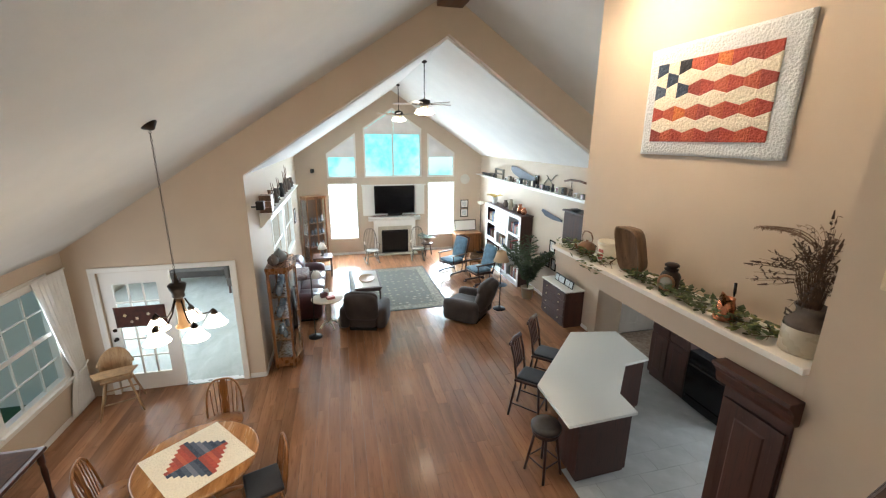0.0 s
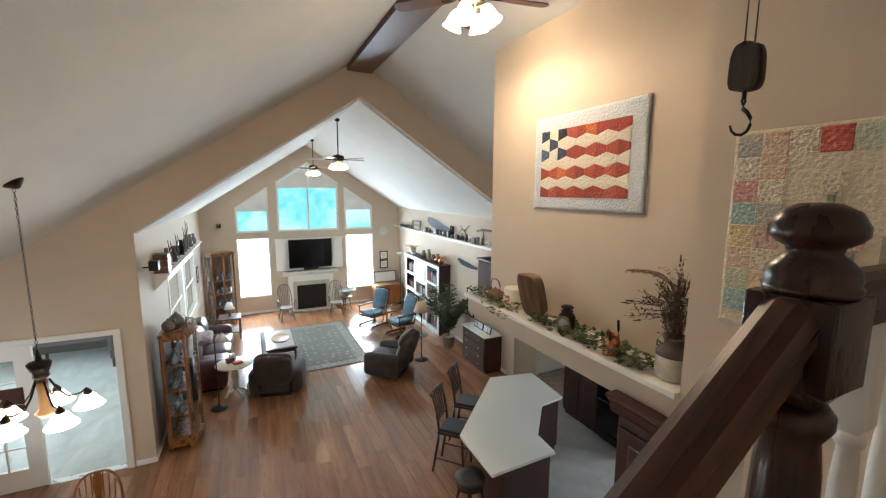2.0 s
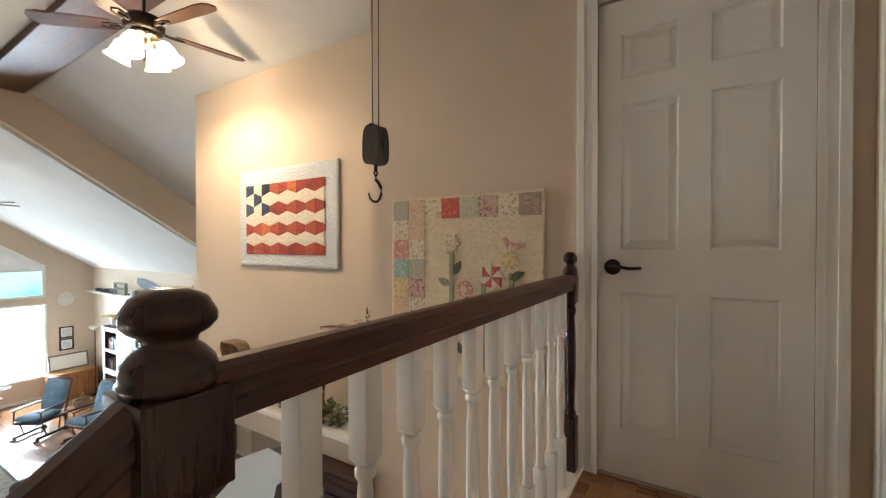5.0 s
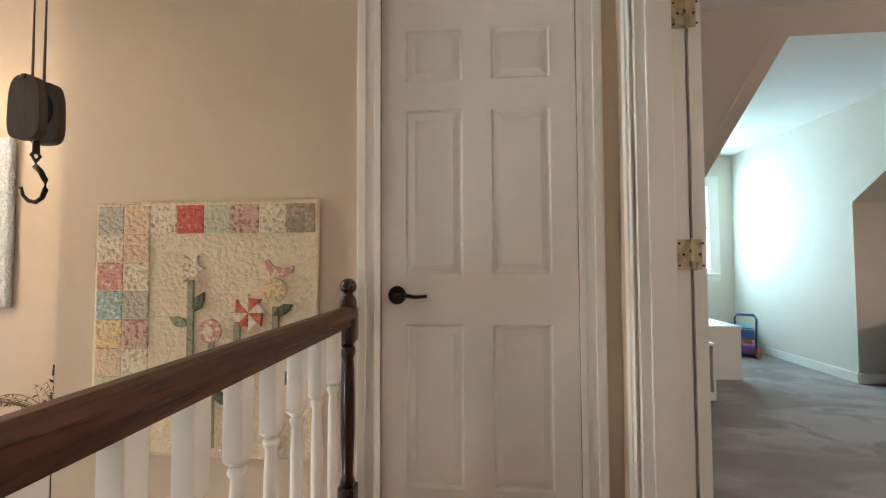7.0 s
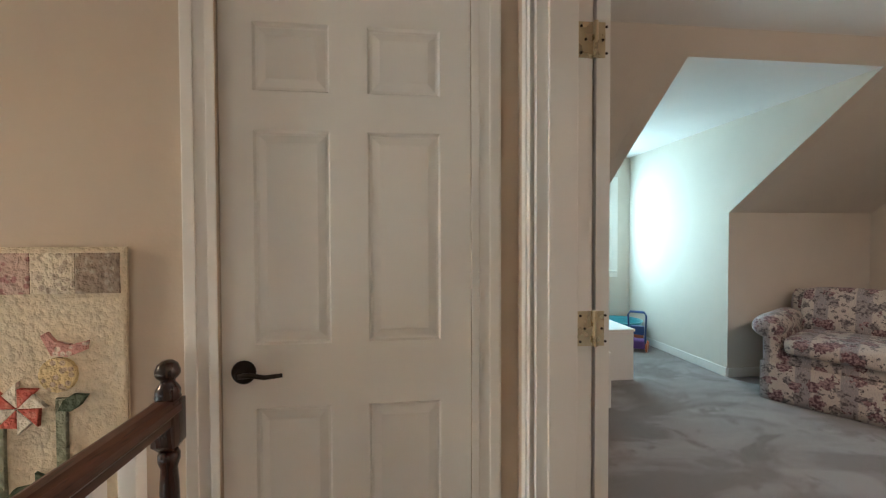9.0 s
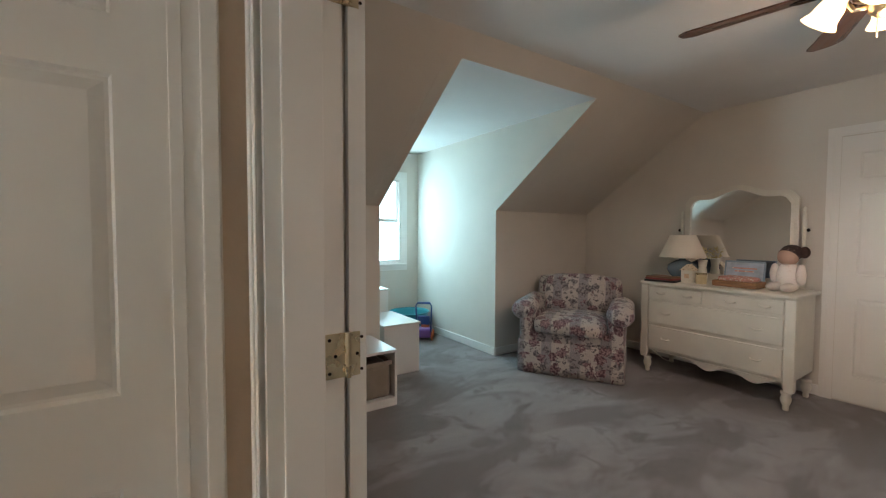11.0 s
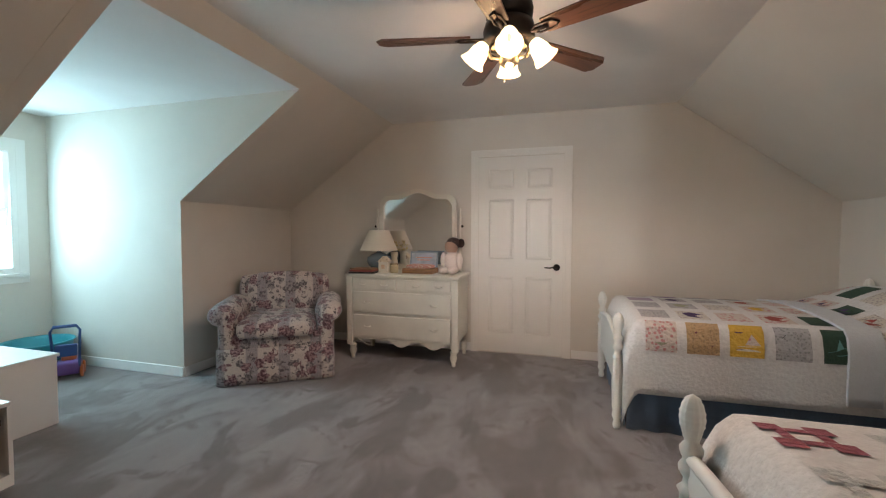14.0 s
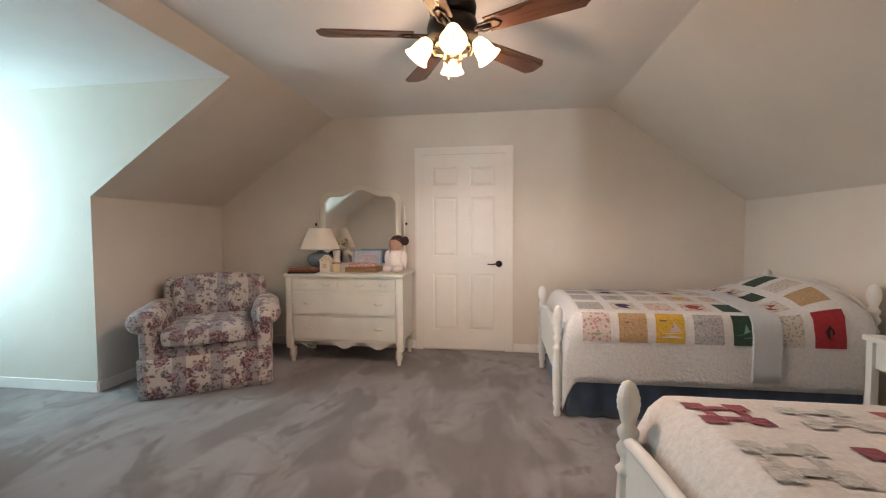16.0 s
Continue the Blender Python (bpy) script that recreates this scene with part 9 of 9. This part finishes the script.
for sx in (-1, 1):
    for sy in (-1, 1):
        part("leg", box(sx * 0.17 - 0.018, sx * 0.17 + 0.018, sy * 0.17 - 0.018, sy * 0.17 + 0.018, 0, 0.6, 0.003), BEDW, ns)
part("drawer", box(-0.17, 0.17, -0.17, 0.17, 0.48, 0.599), BEDW, ns)
vs2 = thing("grey_glass_vase", pose(BX0 + 0.2, -2.97, U + 0.707), "grey glass hurricane vase on the nightstand", "vase")
part("body", lathe([(0.05, 0), (0.06, 0.02), (0.04, 0.06), (0.06, 0.14), (0.05, 0.22), (0.045, 0.22)], 18), plain("smoky_glass", (0.25, 0.24, 0.23), 0.1, 0.2), vs2, "", True)

# ---- toy storage in the dormer ----
WLAM = plain("white_laminate", (0.76, 0.75, 0.72), 0.4, vary=0.03)
cub = thing("toy_cubby", pose(1.96, -1.93, U), "low white storage unit with a beige fabric bin", "storage unit")
part("top", box(-0.25, 0.25, -0.20, 0.42, 0.40, 0.42, 0.003), WLAM, cub)
part("bottom", box(-0.25, 0.25, -0.20, 0.42, 0.0, 0.06, 0.003), WLAM, cub)
part("side_panel", box(-0.25, 0.25, -0.20, -0.182, 0.061, 0.399), WLAM, cub)
part("side_panel", box(-0.25, 0.25, 0.402, 0.42, 0.061, 0.399), WLAM, cub)
part("back", box(0.235, 0.25, -0.181, 0.401, 0.061, 0.399), WLAM, cub)
part("divider", box(-0.24, 0.234, 0.10, 0.118, 0.061, 0.399), WLAM, cub)
bn = thing("fabric_bin", pose(1.95, -1.97, U + 0.061), "beige fabric storage bin in the cubby", "bin")
BINM = cloth("beige_bin_fabric", (0.36, 0.29, 0.22), None, 200, 8)
part("body", soft(-0.21, 0.2, -0.12, 0.15, 0.0, 0.25, 0.02, 0.005), BINM, bn, "", True)
part("rim", slab([rect(-0.215, 0.205, -0.13, 0.16), rect(-0.2, 0.19, -0.115, 0.145)], "z", 0.245, 0.275), BINM, bn)
box2 = thing("white_toy_chest", pose(2.55, -2.47, U), "white toy chest standing in the dormer", "chest")
part("body", box(-0.28, 0.30, -0.18, 0.18, 0, 0.44, 0.006), WLAM, box2)
part("lid", box(-0.29, 0.31, -0.19, 0.19, 0.441, 0.465, 0.005), WLAM, box2)
box3 = thing("white_cube_shelf", pose(3.12, -2.46, U), "taller white cube unit beside the toy chest", "storage unit")
part("body", box(-0.24, 0.24, -0.17, 0.17, 0, 0.68, 0.006), WLAM, box3)
part("top", box(-0.25, 0.25, -0.18, 0.18, 0.681, 0.70, 0.004), WLAM, box3)
TEALT = plain("teal_plastic", (0.03, 0.28, 0.33), 0.35, vary=0.05)
BLUEP = plain("blue_plastic", (0.03, 0.07, 0.22), 0.35, vary=0.05)
ORP = plain("orange_plastic", (0.55, 0.14, 0.04), 0.35, vary=0.05)
PURPL = plain("purple_plastic", (0.12, 0.05, 0.2), 0.35, vary=0.05)
tub = thing("teal_toy_tub", pose(3.57, -3.26, U) @ Matrix.Diagonal((1.12, 1.12, 1.35, 1)), "teal plastic tub of toys", "tub")
part("body", lathe([(0.17, 0), (0.18, 0.01), (0.22, 0.2), (0.235, 0.21), (0.225, 0.215), (0.21, 0.19), (0.17, 0.03), (0, 0.03)], 28), TEALT, tub, "", True)
toy = thing("push_toy", pose(3.20, -3.27, U, 0, 0, 52) @ Matrix.Diagonal((0.72, 0.72, 1.0, 1)), "blue and orange plastic push toy", "toy")
part("base", soft(-0.12, 0.12, -0.16, 0.12, 0.03, 0.14, 0.03), PURPL, toy, "purple plastic body", True)
part("hood", soft(-0.07, 0.07, -0.18, -0.04, 0.10, 0.2, 0.03), ORP, toy, "orange plastic hood", True)
part("handle", tube([(-0.11, 0.1, 0.1), (-0.13, 0.14, 0.42), (-0.10, 0.15, 0.46), (0.10, 0.15, 0.46), (0.13, 0.14, 0.42), (0.11, 0.1, 0.1)], 0.014, 8), BLUEP, toy, "dark blue push handle", True)
part("tray", box(-0.1, 0.1, 0.08, 0.14, 0.2, 0.3, 0.01), BLUEP, toy)
for sx in (-1, 1):
    for sy in (-0.11, 0.08):
        part("wheel", lathe([(0.05, -0.015), (0.055, 0), (0.05, 0.015)], 16, m=Matrix.Translation((sx * 0.13, sy, 0.055)) @ pose(0, 0, 0, 0, 90)), ORP, toy, "", True)
bx4 = thing("small_white_bin", pose(3.12, -2.46, U + 0.7005), "white box on the cube unit", "box")
part("body", box(-0.12, 0.12, -0.1, 0.1, 0, 0.2, 0.006), WLAM, bx4)
part("lid", box(-0.125, 0.125, -0.105, 0.105, 0.201, 0.22, 0.004), WLAM, bx4)


# ---- floor planks and tiles ----
rnd = random.Random(77)
PWI = 0.165
floor_ob = bpy.data.objects["floor"]
base_plank = bmesh.new()
box(0, PWI - 0.002, 0, 1.218, -0.012, 0.0, 0.0, bm=base_plank)
plank_mesh = bpy.data.meshes.new("plank")
base_plank.to_mesh(plank_mesh)
base_plank.free()
plank_mesh.materials.append(PLANK)
rest_v, rest_f = [], []
count = 0
col_i = 0
x = DW
while x < WR:
    y = -0.85 - rnd.random() * 1.2
    while y < NY:
        y0p, y1p = max(y, -0.87), min(y + 1.218, NY)
        y += 1.22
        if y1p - y0p < 0.03:
            continue
        # tiled kitchen floor takes over to the east
        if x > 1.7 and y1p < 5.4:
            continue
        if x < WL - PWI and y0p > AY + 0.05:
            continue
        near = -4.6 < x < 1.2 and 3.0 < y0p < 9.3
        if near and count < 300 and y1p - y0p > 1.2:
            o = new("plank", plank_mesh)
            o.parent = floor_ob
            o.location = (x, y0p, 0)
            count += 1
        else:
            n0 = len(rest_v)
            xb = min(x + PWI - 0.002, WR)
            for zz in (-0.012, 0.0):
                rest_v += [(x, y0p, zz), (xb, y0p, zz), (xb, y1p - 0.002, zz), (x, y1p - 0.002, zz)]
            rest_f += [(n0 + 4, n0 + 5, n0 + 6, n0 + 7), (n0, n0 + 1, n0 + 5, n0 + 4), (n0 + 1, n0 + 2, n0 + 6, n0 + 5), (n0 + 2, n0 + 3, n0 + 7, n0 + 6), (n0 + 3, n0, n0 + 4, n0 + 7)]
    x += PWI


def island_planks():
    """The joined planks take their tone from each island."""
    m = PLANK.copy()
    m.name = "floor_plank_wood_joined"
    n = m.node_tree.nodes
    geo = n.new("ShaderNodeNewGeometry")
    for nd in list(n):
        if nd.bl_idname == "ShaderNodeObjectInfo":
            for ln3 in list(nd.outputs["Random"].links):
                m.node_tree.links.new(geo.outputs["Random Per Island"], ln3.to_socket)
    return m


me = bpy.data.meshes.new("planks_rest")
me.from_pydata(rest_v, [], rest_f)
me.materials.append(island_planks())
o = tagged(new("planks_rest", me), "brown wood floor planks", kind="stuff")
o.parent = floor_ob
# tiles
tile = bmesh.new()
box(0, 0.597, 0, 0.297, -0.012, 0.0, bm=tile)
tile_mesh = bpy.data.meshes.new("tile")
tile.to_mesh(tile_mesh)
tile.free()
tile_mesh.materials.append(TILE)
for j in range(25):
    for i in range(7):
        xx = 0.19 + i * 0.6 - (0.3 if j % 2 else 0)
        yy = -0.85 + j * 0.3
        if xx < 0.18 or xx > 4.2 or (yy > 5.3 and xx < 2.4) or (yy > 3.35 and xx < 0.36 + (yy - 3.35) * 0.9):
            continue
        o = new("tile", tile_mesh)
        o.parent = floor_ob
        o.location = (xx, yy, 0.005)
for j in range(1, 14, 2):
    o = new("tile", tile_mesh)
    o.parent = floor_ob
    o.location = (0.19, -0.85 + j * 0.3, 0.005)
    o.scale = (0.495, 1, 1)
